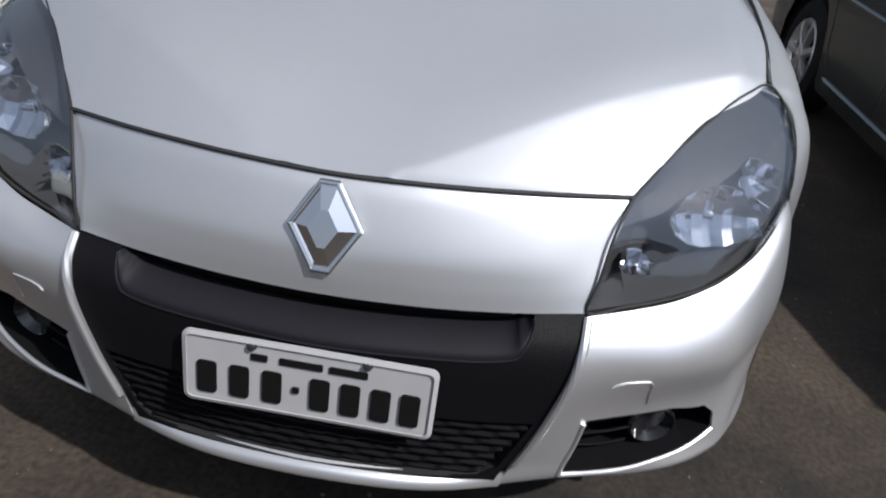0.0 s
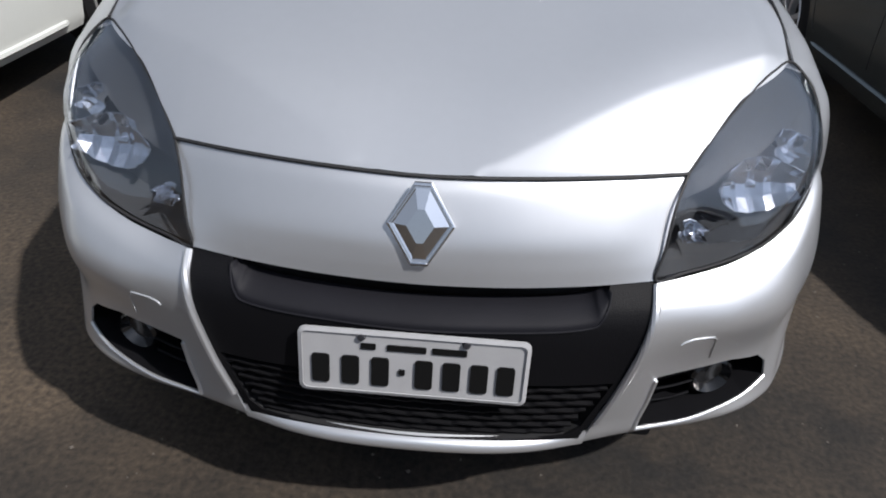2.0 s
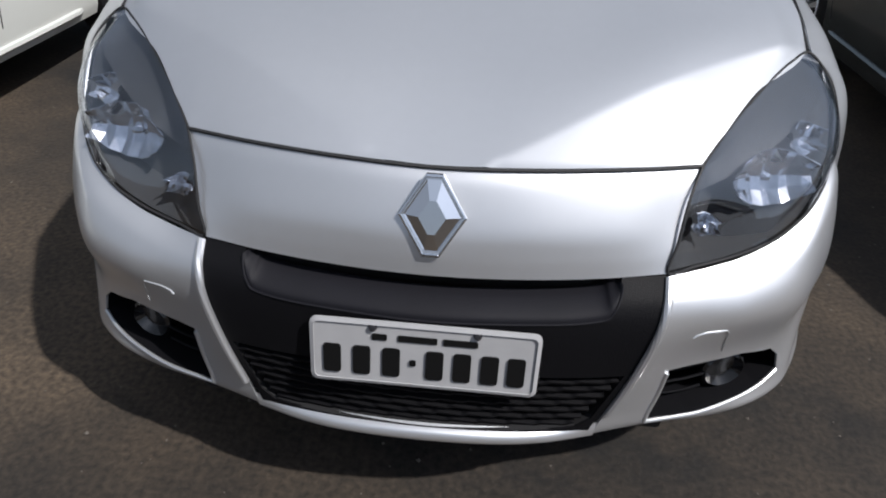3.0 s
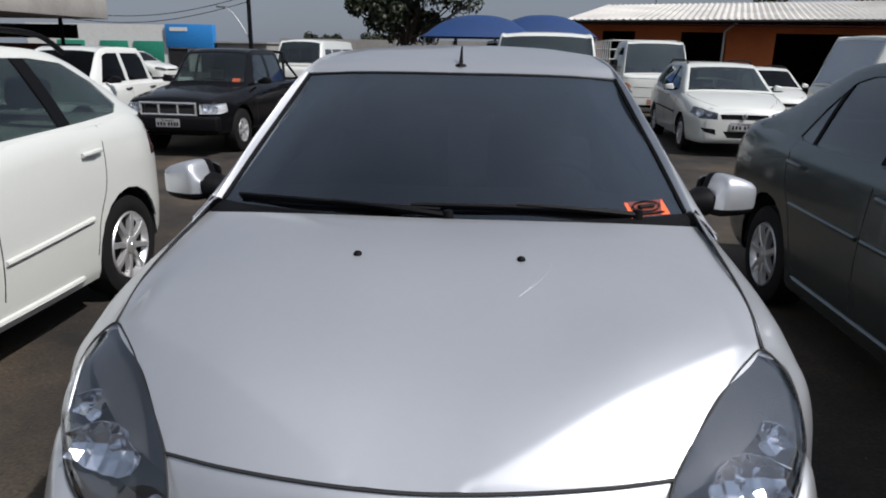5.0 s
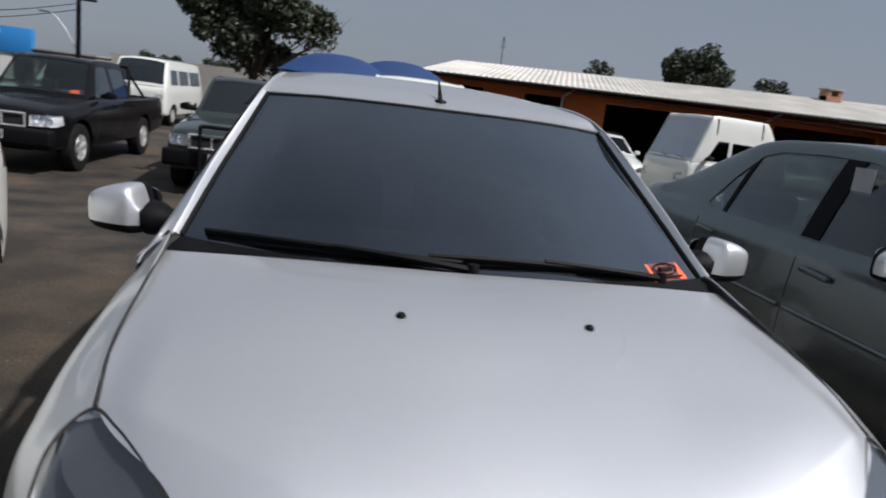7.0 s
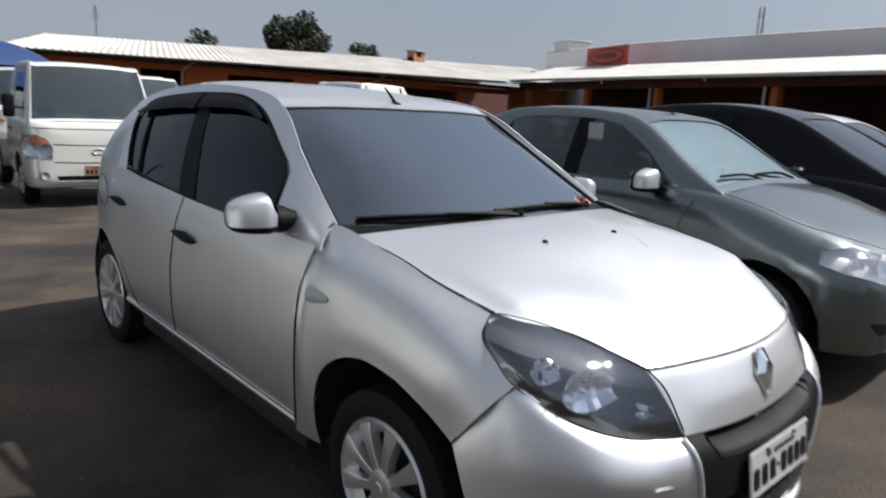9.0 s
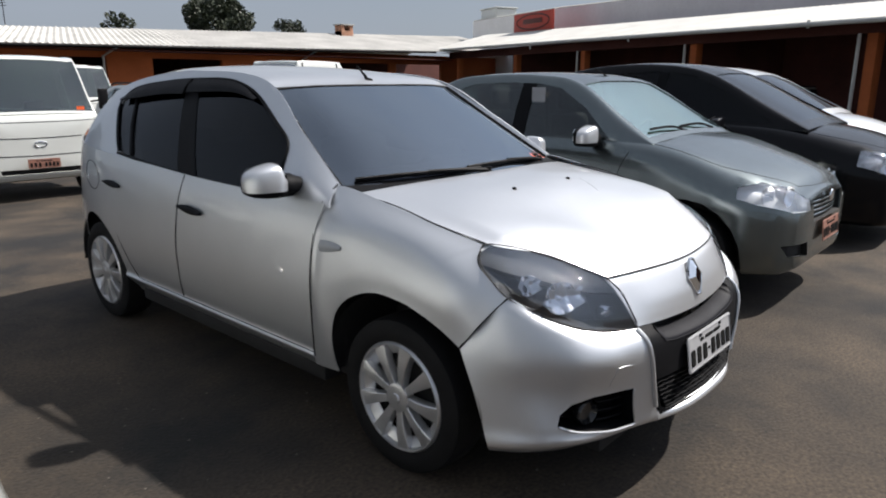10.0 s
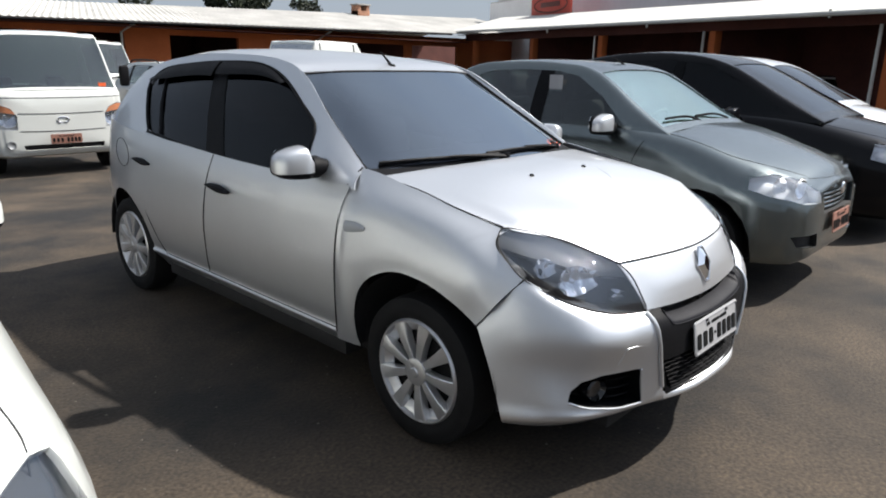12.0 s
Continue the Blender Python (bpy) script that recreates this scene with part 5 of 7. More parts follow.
ROOF = [[(0, 1.70, 1.423), (0.2, 1.706, 1.423), (0.43, 1.732, 1.419), (0.598, 1.785, 1.411)],
        [(0, 1.95, 1.474), (0.2, 1.95, 1.474), (0.42, 1.95, 1.468), (0.577, 1.95, 1.457)],
        [(0, 2.5, 1.522), (0.2, 2.5, 1.520), (0.4, 2.5, 1.511), (0.560, 2.5, 1.492)],
        [(0, 3.0, 1.512), (0.2, 3.0, 1.510), (0.4, 3.0, 1.498), (0.556, 3.0, 1.466)],
        [(0, 3.62, 1.440), (0.2, 3.62, 1.437), (0.4, 3.60, 1.418), (0.548, 3.56, 1.368)]]
roof = part("roof", shell(grid_mesh(sheet(both(ROOF), 56, 48)), 0.005, (0, 2.3, 1.0)), SILVER, car)
antenna = tube(spline([(0, 1.80, 1.442), (0, 1.835, 1.475), (0, 1.885, 1.515)], 10), 0.010, 8, 0.0035)
part("antenna", merge(antenna, shift(lathe([(0.02, 0), (0.016, 0.018), (0.0, 0.030), (-0.01, 0.032)], 18, "z"), (0, 1.80, 1.436))), TRIM, roof, "stubby black roof antenna")

SCREEN = [[(0, 1.700, 1.420), (0.2, 1.706, 1.420), (0.41, 1.732, 1.416), (0.580, 1.778, 1.404)],
          [(0, 1.470, 1.305), (0.23, 1.478, 1.304), (0.46, 1.512, 1.296), (0.626, 1.590, 1.288)],
          [(0, 1.235, 1.175), (0.26, 1.246, 1.174), (0.51, 1.300, 1.165), (0.674, 1.390, 1.166)],
          [(0, 1.010, 1.040), (0.28, 1.026, 1.040), (0.55, 1.088, 1.034), (0.716, 1.172, 1.040)]]
screen = part("windscreen", shell(grid_mesh(sheet(both(SCREEN), 56, 36)), 0.005, (0, 2.6, 1.0)), SMOKED, car, "dark tinted windscreen")
screen.visible_shadow = False
for s in (1, -1):
    a = [(0.580, 1.778, 1.404), (0.626, 1.590, 1.288), (0.674, 1.390, 1.166), (0.716, 1.172, 1.040)]
    b = [(0.600, 1.79, 1.420), (0.644, 1.600, 1.316), (0.690, 1.400, 1.200), (0.736, 1.160, 1.048)]
    c = [tuple((np.array(p) + np.array(q)) / 2 + np.array((0.006, -0.004, 0.008))) for p, q in zip(a, b)]
    part("a_pillar", shell(grid_mesh(sheet(flip([a, c, b], s), 30, 8)), 0.006, (0, 2.3, 1.0)), SILVER, car)
    part("screen_seal", tube(spline([(s * x, y, z + 0.002) for x, y, z in a], 30), 0.007), TRIM, screen)
part("screen_seal", tube(spline(both([[(x, y - 0.002, z + 0.001) for x, y, z in SCREEN[0]]])[0], 40), 0.004), SEAM, screen)

# cowl, wipers
COWL = [[(0, 0.988, 1.034), (0.25, 0.995, 1.034), (0.50, 1.028, 1.027), (0.735, 1.098, 1.008)],
        [(0, 1.000, 1.036), (0.27, 1.014, 1.036), (0.53, 1.062, 1.030), (0.735, 1.130, 1.022)],
        [(0, 1.030, 1.048), (0.28, 1.046, 1.048), (0.55, 1.108, 1.043), (0.706, 1.190, 1.048)]]
cowl = part("cowl", shell(grid_mesh(sheet(both(COWL), 40, 10)), 0.004, (0, 1.2, 0.6)), TRIM, car, "black plastic cowl")


def wiper(pivot, mid, elbow, ends):
    arm = tube(spline([pivot, mid, elbow], 16), 0.011, 6, 0.006)
    blade = merge(tube(spline(ends, 24), 0.007, 6), tube(spline([(x, y + 0.006, z - 0.010) for x, y, z in ends], 24), 0.005, 4))
    w = part("wiper", arm, TRIM, car, "black wiper arm and blade")
    part("wiper_blade", blade, TRIM, w)
    part("wiper_pivot", shift(lathe([(0.018, 0), (0.016, 0.014), (-0.02, 0.018)], 14, "z"), pivot), TRIM, w)


wiper((0.005, 1.005, 1.050), (-0.16, 1.018, 1.066), (-0.34, 1.052, 1.074), [(-0.655, 1.158, 1.062), (-0.45, 1.080, 1.070), (-0.22, 1.038, 1.068), (-0.02, 1.030, 1.062)])
wiper((0.560, 1.105, 1.046), (0.40, 1.064, 1.066), (0.20, 1.046, 1.080), [(-0.105, 1.036, 1.072), (0.10, 1.040, 1.074), (0.32, 1.058, 1.068), (0.50, 1.092, 1.056)])

# tail
TAIL = [[(0, 3.62, 1.440), (0.2, 3.62, 1.437), (0.4, 3.60, 1.418), (0.548, 3.56, 1.368)],
        [(0, 3.80, 1.20), (0.25, 3.79, 1.20), (0.48, 3.75, 1.19), (0.615, 3.66, 1.17)],
        [(0, 3.90, 1.02), (0.27, 3.90, 1.02), (0.52, 3.86, 1.02), (0.672, 3.78, 1.03)],
        [(0, 3.94, 0.80), (0.28, 3.94, 0.80), (0.54, 3.91, 0.80), (0.690, 3.86, 0.82)],
        [(0, 3.97, 0.52), (0.28, 3.96, 0.52), (0.54, 3.945, 0.52), (0.685, 3.92, 0.52)],
        [(0, 3.95, 0.26), (0.26, 3.94, 0.26), (0.5, 3.92, 0.26), (0.660, 3.88, 0.26)]]
bm = grid_mesh(sheet(both(TAIL), 40, 40))
pane = carve(bm, [(-0.52, 1.08), (0.52, 1.08), (0.47, 1.36), (-0.47, 1.36)], (0, 2))
tail = part("tailgate", shell(bm, 0.005, (0, 2.5, 0.8)), SILVER, car)
back_glass = part("rear_window", shell(pane, 0.004, (0, 2.5, 0.8)), DARK_GLASS, car)
back_glass.visible_shadow = False
for s in (1, -1):
    part("tail_lamp", shell(grid_mesh(sheet(flip([[(0.57, 3.86, 1.02), (0.685, 3.78, 1.03)], [(0.58, 3.90, 0.88), (0.705, 3.83, 0.90)], [(0.57, 3.92, 0.78), (0.705, 3.86, 0.80)]], s), 8, 10)), 0.02, (0, 2.5, 0.8)), RED_LENS, tail, "red tail lamp")

# underside, cabin floor, seats
part("underbody", merge(brick_mesh(-0.50, 0.50, 0.10, 3.90, 0.20, 0.27, 0.01), brick_mesh(-0.80, 0.80, 1.22, 2.88, 0.22, 0.29, 0.01), brick_mesh(-0.48, 0.48, 0.20, 1.10, 0.27, 0.72, 0.02), brick_mesh(-0.76, 0.76, 1.12, 1.16, 0.27, 0.95)), VOID, car)
dash = sheet(both([[(0, 1.14, 1.03), (0.4, 1.17, 1.03), (0.70, 1.24, 1.01)], [(0, 1.40, 1.05), (0.4, 1.42, 1.05), (0.72, 1.44, 1.02)], [(0, 1.55, 0.98), (0.4, 1.56, 0.98), (0.73, 1.58, 0.96)], [(0, 1.55, 0.62), (0.4, 1.55, 0.62), (0.73, 1.55, 0.62)]]), 20, 16)
part("dashboard", shell(grid_mesh(dash), 0.01, (0, 1.2, 0.5)), INSIDE, car)
steering_wheel(car, 0.36, 1.62, 0.96)
for x in (-0.36, 0.36):
    seat(car, x, 1.98, 0.46)
    seat(car, x, 2.80, 0.48)
part("inner_mirror", shift(brick_mesh(-0.11, 0.11, -0.012, 0.012, -0.03, 0.03, 0.01), (0, 1.66, 1.34)), TRIM, screen)

# orange price sticker behind the glass corner
st = [[(0.526, 1.152, 1.0670), (0.650, 1.212, 1.0695)], [(0.540, 1.098, 1.0330), (0.668, 1.158, 1.0365)]]
sticker = part("windscreen_sticker", shift(shell(grid_mesh(sheet(st, 12, 6)), 0.001, (0, 2.6, 1.0)), (0, -0.006, 0.006)), ORANGE, screen, "orange paper sticker with a dark oval")
c0, ex, ey = Vector((0.595, 1.155, 1.0522)), Vector((0.060, 0.029, 0.001)), Vector((-0.007, 0.024, 0.0150))
oval = [c0 + ex * 0.72 * math.cos(a) + ey * 0.72 * math.sin(a) + ey * 0.22 + Vector((0, -0.009, 0.009)) for a in [math.tau * k / 36 for k in range(37)]]
part("oval", tube(oval, 0.0022, 5), INK, sticker)
part("bar", tube([c0 - ex * 0.4 + ey * 0.2 + Vector((0, -0.009, 0.009)), c0 + ex * 0.4 + ey * 0.2 + Vector((0, -0.009, 0.009))], 0.0065, 6), INK, sticker)
part("bar", tube([c0 - ex * 0.62 - ey * 0.82 + Vector((0, -0.009, 0.009)), c0 + ex * 0.78 - ey * 0.82 + Vector((0, -0.009, 0.009))], 0.003, 6), INK, sticker)

for s in (1, -1):
    for cy in (0.770, 3.352):
        wheel(car, Matrix.Translation((s * 0.728, cy, 0.302)) @ Matrix.Rotation(math.pi if s > 0 else 0, 4, 'Z'), 0.302, 0.185, 0.211, CAP, 9)

# ---------------------------------------------------------------- the other vehicles
def capped(rows):
    """Closes a loft at both ends with rows drawn together towards the middle."""
    def toward(r, f, dy):
        c = np.array(r, float)
        mid = np.array((0, c[0][1], (c[:, 2].min() + c[:, 2].max()) / 2))
        q = mid + (c - mid) * f
        q[:, 1] += dy
        return [tuple(p) for p in q]
    f = [(0.02, 0.052), (0.5, 0.047), (0.8, 0.034), (0.94, 0.016)]
    return [toward(rows[0], a, -b) for a, b in f] + rows + [toward(rows[-1], a, b) for a, b in reversed(f)]


def section(y, w, ws, zb, zs, zc):
    d = zs - zb
    return [(0, y, zc), (ws * 0.35, y, zc - (zc - zs) * 0.10), (ws * 0.72, y, zc - (zc - zs) * 0.45), (ws, y, zs), (w - 0.012, y, zb + 0.80 * d), (w, y, zb + 0.50 * d), (w - 0.01, y, zb + 0.16 * d), (w - 0.07, y, zb), (w * 0.5, y, zb - 0.004), (0, y, zb - 0.004)]


def cabin(y, wb, zb, wr, zr, zc):
    return [(0, y, zc), (wr * 0.5, y, zc - (zc - zr) * 0.12), (wr * 0.86, y, zc - (zc - zr) * 0.6), (wr, y, zr), (wr + (wb - wr) * 0.45 + 0.012, y, zr + (zb - zr) * 0.45), (wb, y, zb - 0.01)]


SKIN = {}


def on_nose(v, x, z, out=0.0):
    """The point on a vehicle's front at x and z, lifted by out."""
    hit = SKIN[v.name].ray_cast(Vector((x, -3, z)), Vector((0, 1, 0)))[0]
    return Vector((x, (hit.y if hit else 0.0) - out, z))


def vehicle(name, m, label, category, paint, spec, glass=SMOKED, fine=1.0, group=""):
    """A car, van or cab from lofted body and cabin, with what is let into them cut from the skin."""
    v = base(name, m, label, category, group)
    nu, nv = int(44 * fine), int(84 * fine)
    low = grid_mesh(sheet(both([[tuple(p) for p in r] for r in capped([section(*q) for q in spec["low"]])]), nu, nv))
    ends = spec["low"][0][0], spec["low"][-1][0]
    centre = (0, (ends[0] + ends[1]) / 2, 0.6)
    yf, yr, radius, rim = spec["wheels"][:4]
    arch = spec.get("arch", radius + 0.055)
    for s in (1, -1):
        for cy in (yf, yr):
            carve(low, ring_poly(cy, radius, arch, arch, 20), (1, 2), lambda c: c.x * s > 0.45).free()
            carve(low, [(cy - arch, -0.2), (cy + arch, -0.2), (cy + arch, radius), (cy - arch, radius)], (1, 2), lambda c: c.x * s > 0.45).free()
    cut = []
    for nm, poly, mat, deep, rear, lab in spec.get("ends", []):
        for s in ((1, -1) if min(p[0] for p in poly) > 0.02 else (1,)):
            lim = (lambda c: c.y > ends[1] - 0.16) if rear else (lambda c: c.y < ends[0] + (0.30 if nm == "headlight" else 0.75))
            patch = carve(low, [(s * x, z) for x, z in poly], (0, 2), lambda c: lim(c) and c.z < 1.6)
            cut.append((nm, patch, mat, deep, rear, lab))
    for nm, poly, mat, lab in spec.get("tops", []):
        for s in (1, -1):
            cut.append((nm, carve(low, [(s * x, y) for x, y in poly], (0, 1), lambda c: c.z > 0.52), mat, 0.0, False, lab))
    for nm, poly, mat in spec.get("flanks", []):
        for s in (1, -1):
            cut.append((nm, carve(low, poly, (1, 2), lambda c: c.x * s > 0.4), mat, 0.0, False, ""))
    if "bed" in spec:
        pocket = carve(low, spec["bed"], (0, 1), lambda c: c.z > 0.7)
        part("load_bed", recess(pocket, (0, 0, -0.42)), TRIM, v, "open load bed")
    tree = SKIN[v.name] = BVHTree.FromBMesh(low)
    body = part("body", shell(low, 0.012, centre), paint, v)

    def flank(y, z, s, out=0.0):
        hit = tree.ray_cast(Vector((s * 3, y, z)), Vector((-s, 0, 0)))[0]
        return Vector((hit.x + s * out if hit else s * (spec["low"][2][1] + out), y, z))

    for nm, patch, mat, deep, rear, lab in cut:
        if not patch.faces:
            patch.free()
            continue
        if nm == "headlight" and fine > 0.75:
            co = [q.co for q in patch.verts]
            lo, hi = (Vector([f(c[k] for c in co) for k in range(3)]) for f in (min, max))
            cover = part(nm, shell(patch.copy(), 0.003, centre), LENS, body, lab)
            cover.visible_shadow = False
            part("lamp_housing", recess(patch, (0, 0.075, -0.01)), mat, cover)
            sx = 1 if lo.x > 0 else -1
            mid = (lo + hi) / 2
            rad = 0.36 * (hi.z - lo.z)
            for f in (-0.2, 0.17):
                at = min(co, key=lambda c: abs(c.x - mid.x - f * (hi.x - lo.x)) + abs(c.z - mid.z))
                bowl = lathe([(0.03, rad * 0.15), (0.018, rad * 0.6), (-0.004, rad)], 12, "y")
                jig = random.Random(int(1000 * abs(f)))
                for q in bowl.verts:
                    q.co += Vector((jig.uniform(-1, 1), jig.uniform(-0.5, 0.5), jig.uniform(-1, 1))) * rad * 0.12
                part("reflector", turned(bowl, Matrix.Translation(at + Vector((0, 0.038, 0))) @ Matrix.Rotation(radians(sx * 18), 4, 'Z')), REFLECTOR, cover, sharp=15)
            continue
        if deep:
            part(nm, outward(recess(patch, (0, -deep if rear else deep, 0)), (0, -2, 0.5)), mat, body, lab)
        else:
            part(nm, shell(patch, 0.02, centre), mat, body, lab)
    # cabin
    if "cab" in spec:
        cab = grid_mesh(sheet(both([cabin(*q) for q in spec["cab"]]), nu, nv))
        panes = []
        for nm, (yb, wa, yt, wb) in (("windscreen", spec.get("screen")), ("rear_window", spec.get("back"))) if spec.get("back") else (("windscreen", spec.get("screen")),):
            panes.append((nm, carve(cab, [(-wa, yb), (wa, yb), (wb, yt), (-wb, yt)], (0, 1), lambda c: True)))
        for s in (1, -1):
            side = carve(cab, spec["dlo"], (1, 2), lambda c: c.x * s > 0.3)
            for poly, mat in spec.get("posts", []):
                post = carve(side, poly, (1, 2))
                if post.faces:
                    part("window_post", shell(post, 0.01, (0, centre[1], 1.0)), mat or paint, v)
            panes.append(("side_window", side))
        top = part("cabin_shell", shell(cab, 0.012, (0, centre[1] + 0.2, 1.0)), paint, v)
        for nm, pane in panes:
            if not pane.faces:
                pane.free()
                continue
            outward(pane, (0, centre[1] + 0.2, 0.9))
            for q in pane.verts:
                q.co -= q.normal * 0.006
            w = part(nm, shell(pane, 0.004, (0, centre[1] + 0.2, 0.9)), spec.get("pane", glass) if nm == "side_window" else glass, v)
            w.visible_shadow = False
    for cy in (yf, yr):
        for s in (1, -1):
            x = spec["low"][3 if cy == yf else -5][1] - 0.015
            part("wheel_well", trim_below(shift(lathe([(s * (x - 0.03), arch - 0.01), (s * (x - 0.28), arch - 0.01), (s * (x - 0.30), 0.0)], 24), (0, cy, radius)), radius - 0.02), VOID, v)
            wheel(v, Matrix.Translation((s * (x - 0.105), cy, radius)) @ Matrix.Rotation(math.pi if s > 0 else 0, 4, 'Z'), radius, spec.get("tyre", 0.19), rim, spec.get("rims", CAP), spec["wheels"][4], spec.get("style", "broad"))
    part("underbody", brick_mesh(-0.45, 0.45, ends[0] + 0.15, ends[1] - 0.15, spec["low"][3][3] - 0.01, spec["low"][3][3] + 0.12, 0.02), VOID, v)
    x0 = spec["low"][4][1]
    part("cabin_floor", brick_mesh(-x0 + 0.1, x0 - 0.1, spec.get("floor", (yf + 0.4, yr - 0.1))[0], spec.get("floor", (yf + 0.4, yr - 0.1))[1], 0.52, 0.58, 0.01), INSIDE, v)
    for line in spec.get("gaps", []):
        for s in (1, -1):
            pts = [flank(y, z, s, -0.001) for y, z in (spline([(a, b, 0) for a, b in line], 10)[:, :2])]
            part("door_gap", tube(pts, 0.004, 5), SEAM, v)
    for line in spec.get("topgaps", []):
        for s in (1, -1):
            pts = [tree.ray_cast(Vector((s * x, y, 3)), Vector((0, 0, -1)))[0] for x, y in spline([(a, b, 0) for a, b in line], 24)[:, :2]]
            part("hood_gap", tube([q for q in pts if q], 0.0022, 5), SEAM, v)
    for line, r, mat in spec.get("strips", []):
        for s in (1, -1):
            part("side_moulding", tube([flank(y, z, s, 0.004) for y, z in (spline([(a, b, 0) for a, b in line], 8)[:, :2])], r, 6), mat or paint, v)
    for y, z in spec.get("handles", []):
        for s in (1, -1):
            a, b = flank(y - 0.09, z - 0.004, s, 0.012), flank(y + 0.09, z + 0.004, s, 0.012)
            part("door_handle", tube([a, (a + b) / 2 + Vector((s * 0.012, 0, 0.004)), b], 0.014, 8), spec.get("handle_mat", paint), v)
    if "mirror" in spec:
        x, y, z, size, mat = spec["mirror"]
        for s in (1, -1):
            side_mirror(v, s, pose(s * x, y, z), mat or paint, size)
    for y, z, tilt, bg in spec.get("plates", []):
        licence_plate(v, pose(0, y, z, tilt) if y < 1 else pose(0, y, z, tilt, 0, 180), bg or PLATE, fine > 0.8)
    for x, y in spec.get("seats", []):
        seat(v, x, y, 0.44)
        seat(v, -x, y, 0.44)
    if "wipers" in spec:
        y, z = spec["wipers"]
        for x in (-0.05, 0.45):
            part("wiper", tube(spline([(x, y, z), (x - 0.2, y + 0.03, z + 0.035), (x - 0.5, y + 0.05, z + 0.03)], 12), 0.009, 5), TRIM, v)
    if "rails" in spec:
        for s in (1, -1):
            part("roof_rail", tube(spline([(s * x, y, z) for x, y, z in spec["rails"]], 24), 0.016, 6), TRIM, v)
    return v


def slat_grille(v, z0, z1, w0, w1, y, n, mat, bow=0.15):
    for k in range(n):
        z = z0 + (z1 - z0) * (k + 0.5) / n
        w = w0 + (w1 - w0) * (k + 0.5) / n
        part("grille_slat", tube([(x, y + bow * x * x, z) for x in np.linspace(-w, w, 13)], 0.008, 6), mat, v)


SEDAN = dict(
    topgaps=[[(0.40, 0.20), (0.56, 0.40), (0.66, 0.60), (0.69, 0.85), (0.70, 1.08)], [(0.0, 0.16), (0.2, 0.17), (0.40, 0.20)]],
    low=[(0.15, 0.58, 0.46, 0.27, 0.69, 0.735), (0.22, 0.69, 0.58, 0.245, 0.735, 0.80), (0.36, 0.765, 0.65, 0.235, 0.785, 0.86), (0.55, 0.80, 0.69, 0.20, 0.845, 0.915), (0.90, 0.815, 0.735, 0.20, 0.945, 0.995), (1.30, 0.822, 0.76, 0.20, 0.985, 1.03), (2.2, 0.824, 0.775, 0.20, 0.985, 1.0), (3.0, 0.822, 0.765, 0.20, 0.995, 1.02), (3.5, 0.81, 0.735, 0.21, 1.015, 1.075), (3.86, 0.78, 0.69, 0.24, 1.025, 1.07), (4.06, 0.73, 0.63, 0.28, 0.985, 1.02), (4.16, 0.66, 0.56, 0.32, 0.91, 0.94)],
    cab=[(1.04, 0.72, 0.975, 0.70, 0.985, 1.01), (1.30, 0.755, 0.965, 0.665, 1.115, 1.15), (1.72, 0.775, 0.965, 0.59, 1.345, 1.385), (2.1, 0.775, 0.965, 0.57, 1.400, 1.435), (2.55, 0.775, 0.975, 0.57, 1.402, 1.44), (2.88, 0.77, 0.985, 0.578, 1.375, 1.415), (3.15, 0.765, 0.995, 0.605, 1.28, 1.32), (3.45, 0.75, 1.0, 0.65, 1.145, 1.18), (3.70, 0.735, 1.02, 0.70, 1.045, 1.07)],
    screen=(1.10, 0.67, 1.70, 0.535), back=(3.56, 0.62, 2.96, 0.52),
    dlo=[(1.34, 0.988), (2.98, 0.996), (3.045, 1.02), (2.93, 1.18), (2.80, 1.315), (2.68, 1.348), (2.35, 1.362), (2.05, 1.358), (1.84, 1.325), (1.60, 1.195)],
    posts=[([(2.08, 0.9), (2.20, 0.9), (2.20, 1.5), (2.08, 1.5)], TRIM), ([(2.855, 0.9), (2.885, 0.9), (2.825, 1.45), (2.795, 1.45)], TRIM)], pane=SEDAN_PANE,
    wheels=(0.76, 3.22, 0.295, 0.19, 7), arch=0.375, style="thin",
    ends=[("headlight", [(0.40, 0.622), (0.405, 0.695), (0.52, 0.765), (0.62, 0.795), (0.72, 0.775), (0.80, 0.728), (0.74, 0.672), (0.58, 0.625)], LAMP_SILVER, 0.0, False, "faceted clear headlight"),
          ("grille", [(-0.33, 0.545), (0.33, 0.545), (0.355, 0.68), (-0.355, 0.68)], VOID, 0.04, False, "black grille opening"),
          ("air_intake", [(0.36, 0.34), (0.60, 0.36), (0.66, 0.43), (0.40, 0.43)], VOID, 0.04, False, "black lower air intake"),
          ("tail_lamp", [(0.50, 0.70), (0.80, 0.70), (0.80, 0.92), (0.50, 0.92)], RED_LENS, 0.0, True, "red tail lamp")],
    gaps=[[(1.25, 0.36), (1.26, 0.60), (1.24, 0.80), (1.18, 0.93)], [(2.14, 0.36), (2.15, 0.6), (2.14, 0.95)], [(2.78, 0.36), (2.90, 0.62), (3.03, 0.80), (3.05, 0.98)]],
    strips=[([(1.28, 0.66), (2.12, 0.665)], 0.012, None), ([(2.17, 0.665), (2.90, 0.672)], 0.012, None), ([(1.30, 0.30), (2.9, 0.30)], 0.014, None)],
    handles=[(1.98, 0.86), (2.92, 0.88)], handle_mat=GREY_PAINT, mirror=(0.80, 1.44, 1.02, 1.0, LIGHT_SILVER), plates=[(0.075, 0.47, -6, RED_PLATE)], seats=[(0.36, 2.0), (0.36, 2.75)], wipers=(1.10, 1.035), floor=(1.2, 3.3))
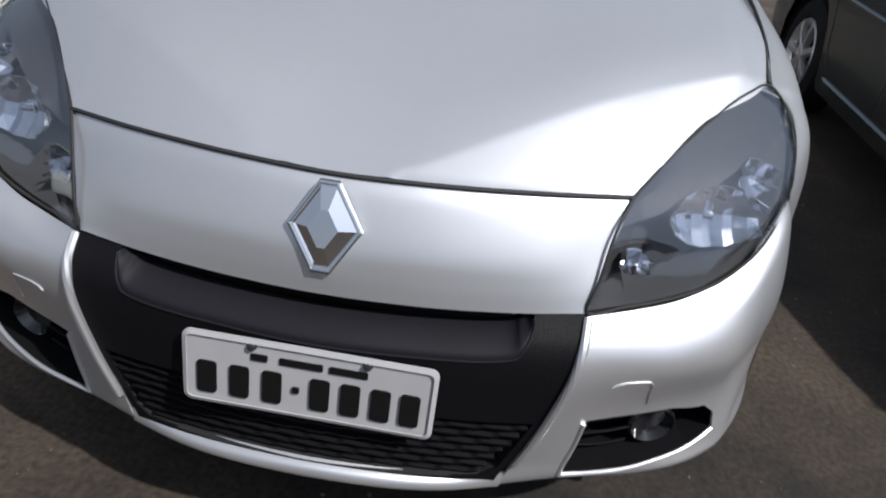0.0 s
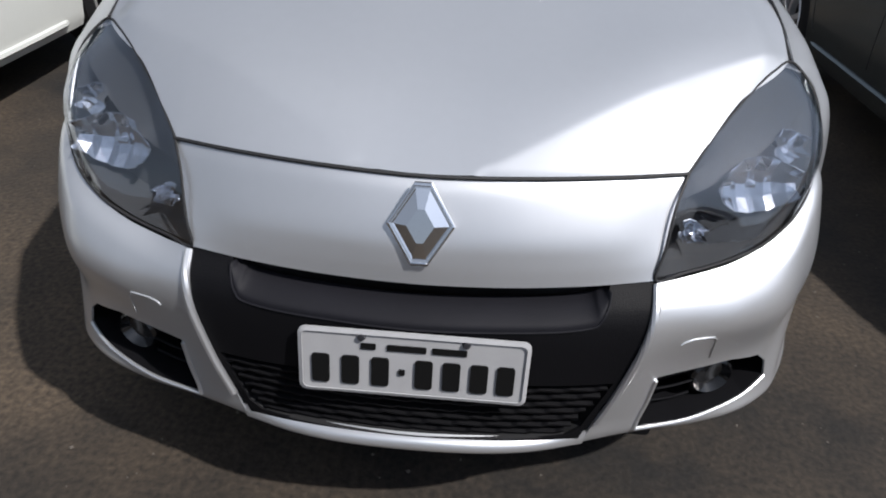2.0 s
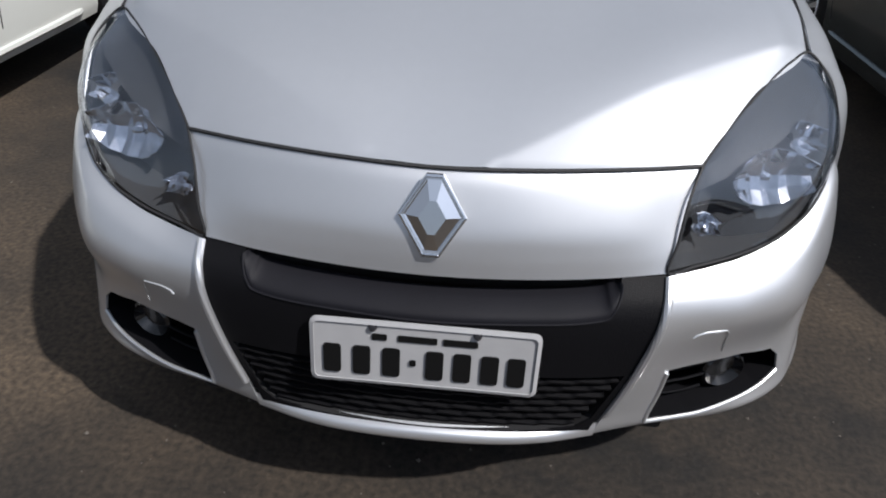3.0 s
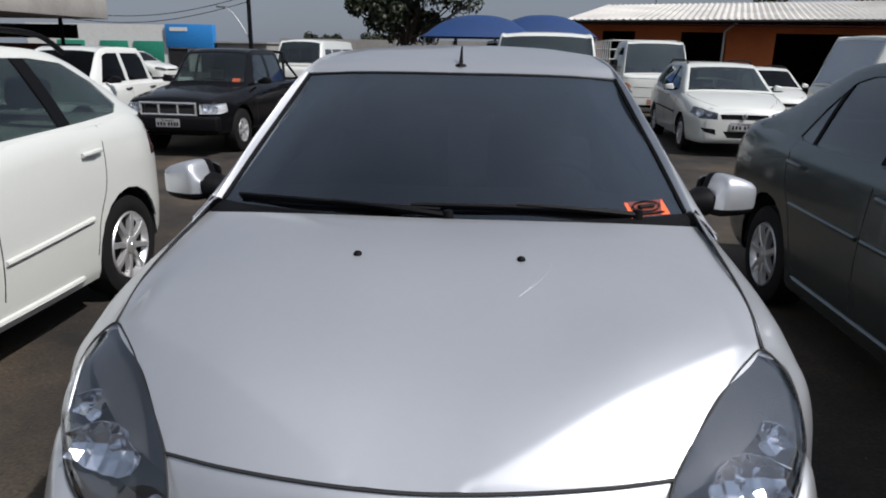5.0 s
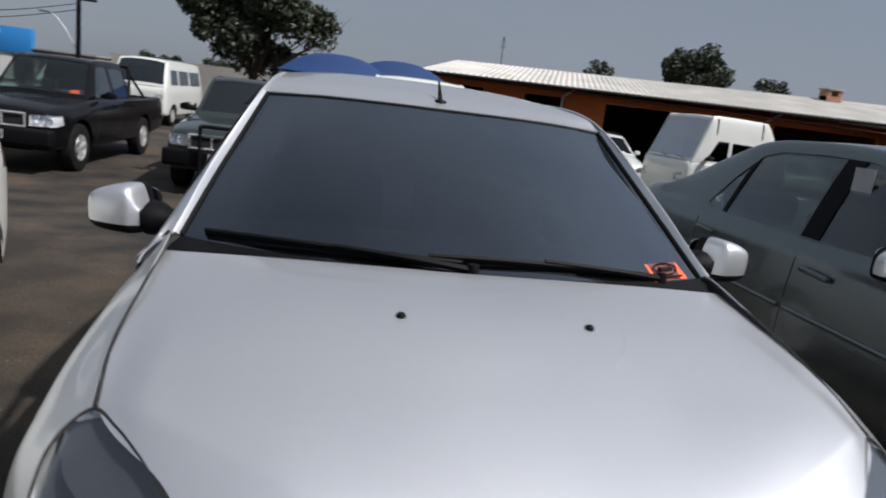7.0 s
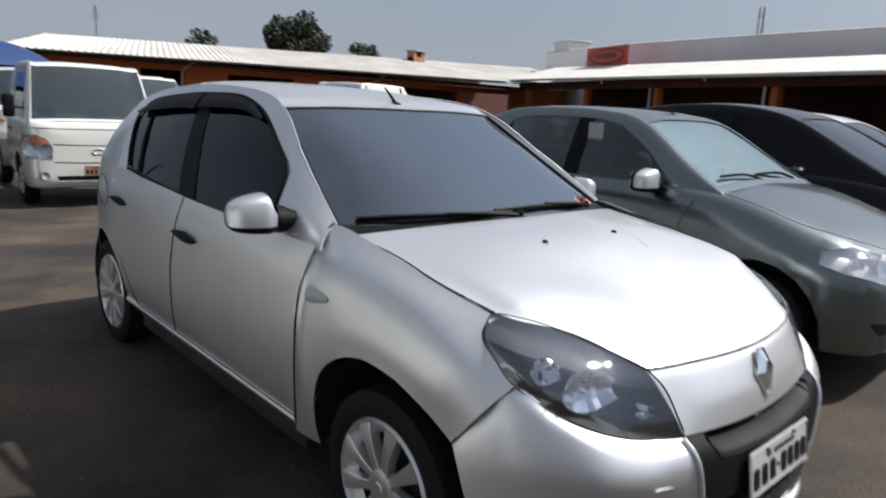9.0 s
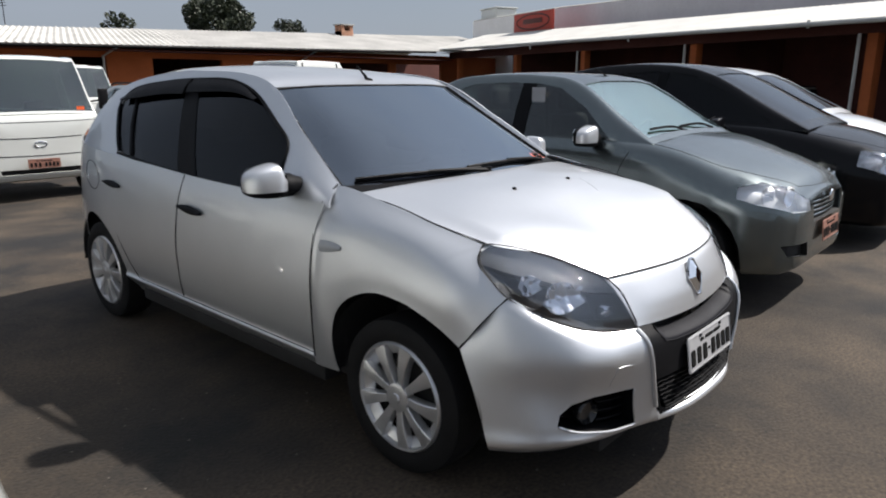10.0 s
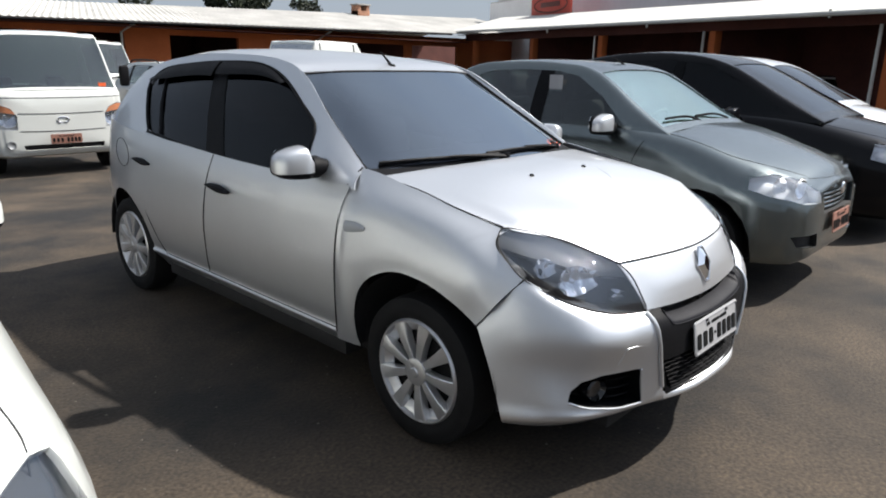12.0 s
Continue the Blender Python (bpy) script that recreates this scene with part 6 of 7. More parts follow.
grey = vehicle("sedan_car", pose(2.645, 0.08, 0) @ Matrix.Diagonal((1, 1, 1.045, 1)), "dark grey green four-door sedan with clear headlights", "car", GREY_PAINT, SEDAN, CLEAR, 1.1)
slat_grille(grey, 0.555, 0.67, 0.32, 0.34, 0.125, 4, GREY_PAINT, 0.2)
part("badge", shift(lathe([(-0.012, 0), (-0.008, 0.035), (0.0, 0.04)], 24, "y"), (0, 0.098, 0.675)), CHROME, grey)
part("paper_notice", turned(brick_mesh(-0.06, 0.06, -0.001, 0.001, -0.06, 0.06), Matrix.Translation((-0.655, 2.02, 1.27)) @ Matrix.Rotation(radians(90), 4, 'Z')), PLATE, grey, "white paper notice behind the window")
part("antenna", tube([(0, 1.80, 1.40), (0, 1.86, 1.435), (0, 1.93, 1.47)], 0.008, 6, 0.003), TRIM, grey)
part("dashboard", brick_mesh(-0.68, 0.68, 1.22, 1.60, 0.80, 0.97, 0.05, 3), DASH_GREY, grey)
steering_wheel(grey, 0.36, 1.68, 0.90)

WAGON = dict(
    low=[(0.02, 0.52, 0.44, 0.22, 0.72, 0.79), (0.10, 0.64, 0.55, 0.20, 0.78, 0.87), (0.45, 0.745, 0.645, 0.20, 0.875, 0.96), (0.90, 0.780, 0.665, 0.20, 0.935, 1.02), (1.30, 0.800, 0.70, 0.20, 0.975, 1.04), (2.3, 0.832, 0.778, 0.20, 1.04, 1.06), (3.0, 0.83, 0.772, 0.20, 1.07, 1.08), (3.45, 0.82, 0.75, 0.22, 1.085, 1.09), (3.66, 0.79, 0.71, 0.25, 1.06, 1.07), (3.78, 0.74, 0.64, 0.30, 1.0, 1.02)],
    cab=[(0.95, 0.65, 0.99, 0.63, 1.0, 1.02), (1.25, 0.705, 1.01, 0.63, 1.14, 1.17), (1.75, 0.76, 1.03, 0.59, 1.41, 1.45), (2.2, 0.782, 1.04, 0.57, 1.465, 1.505), (2.9, 0.782, 1.065, 0.57, 1.455, 1.50), (3.2, 0.775, 1.075, 0.585, 1.39, 1.44), (3.45, 0.755, 1.08, 0.625, 1.25, 1.30), (3.66, 0.72, 1.08, 0.67, 1.10, 1.13)],
    screen=(1.0, 0.61, 1.72, 0.535), back=(3.64, 0.60, 3.28, 0.50),
    dlo=[(1.35, 1.045), (2.1, 1.055), (2.9, 1.085), (3.34, 1.108), (3.41, 1.15), (3.30, 1.28), (3.10, 1.395), (2.85, 1.425), (2.2, 1.435), (1.95, 1.42), (1.75, 1.37), (1.5, 1.24)],
    posts=[([(2.09, 0.9), (2.18, 0.9), (2.2, 1.5), (2.11, 1.5)], TRIM), ([(2.80, 0.9), (2.90, 0.9), (2.80, 1.5), (2.70, 1.5)], TRIM)],
    wheels=(0.80, 3.262, 0.31, 0.205, 8), arch=0.365, style="thin",
    tops=[("headlight", [(0.46, -0.02), (0.74, -0.02), (0.735, 0.18), (0.705, 0.36), (0.675, 0.437), (0.63, 0.387), (0.53, 0.25)], LAMP_GREY, "smoked headlight with chrome inside")],
    topgaps=[[(0.42, 0.05), (0.53, 0.25), (0.63, 0.387), (0.628, 0.56), (0.628, 0.78), (0.635, 1.0)]],
    ends=[          ("grille", [(-0.38, 0.60), (0.38, 0.60), (0.39, 0.70), (-0.39, 0.70)], VOID, 0.04, False, "black grille opening"),
          ("air_intake", [(-0.40, 0.32), (0.40, 0.32), (0.48, 0.46), (-0.48, 0.46)], VOID, 0.05, False, "black lower air intake"),
          ("tail_lamp", [(0.56, 0.82), (0.84, 0.82), (0.84, 1.02), (0.60, 1.02)], DARK_LAMP, 0.0, True, "smoked dark red tail lamp")],
    gaps=[[(1.22, 0.36), (1.23, 0.60), (1.20, 0.85), (1.12, 1.0)], [(2.13, 0.36), (2.15, 0.6), (2.14, 1.03)], [(2.88, 0.36), (2.93, 0.55), (3.04, 0.75), (3.08, 1.06)]],
    strips=[([(1.26, 0.515), (2.11, 0.535)], 0.014, None), ([(2.16, 0.535), (2.86, 0.575)], 0.014, None), ([(1.25, 0.27), (2.90, 0.275)], 0.016, None)],
    handles=[(2.02, 0.90), (2.93, 0.93)], mirror=(0.66, 1.42, 1.06, 0.95, None), plates=[(-0.045, 0.50, -6, None)], seats=[(0.36, 1.95), (0.36, 2.75)], wipers=(1.02, 1.06), floor=(1.2, 3.5),
    rails=[(0.545, 1.95, 1.49), (0.545, 2.05, 1.535), (0.545, 2.5, 1.56), (0.545, 3.0, 1.545), (0.56, 3.22, 1.445)])
wagon = vehicle("estate_car", pose(-2.915, -0.225, 0, 0, 0, -0.9), "white five-door estate car with black roof rails", "car", WHITE_PAINT, WAGON, TEAL, 1.1)
part("dashboard", brick_mesh(-0.68, 0.68, 1.15, 1.55, 0.84, 1.03, 0.05, 3), INSIDE, wagon)
steering_wheel(wagon, 0.36, 1.62, 0.95)

MINIVAN = dict(
    topgaps=[[(0.44, 0.14), (0.6, 0.4), (0.68, 0.65), (0.70, 0.9)]],
    low=[(0.03, 0.60, 0.50, 0.22, 0.74, 0.78), (0.12, 0.74, 0.64, 0.20, 0.80, 0.86), (0.45, 0.83, 0.72, 0.20, 0.90, 0.98), (0.9, 0.865, 0.77, 0.20, 0.99, 1.05), (1.4, 0.87, 0.79, 0.20, 1.03, 1.06), (2.4, 0.87, 0.80, 0.20, 1.04, 1.06), (3.2, 0.87, 0.80, 0.20, 1.06, 1.07), (3.8, 0.85, 0.77, 0.22, 1.07, 1.08), (4.1, 0.80, 0.70, 0.26, 1.03, 1.04), (4.22, 0.72, 0.62, 0.32, 0.95, 0.97)],
    cab=[(0.75, 0.74, 1.0, 0.72, 1.01, 1.03), (1.15, 0.78, 1.02, 0.68, 1.20, 1.24), (1.75, 0.80, 1.03, 0.61, 1.49, 1.53), (2.3, 0.80, 1.04, 0.58, 1.58, 1.62), (3.0, 0.80, 1.05, 0.58, 1.56, 1.60), (3.6, 0.79, 1.06, 0.60, 1.44, 1.48), (4.0, 0.75, 1.07, 0.66, 1.20, 1.24), (4.12, 0.72, 1.07, 0.69, 1.09, 1.10)],
    screen=(0.86, 0.68, 1.70, 0.55), back=(4.08, 0.62, 3.7, 0.52),
    dlo=[(1.05, 1.05), (2.2, 1.07), (3.6, 1.10), (3.75, 1.16), (3.55, 1.38), (3.2, 1.48), (2.3, 1.53), (1.9, 1.49), (1.5, 1.31)],
    posts=[([(2.16, 0.9), (2.26, 0.9), (2.26, 1.7), (2.16, 1.7)], TRIM), ([(3.08, 0.9), (3.16, 0.9), (3.16, 1.7), (3.08, 1.7)], TRIM)], pane=DARK_GLASS,
    wheels=(0.86, 3.60, 0.31, 0.205, 8), style="thin",
    ends=[("headlight", [(0.44, 0.62), (0.44, 0.74), (0.62, 0.84), (0.82, 0.88), (0.84, 0.76), (0.70, 0.64)], HEADLAMP, 0.0, False, "clear headlight"),
          ("grille", [(-0.36, 0.60), (0.36, 0.60), (0.38, 0.70), (-0.38, 0.70)], VOID, 0.03, False, "black grille opening")],
    gaps=[[(1.3, 0.36), (1.32, 0.7), (1.25, 1.0)], [(2.2, 0.36), (2.21, 0.7), (2.2, 1.04)]],
    handles=[(2.08, 0.92), (2.98, 0.94)], mirror=(0.86, 1.50, 1.04, 0.95, None), plates=[(-0.04, 0.48, -6, None)], wipers=(0.9, 1.03), floor=(1.2, 3.7))
vehicle("minivan_car", pose(5.12, 0.05, 0), "glossy black minivan with dark windows", "car", BLACK_PAINT, MINIVAN, DARK_GLASS)
vehicle("compact_car", pose(7.70, 0.55, 0), "light silver compact hatchback", "car", LIGHT_SILVER, MINIVAN | dict(pane=DARK_GLASS), DARK_GLASS, 0.8)

PICKUP = dict(
    topgaps=[[(0.62, 0.12), (0.68, 0.5), (0.70, 1.0), (0.70, 1.35)]],
    low=[(0.02, 0.66, 0.58, 0.42, 0.86, 0.90), (0.10, 0.78, 0.70, 0.36, 0.90, 0.96), (0.45, 0.84, 0.74, 0.34, 0.96, 1.03), (0.9, 0.865, 0.76, 0.34, 1.0, 1.07), (1.4, 0.87, 0.78, 0.34, 1.06, 1.09), (2.4, 0.87, 0.80, 0.34, 1.08, 1.09), (3.4, 0.87, 0.81, 0.34, 1.08, 1.09), (4.2, 0.87, 0.81, 0.38, 1.08, 1.085), (5.0, 0.86, 0.80, 0.46, 1.08, 1.085)],
    cab=[(1.35, 0.73, 1.05, 0.71, 1.06, 1.08), (1.6, 0.765, 1.06, 0.66, 1.28, 1.32), (1.95, 0.78, 1.07, 0.60, 1.62, 1.66), (2.4, 0.785, 1.07, 0.59, 1.675, 1.71), (3.0, 0.785, 1.075, 0.60, 1.665, 1.70), (3.25, 0.78, 1.08, 0.61, 1.61, 1.65), (3.36, 0.77, 1.08, 0.70, 1.20, 1.22), (3.39, 0.76, 1.08, 0.74, 1.09, 1.10)],
    screen=(1.42, 0.66, 1.92, 0.55), dlo=[(1.68, 1.11), (3.22, 1.12), (3.17, 1.50), (3.10, 1.59), (2.1, 1.60), (1.95, 1.55)],
    posts=[([(2.42, 1.0), (2.52, 1.0), (2.52, 1.8), (2.42, 1.8)], None)],
    bed=[(-0.70, 3.55), (0.70, 3.55), (0.70, 4.92), (-0.70, 4.92)],
    wheels=(0.86, 3.85, 0.365, 0.20, 6), arch=0.44, tyre=0.23, style="broad",
    ends=[("headlight", [(0.50, 0.70), (0.50, 0.86), (0.82, 0.86), (0.86, 0.76), (0.80, 0.70)], LAMP_SILVER, 0.0, False, "rectangular clear headlight"),
          ("grille", [(-0.46, 0.69), (0.46, 0.69), (0.44, 0.86), (-0.44, 0.86)], VOID, 0.05, False, "black grille opening"),
          ("bumper_intake", [(-0.5, 0.42), (0.5, 0.42), (0.5, 0.50), (-0.5, 0.50)], VOID, 0.04, False, "")],
    gaps=[[(1.5, 0.45), (1.5, 0.8), (1.48, 1.04)], [(2.45, 0.45), (2.46, 0.8), (2.45, 1.06)], [(3.3, 0.45), (3.32, 0.8), (3.32, 1.06)], [(3.46, 0.5), (3.46, 1.06)]],
    handles=[(2.34, 0.98), (3.18, 0.98)], handle_mat=TRIM, mirror=(0.84, 1.78, 1.16, 0.9, TRIM), plates=[(-0.125, 0.56, 0, None)], wipers=(1.42, 1.09), floor=(1.4, 3.3), seats=[(0.36, 2.2)])


def chrome_grille(v):
    frame_bars = [tube([(-0.47, -0.075, 0.865), (0.47, -0.075, 0.865)], 0.02, 8), tube([(-0.47, -0.075, 0.685), (0.47, -0.075, 0.685)], 0.02, 8)]
    part("grille_frame", merge(*frame_bars), REFLECTOR, v, "chrome grille frame")
    for x in (-0.46, -0.16, 0.16, 0.46):
        part("grille_bar", tube([(x, -0.075, 0.68), (x, -0.075, 0.87)], 0.02, 8), REFLECTOR, v)
    part("front_bumper", brick_mesh(-0.82, 0.82, -0.12, 0.08, 0.42, 0.66, 0.04, 3), TRIM, v, "black front bumper")


def sports_bar(v):
    for s in (1, -1):
        part("sports_bar", tube(spline([(s * 0.66, 3.55, 1.05), (s * 0.62, 3.62, 1.55), (s * 0.55, 3.66, 1.64), (0, 3.68, 1.65)], 20), 0.03, 8), TRIM, v, "black tubular sports bar")
        part("bar_stay", tube([(s * 0.62, 3.64, 1.52), (s * 0.68, 4.45, 1.06)], 0.025, 8), TRIM, v)


LOW = -0.27
ranger = vehicle("pickup_truck", pose(-4.98, 9.92, LOW, 0, 0, -3), "black double-cab pickup with chrome grille", "pickup", BLACK_PAINT, PICKUP, OPEN_GLASS, 1.0)
chrome_grille(ranger)
sports_bar(ranger)
part("windscreen_sticker", turned(brick_mesh(-0.07, 0.07, -0.001, 0.001, -0.04, 0.04), Matrix.Translation((0.50, 1.50, 1.17)) @ Matrix.Rotation(radians(-48), 4, 'X')), ORANGE, ranger, "orange paper sticker")
GREEN_PAINT = material("dark_green_paint", (0.02, 0.028, 0.026), 0.3, 0.2, coat=0.9, vary=0.05)
hilux = vehicle("pickup_truck", pose(-1.78, 9.42, LOW, 0, 0, -2), "dark green pickup with black bull bar", "pickup", GREEN_PAINT, PICKUP, TEAL, 0.9)
chrome_grille(hilux)
for s in (1, -1):
    part("bull_bar", tube(spline([(s * 0.30, -0.15, 0.42), (s * 0.30, -0.17, 0.95), (s * 0.25, -0.16, 1.0), (0, -0.16, 1.0)], 16), 0.028, 8), TRIM, hilux, "black bull bar")
vehicle("double_cab_car", pose(-7.35, 9.1, LOW, 0, 0, -2), "white crew-cab off-road vehicle", "car", WHITE_PAINT, PICKUP, DARK_GLASS, 0.8)

HATCH = dict(
    topgaps=[[(0.40, 0.10), (0.58, 0.4), (0.67, 0.7), (0.69, 1.0)]],
    low=[(0.02, 0.58, 0.48, 0.24, 0.70, 0.74), (0.10, 0.70, 0.60, 0.22, 0.76, 0.81), (0.42, 0.78, 0.68, 0.22, 0.84, 0.90), (0.9, 0.81, 0.73, 0.22, 0.92, 0.98), (1.3, 0.818, 0.75, 0.22, 0.97, 1.0), (2.3, 0.82, 0.77, 0.22, 0.99, 1.01), (3.1, 0.82, 0.76, 0.22, 1.01, 1.02), (3.7, 0.80, 0.73, 0.25, 1.02, 1.03), (3.95, 0.74, 0.66, 0.30, 0.97, 0.98)],
    cab=[(1.0, 0.72, 0.96, 0.70, 0.97, 0.99), (1.28, 0.755, 0.97, 0.66, 1.12, 1.15), (1.7, 0.77, 0.98, 0.585, 1.37, 1.40), (2.1, 0.775, 0.99, 0.57, 1.42, 1.455), (3.1, 0.775, 1.01, 0.57, 1.41, 1.45), (3.5, 0.76, 1.01, 0.60, 1.32, 1.36), (3.8, 0.73, 1.02, 0.67, 1.08, 1.10)],
    screen=(1.05, 0.66, 1.66, 0.535), back=(3.76, 0.60, 3.48, 0.52),
    dlo=[(1.36, 1.0), (2.1, 1.01), (3.3, 1.04), (3.4, 1.10), (3.25, 1.30), (3.0, 1.38), (2.1, 1.385), (1.9, 1.37), (1.6, 1.22)],
    posts=[([(2.08, 0.9), (2.18, 0.9), (2.18, 1.5), (2.08, 1.5)], TRIM), ([(2.92, 0.9), (3.0, 0.9), (3.0, 1.5), (2.92, 1.5)], TRIM)],
    wheels=(0.80, 3.22, 0.30, 0.19, 7), arch=0.36, style="thin",
    ends=[("headlight", [(0.40, 0.60), (0.40, 0.70), (0.60, 0.76), (0.76, 0.80), (0.79, 0.70), (0.66, 0.61)], LAMP_GREY, 0.0, False, "smoked headlight with chrome inside"),
          ("grille", [(-0.34, 0.605), (0.34, 0.605), (0.36, 0.685), (-0.36, 0.685)], VOID, 0.04, False, "slim black grille"),
          ("air_intake", [(-0.22, 0.31), (0.22, 0.31), (0.30, 0.42), (-0.30, 0.42)], VOID, 0.04, False, "black lower intake"),
          ("fog_pocket", [(0.40, 0.36), (0.58, 0.40), (0.64, 0.47), (0.42, 0.45)], VOID, 0.03, False, "black fog lamp pocket")],
    gaps=[[(1.25, 0.38), (1.26, 0.7), (1.18, 0.95)], [(2.12, 0.38), (2.13, 0.95)]],
    strips=[([(1.28, 0.62), (2.1, 0.63)], 0.016, TRIM), ([(2.15, 0.63), (2.9, 0.64)], 0.016, TRIM)],
    handles=[(2.0, 0.88), (2.85, 0.90)], mirror=(0.80, 1.42, 1.03, 0.85, None), plates=[(-0.05, 0.50, -4, None)], wipers=(1.06, 1.0), floor=(1.2, 3.4), seats=[(0.36, 2.0)],
    rails=[(0.54, 1.85, 1.42), (0.54, 2.0, 1.475), (0.54, 2.6, 1.485), (0.54, 3.2, 1.47), (0.55, 3.35, 1.39)])
palio = vehicle("hatchback_car", pose(4.58, 11.4, LOW, 0, 0, -3) @ Matrix.Diagonal((1.12, 1.08, 1.1, 1)), "white hatchback with black roof rails and dark grille", "car", WHITE_PAINT, HATCH, TEAL, 0.9)
part("badge", shift(lathe([(-0.012, 0), (-0.008, 0.035), (0.0, 0.04)], 24, "y"), (0, -0.05, 0.66)), CHROME, palio)
for nm, x, y, a, lab in (("hatchback_car", 6.95, 15.6, -4, "white compact hatchback parked behind others"), ("saloon_car", 12.4, 13.2, 12, "white hatchback with a rounded roof"), ("hatchback_car", -14.2, 30.0, 80, "white hatchback parked far off"), ("hatchback_car", -10.3, 27.0, 10, "white hatchback parked far off")):
    vehicle(nm, pose(x, y, LOW, 0, 0, a), lab, "car", WHITE_PAINT, HATCH | dict(plates=[], seats=[]), DARK_GLASS, 0.6)

CAB = dict(
    low=[(0.03, 0.74, 0.70, 0.33, 1.12, 1.14), (0.08, 0.83, 0.79, 0.29, 1.16, 1.17), (0.30, 0.865, 0.83, 0.27, 1.18, 1.19), (0.80, 0.87, 0.835, 0.34, 1.18, 1.19), (1.30, 0.87, 0.835, 0.36, 1.18, 1.19), (1.66, 0.865, 0.83, 0.40, 1.18, 1.19), (1.70, 0.85, 0.82, 0.42, 1.16, 1.17)],
    cab=[(0.07, 0.79, 1.15, 0.77, 1.16, 1.18), (0.22, 0.82, 1.16, 0.74, 1.42, 1.46), (0.44, 0.83, 1.16, 0.70, 1.84, 1.88), (0.60, 0.83, 1.16, 0.69, 1.915, 1.96), (1.1, 0.83, 1.16, 0.69, 1.92, 1.97), (1.5, 0.83, 1.16, 0.70, 1.90, 1.95), (1.64, 0.82, 1.16, 0.74, 1.7, 1.74), (1.69, 0.82, 1.16, 0.80, 1.2, 1.21)],
    screen=(0.088, 0.765, 0.46, 0.672), dlo=[(0.32, 1.20), (1.30, 1.20), (1.30, 1.80), (0.56, 1.80)],
    wheels=(0.70, 3.15, 0.33, 0.19, 6), arch=0.40,
    ends=[("headlight", [(0.56, 0.655), (0.555, 0.84), (0.62, 0.94), (0.74, 0.995), (0.86, 0.985), (0.89, 0.90), (0.89, 0.665)], LAMP_SILVER, 0.0, False, "tall headlight with an amber top"),
          ("air_intake", [(-0.5, 0.375), (0.5, 0.375), (0.52, 0.445), (-0.52, 0.445)], VOID, 0.04, False, "black lower intake")],
    gaps=[[(0.36, 0.45), (0.34, 0.9), (0.30, 1.15)], [(1.36, 0.45), (1.36, 1.15)]],
    handles=[(1.25, 1.02)], handle_mat=TRIM, plates=[(-0.075, 0.52, 0, RED_PLATE)], wipers=(0.10, 1.20), floor=(0.4, 1.6), seats=[(0.36, 1.1)])


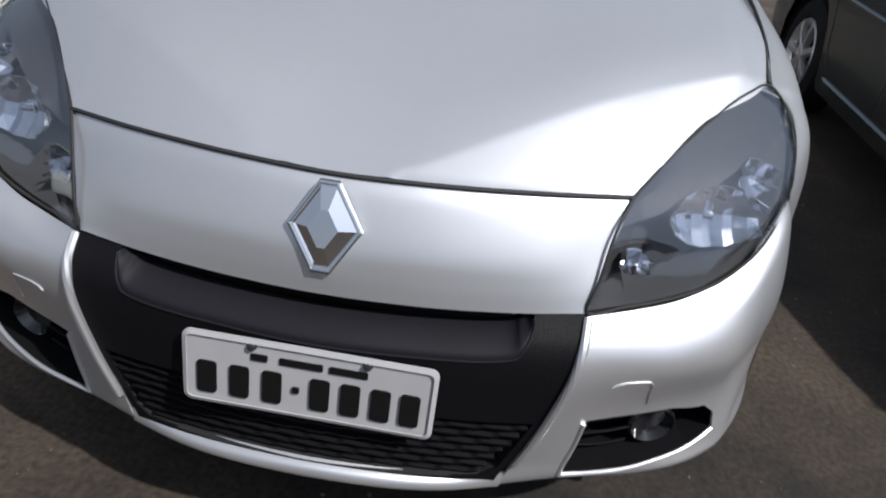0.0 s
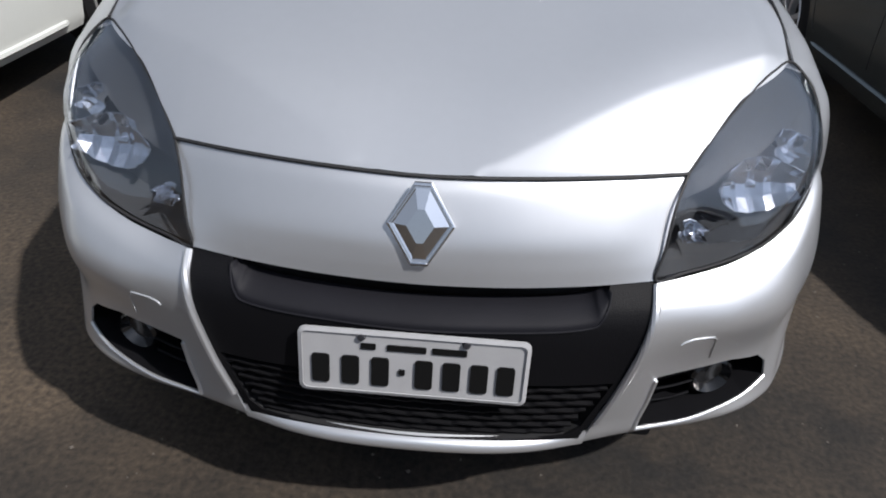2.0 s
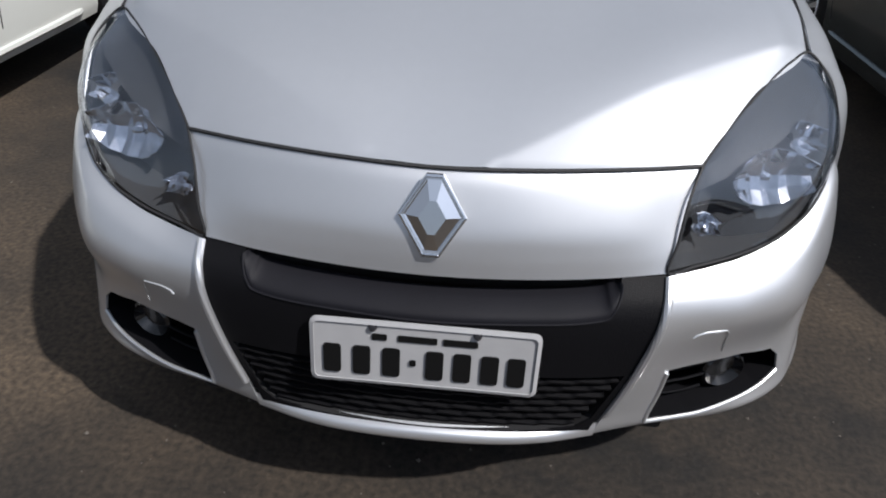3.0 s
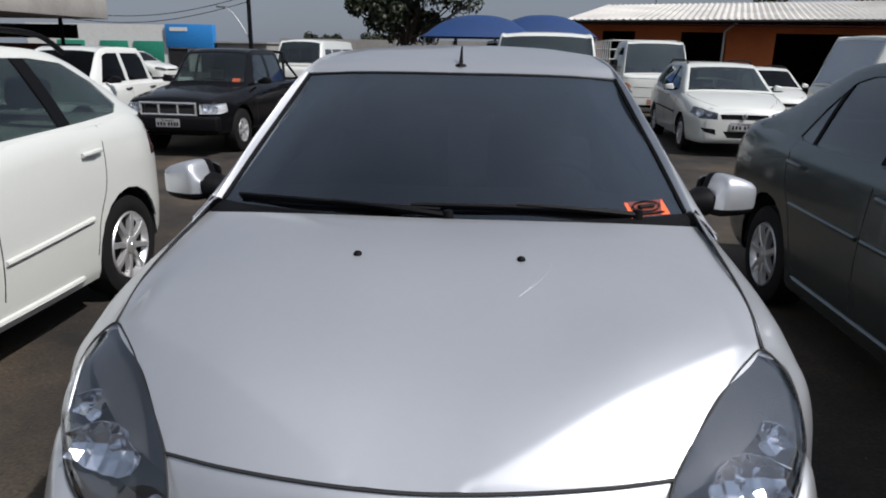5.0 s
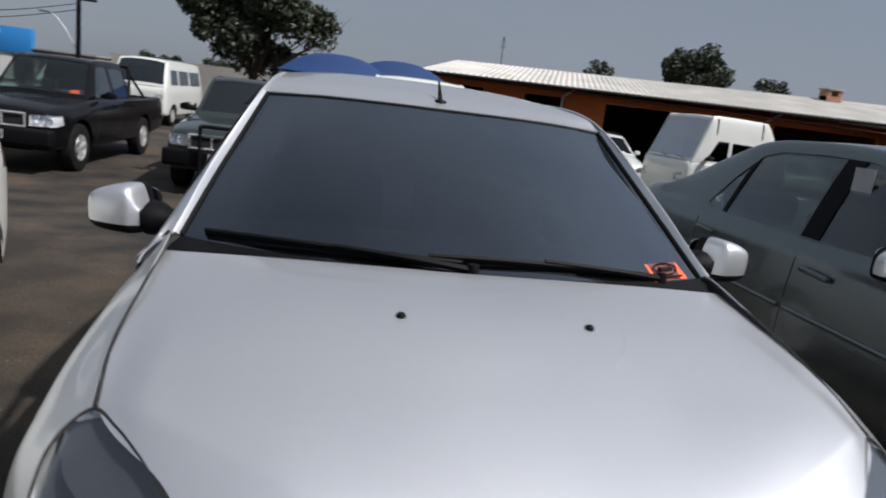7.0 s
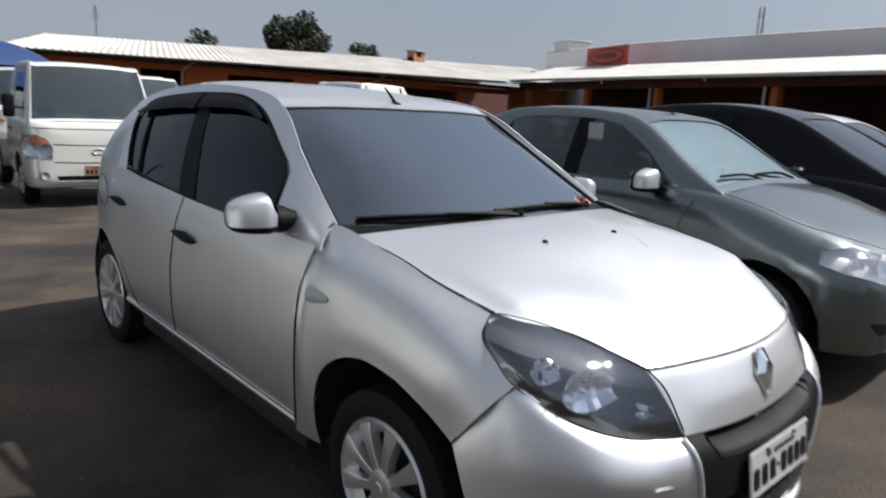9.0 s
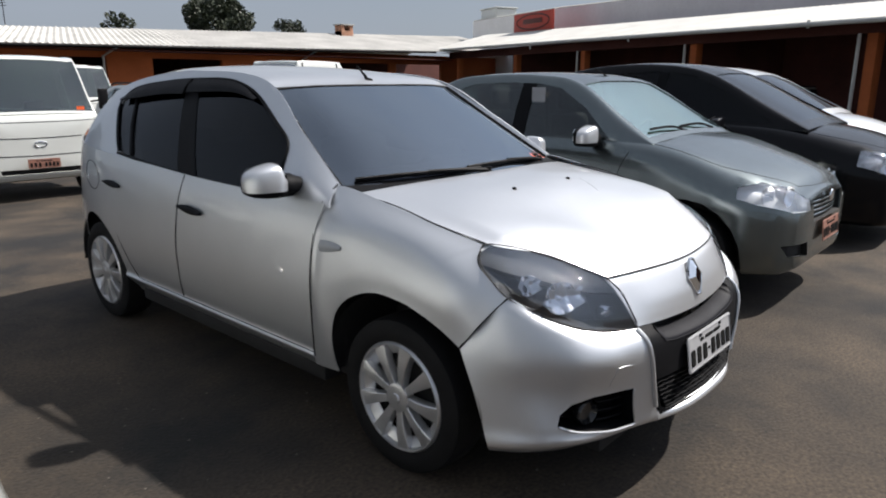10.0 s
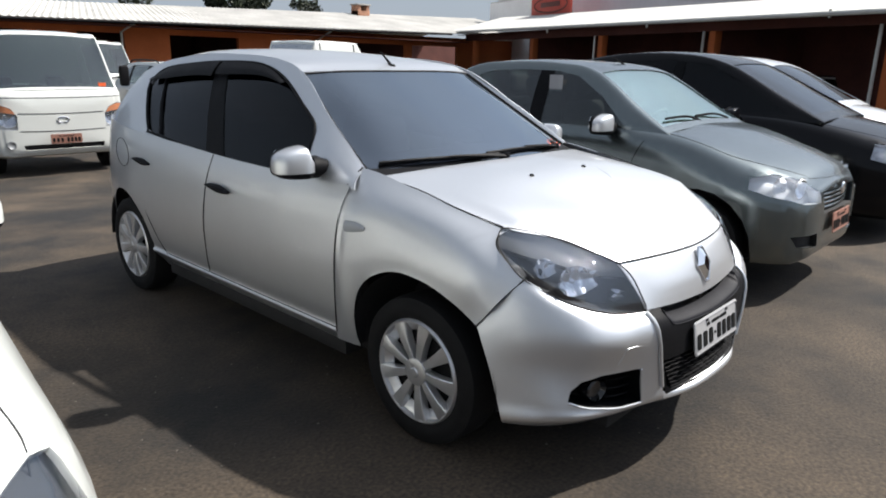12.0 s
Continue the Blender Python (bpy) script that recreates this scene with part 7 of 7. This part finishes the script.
def cab_truck(x, y, z, a, paint, label, fine, bed_mat, bed=True, high=False):
    t = vehicle("cab_truck", pose(x, y, z, 0, 0, a) @ Matrix.Scale(1.045, 4), label, "truck", paint, CAB, TEAL, fine)
    for s in (1, -1):
        part("turn_lamp", shell(grid_mesh(sheet([[(s * 0.575, -0.022, 0.865), (s * 0.70, 0.0, 0.885), (s * 0.82, 0.06, 0.895)], [(s * 0.625, -0.018, 0.935), (s * 0.72, 0.004, 0.975), (s * 0.81, 0.06, 0.975)]], 8, 4)), 0.01, (0, 1, 1)), AMBER, t, "amber turn lamp")
        arm = tube([(s * 0.80, 0.36, 1.32), (s * 0.93, 0.30, 1.34)], 0.014, 6)
        housing = shift(brick_mesh(-0.07, 0.07, -0.035, 0.035, -0.15, 0.15, 0.03, 3), (s * 0.985, 0.29, 1.36))
        part("door_mirror", merge(arm, housing), TRIM, t, "tall black door mirror")
    for wide, z in ((0.80, 1.085), (0.54, 0.872), (0.54, 0.635)):
        part("front_panel_line", tube([on_nose(t, x, z - 0.012 * (1 - (x / wide) ** 2), 0.0) for x in np.linspace(-wide, wide, 25)], 0.006), SEAM, t)
    for sx in (1, -1):
        part("fog_lamp", shift(lathe([(-0.012, 0.0), (-0.014, 0.035), (-0.022, 0.045), (-0.022, 0.055), (0.03, 0.06)], 20, "y"), on_nose(t, sx * 0.66, 0.455)), STEEL, t, "round fog lamp")
    badge = [on_nose(t, 0.075 * math.cos(w), 0.775 + 0.038 * math.sin(w), 0.006) for w in [math.tau * k / 24 for k in range(25)]]
    part("badge", tube(badge, 0.008, 6), CHROME, t)
    part("windscreen_sticker", shift(brick_mesh(-0.05, 0.05, -0.001, 0.001, -0.03, 0.03), (0.60, 0.105, 1.235)), ORANGE, t, "orange paper sticker")
    part("chassis_rail", merge(brick_mesh(-0.42, -0.34, 1.5, 4.6, 0.50, 0.64, 0.01), brick_mesh(0.34, 0.42, 1.5, 4.6, 0.50, 0.64, 0.01), brick_mesh(-0.4, 0.4, 2.2, 2.3, 0.52, 0.62), brick_mesh(-0.4, 0.4, 3.6, 3.7, 0.52, 0.62)), TRIM, t)
    if bed:
        b = part("load_bed", brick_mesh(-0.85, 0.85, 1.85, 4.7, 0.74, 0.82, 0.01), bed_mat, t, "flat wooden load bed")
        for k in range(3):
            for s in (1, -1):
                part("side_board", brick_mesh(s * 0.85 - 0.012, s * 0.85 + 0.012, 1.85, 4.7, 0.84 + 0.13 * k, 0.95 + 0.13 * k, 0.004), bed_mat, b)
            part("front_board", brick_mesh(-0.84, 0.84, 1.85, 1.875, 0.84 + 0.13 * k, 0.95 + 0.13 * k, 0.004), bed_mat, b)
    if high:
        cage = []
        for s in (1, -1):
            for y in np.linspace(1.86, 4.7, 9):
                cage.append(tube([(s * 0.86, y, 0.8), (s * 0.86, y, 1.98)], 0.018, 4))
            for zz in (1.25, 1.5, 1.75, 1.98):
                cage.append(tube([(s * 0.86, 1.86, zz), (s * 0.86, 4.7, zz)], 0.018, 4))
        for zz in (1.25, 1.5, 1.75, 1.98):
            cage.append(tube([(-0.86, 1.86, zz), (0.86, 1.86, zz)], 0.018, 4))
        part("stake_rack", merge(*cage), bed_mat, t, "white stake rack")
    return t


BED = material("bed_boards", (0.23, 0.20, 0.17), 0.8, vary=0.2, scale=4)
cab_truck(0.98, 9.95, LOW, -3, WHITE_PAINT, "white cab-over light truck with amber turn lamps", 0.95, BED, bed=False)
cab_truck(1.52, 16.1, LOW, -4, LIGHT_SILVER, "silver cab-over light truck with flat bed", 0.7, BED)
cab_truck(0.55, 21.5, LOW, -20, WHITE_PAINT, "white cab-over light truck with flat bed", 0.6, BED)
cab_truck(4.38, 17.2, LOW, 0, WHITE_PAINT, "white light truck with a stake rack", 0.7, WHITE_PAINT, True, True)

KOMBI = dict(
    low=[(0.03, 0.66, 0.62, 0.38, 1.08, 1.10), (0.10, 0.80, 0.76, 0.34, 1.14, 1.15), (0.5, 0.85, 0.82, 0.32, 1.16, 1.17), (1.2, 0.86, 0.83, 0.32, 1.16, 1.17), (2.4, 0.86, 0.83, 0.32, 1.16, 1.17), (3.6, 0.86, 0.83, 0.34, 1.16, 1.17), (4.3, 0.80, 0.77, 0.40, 1.14, 1.15)],
    cab=[(0.12, 0.78, 1.14, 0.74, 1.16, 1.18), (0.28, 0.82, 1.15, 0.72, 1.5, 1.55), (0.55, 0.83, 1.15, 0.70, 1.86, 1.93), (1.2, 0.83, 1.15, 0.70, 1.90, 1.98), (3.6, 0.83, 1.15, 0.70, 1.90, 1.98), (4.15, 0.80, 1.15, 0.68, 1.80, 1.87), (4.28, 0.77, 1.15, 0.74, 1.2, 1.22)],
    screen=(0.15, 0.70, 0.52, 0.62), dlo=[(0.5, 1.24), (3.9, 1.24), (3.9, 1.68), (0.62, 1.68)], posts=[([(1.3, 1.1), (1.42, 1.1), (1.42, 1.9), (1.3, 1.9)], None), ([(2.5, 1.1), (2.62, 1.1), (2.62, 1.9), (2.5, 1.9)], None)],
    wheels=(0.75, 3.15, 0.32, 0.19, 6), ends=[("headlight", [(0.52, 0.80), (0.52, 0.95), (0.72, 0.95), (0.72, 0.80)], HEADLAMP, 0.0, False, "round headlight")], wipers=(0.16, 1.2), floor=(0.5, 4.0), seats=[(0.36, 1.0)])
vehicle("van", pose(-5.95, 21.0, LOW, 0, 0, -4), "white passenger van with a split front", "van", WHITE_PAINT, KOMBI, TEAL, 0.7)

PALE_PANE = thin_glass("sky_lit_windscreen", (0.55, 0.58, 0.58), 0.42, 0.05, 2.0)
TALL_CAB = dict(
    low=[(0.03, 0.62, 0.56, 0.36, 1.10, 1.12), (0.10, 0.72, 0.68, 0.32, 1.15, 1.16), (0.4, 0.76, 0.73, 0.30, 1.17, 1.18), (1.0, 0.77, 0.74, 0.30, 1.17, 1.18), (2.0, 0.77, 0.74, 0.32, 1.12, 1.13), (2.6, 0.77, 0.74, 0.34, 1.08, 1.09), (3.3, 0.76, 0.73, 0.38, 1.08, 1.09)],
    cab=[(0.12, 0.70, 1.14, 0.69, 1.16, 1.18), (0.26, 0.73, 1.15, 0.68, 1.55, 1.58), (0.42, 0.74, 1.15, 0.67, 1.99, 2.02), (0.50, 0.745, 1.15, 0.665, 2.06, 2.10), (0.80, 0.745, 1.15, 0.665, 2.07, 2.11), (1.60, 0.745, 1.15, 0.665, 2.05, 2.09), (1.74, 0.745, 1.15, 0.67, 1.99, 2.02), (1.95, 0.74, 1.15, 0.70, 1.60, 1.62), (2.05, 0.73, 1.15, 0.72, 1.16, 1.17)],
    screen=(0.135, 0.665, 0.425, 0.625), dlo=[(0.38, 1.20), (1.86, 1.20), (1.80, 1.58), (0.62, 1.62)], posts=[([(0.86, 1.1), (0.93, 1.1), (0.93, 1.9), (0.86, 1.9)], None)], pane=DARK_GLASS,
    wheels=(0.62, 2.55, 0.30, 0.18, 6), ends=[("headlight", [(0.44, 0.74), (0.44, 0.90), (0.62, 0.92), (0.66, 0.78)], HEADLAMP, 0.0, False, "clear headlight")],
    gaps=[[(0.40, 0.5), (0.38, 1.1)], [(0.90, 0.5), (0.90, 1.1)]], mirror=(0.74, 0.40, 1.25, 0.7, TRIM), floor=(0.4, 1.9), wipers=(0.12, 1.20))
tall = vehicle("light_truck", pose(6.67, 13.0, LOW, 0, 0, -82) @ Matrix.Diagonal((1.12, 1.12, 1.015, 1)), "white light truck with a tall square cab", "truck", WHITE_PAINT, TALL_CAB, PALE_PANE, 0.8)
for y in (0.56, 1.58):
    for s in (1, -1):
        part("roof_joint", tube([(s * 0.700, y, 1.74), (s * 0.672, y, 2.05)], 0.016, 6), TRIM, tall, "dark upright joint")
vehicle("hatchback_car", pose(27.5, 5.5, LOW, 0, 0, 60), "white car parked inside the shaded bay", "car", WHITE_PAINT, HATCH | dict(plates=[], seats=[]), DARK_GLASS, 0.6)
open_car = vehicle("hatchback_car", pose(20.5, 12.4, LOW, 0, 0, -60), "silver hatchback with its tailgate raised", "car", LIGHT_SILVER, HATCH | dict(plates=[], seats=[]), DARK_GLASS, 0.6)
part("raised_tailgate", turned(brick_mesh(-0.6, 0.6, 0.0, 0.9, -0.02, 0.02, 0.015), Matrix.Translation((0, 3.5, 1.38)) @ Matrix.Rotation(radians(28), 4, 'X')), LIGHT_SILVER, open_car)
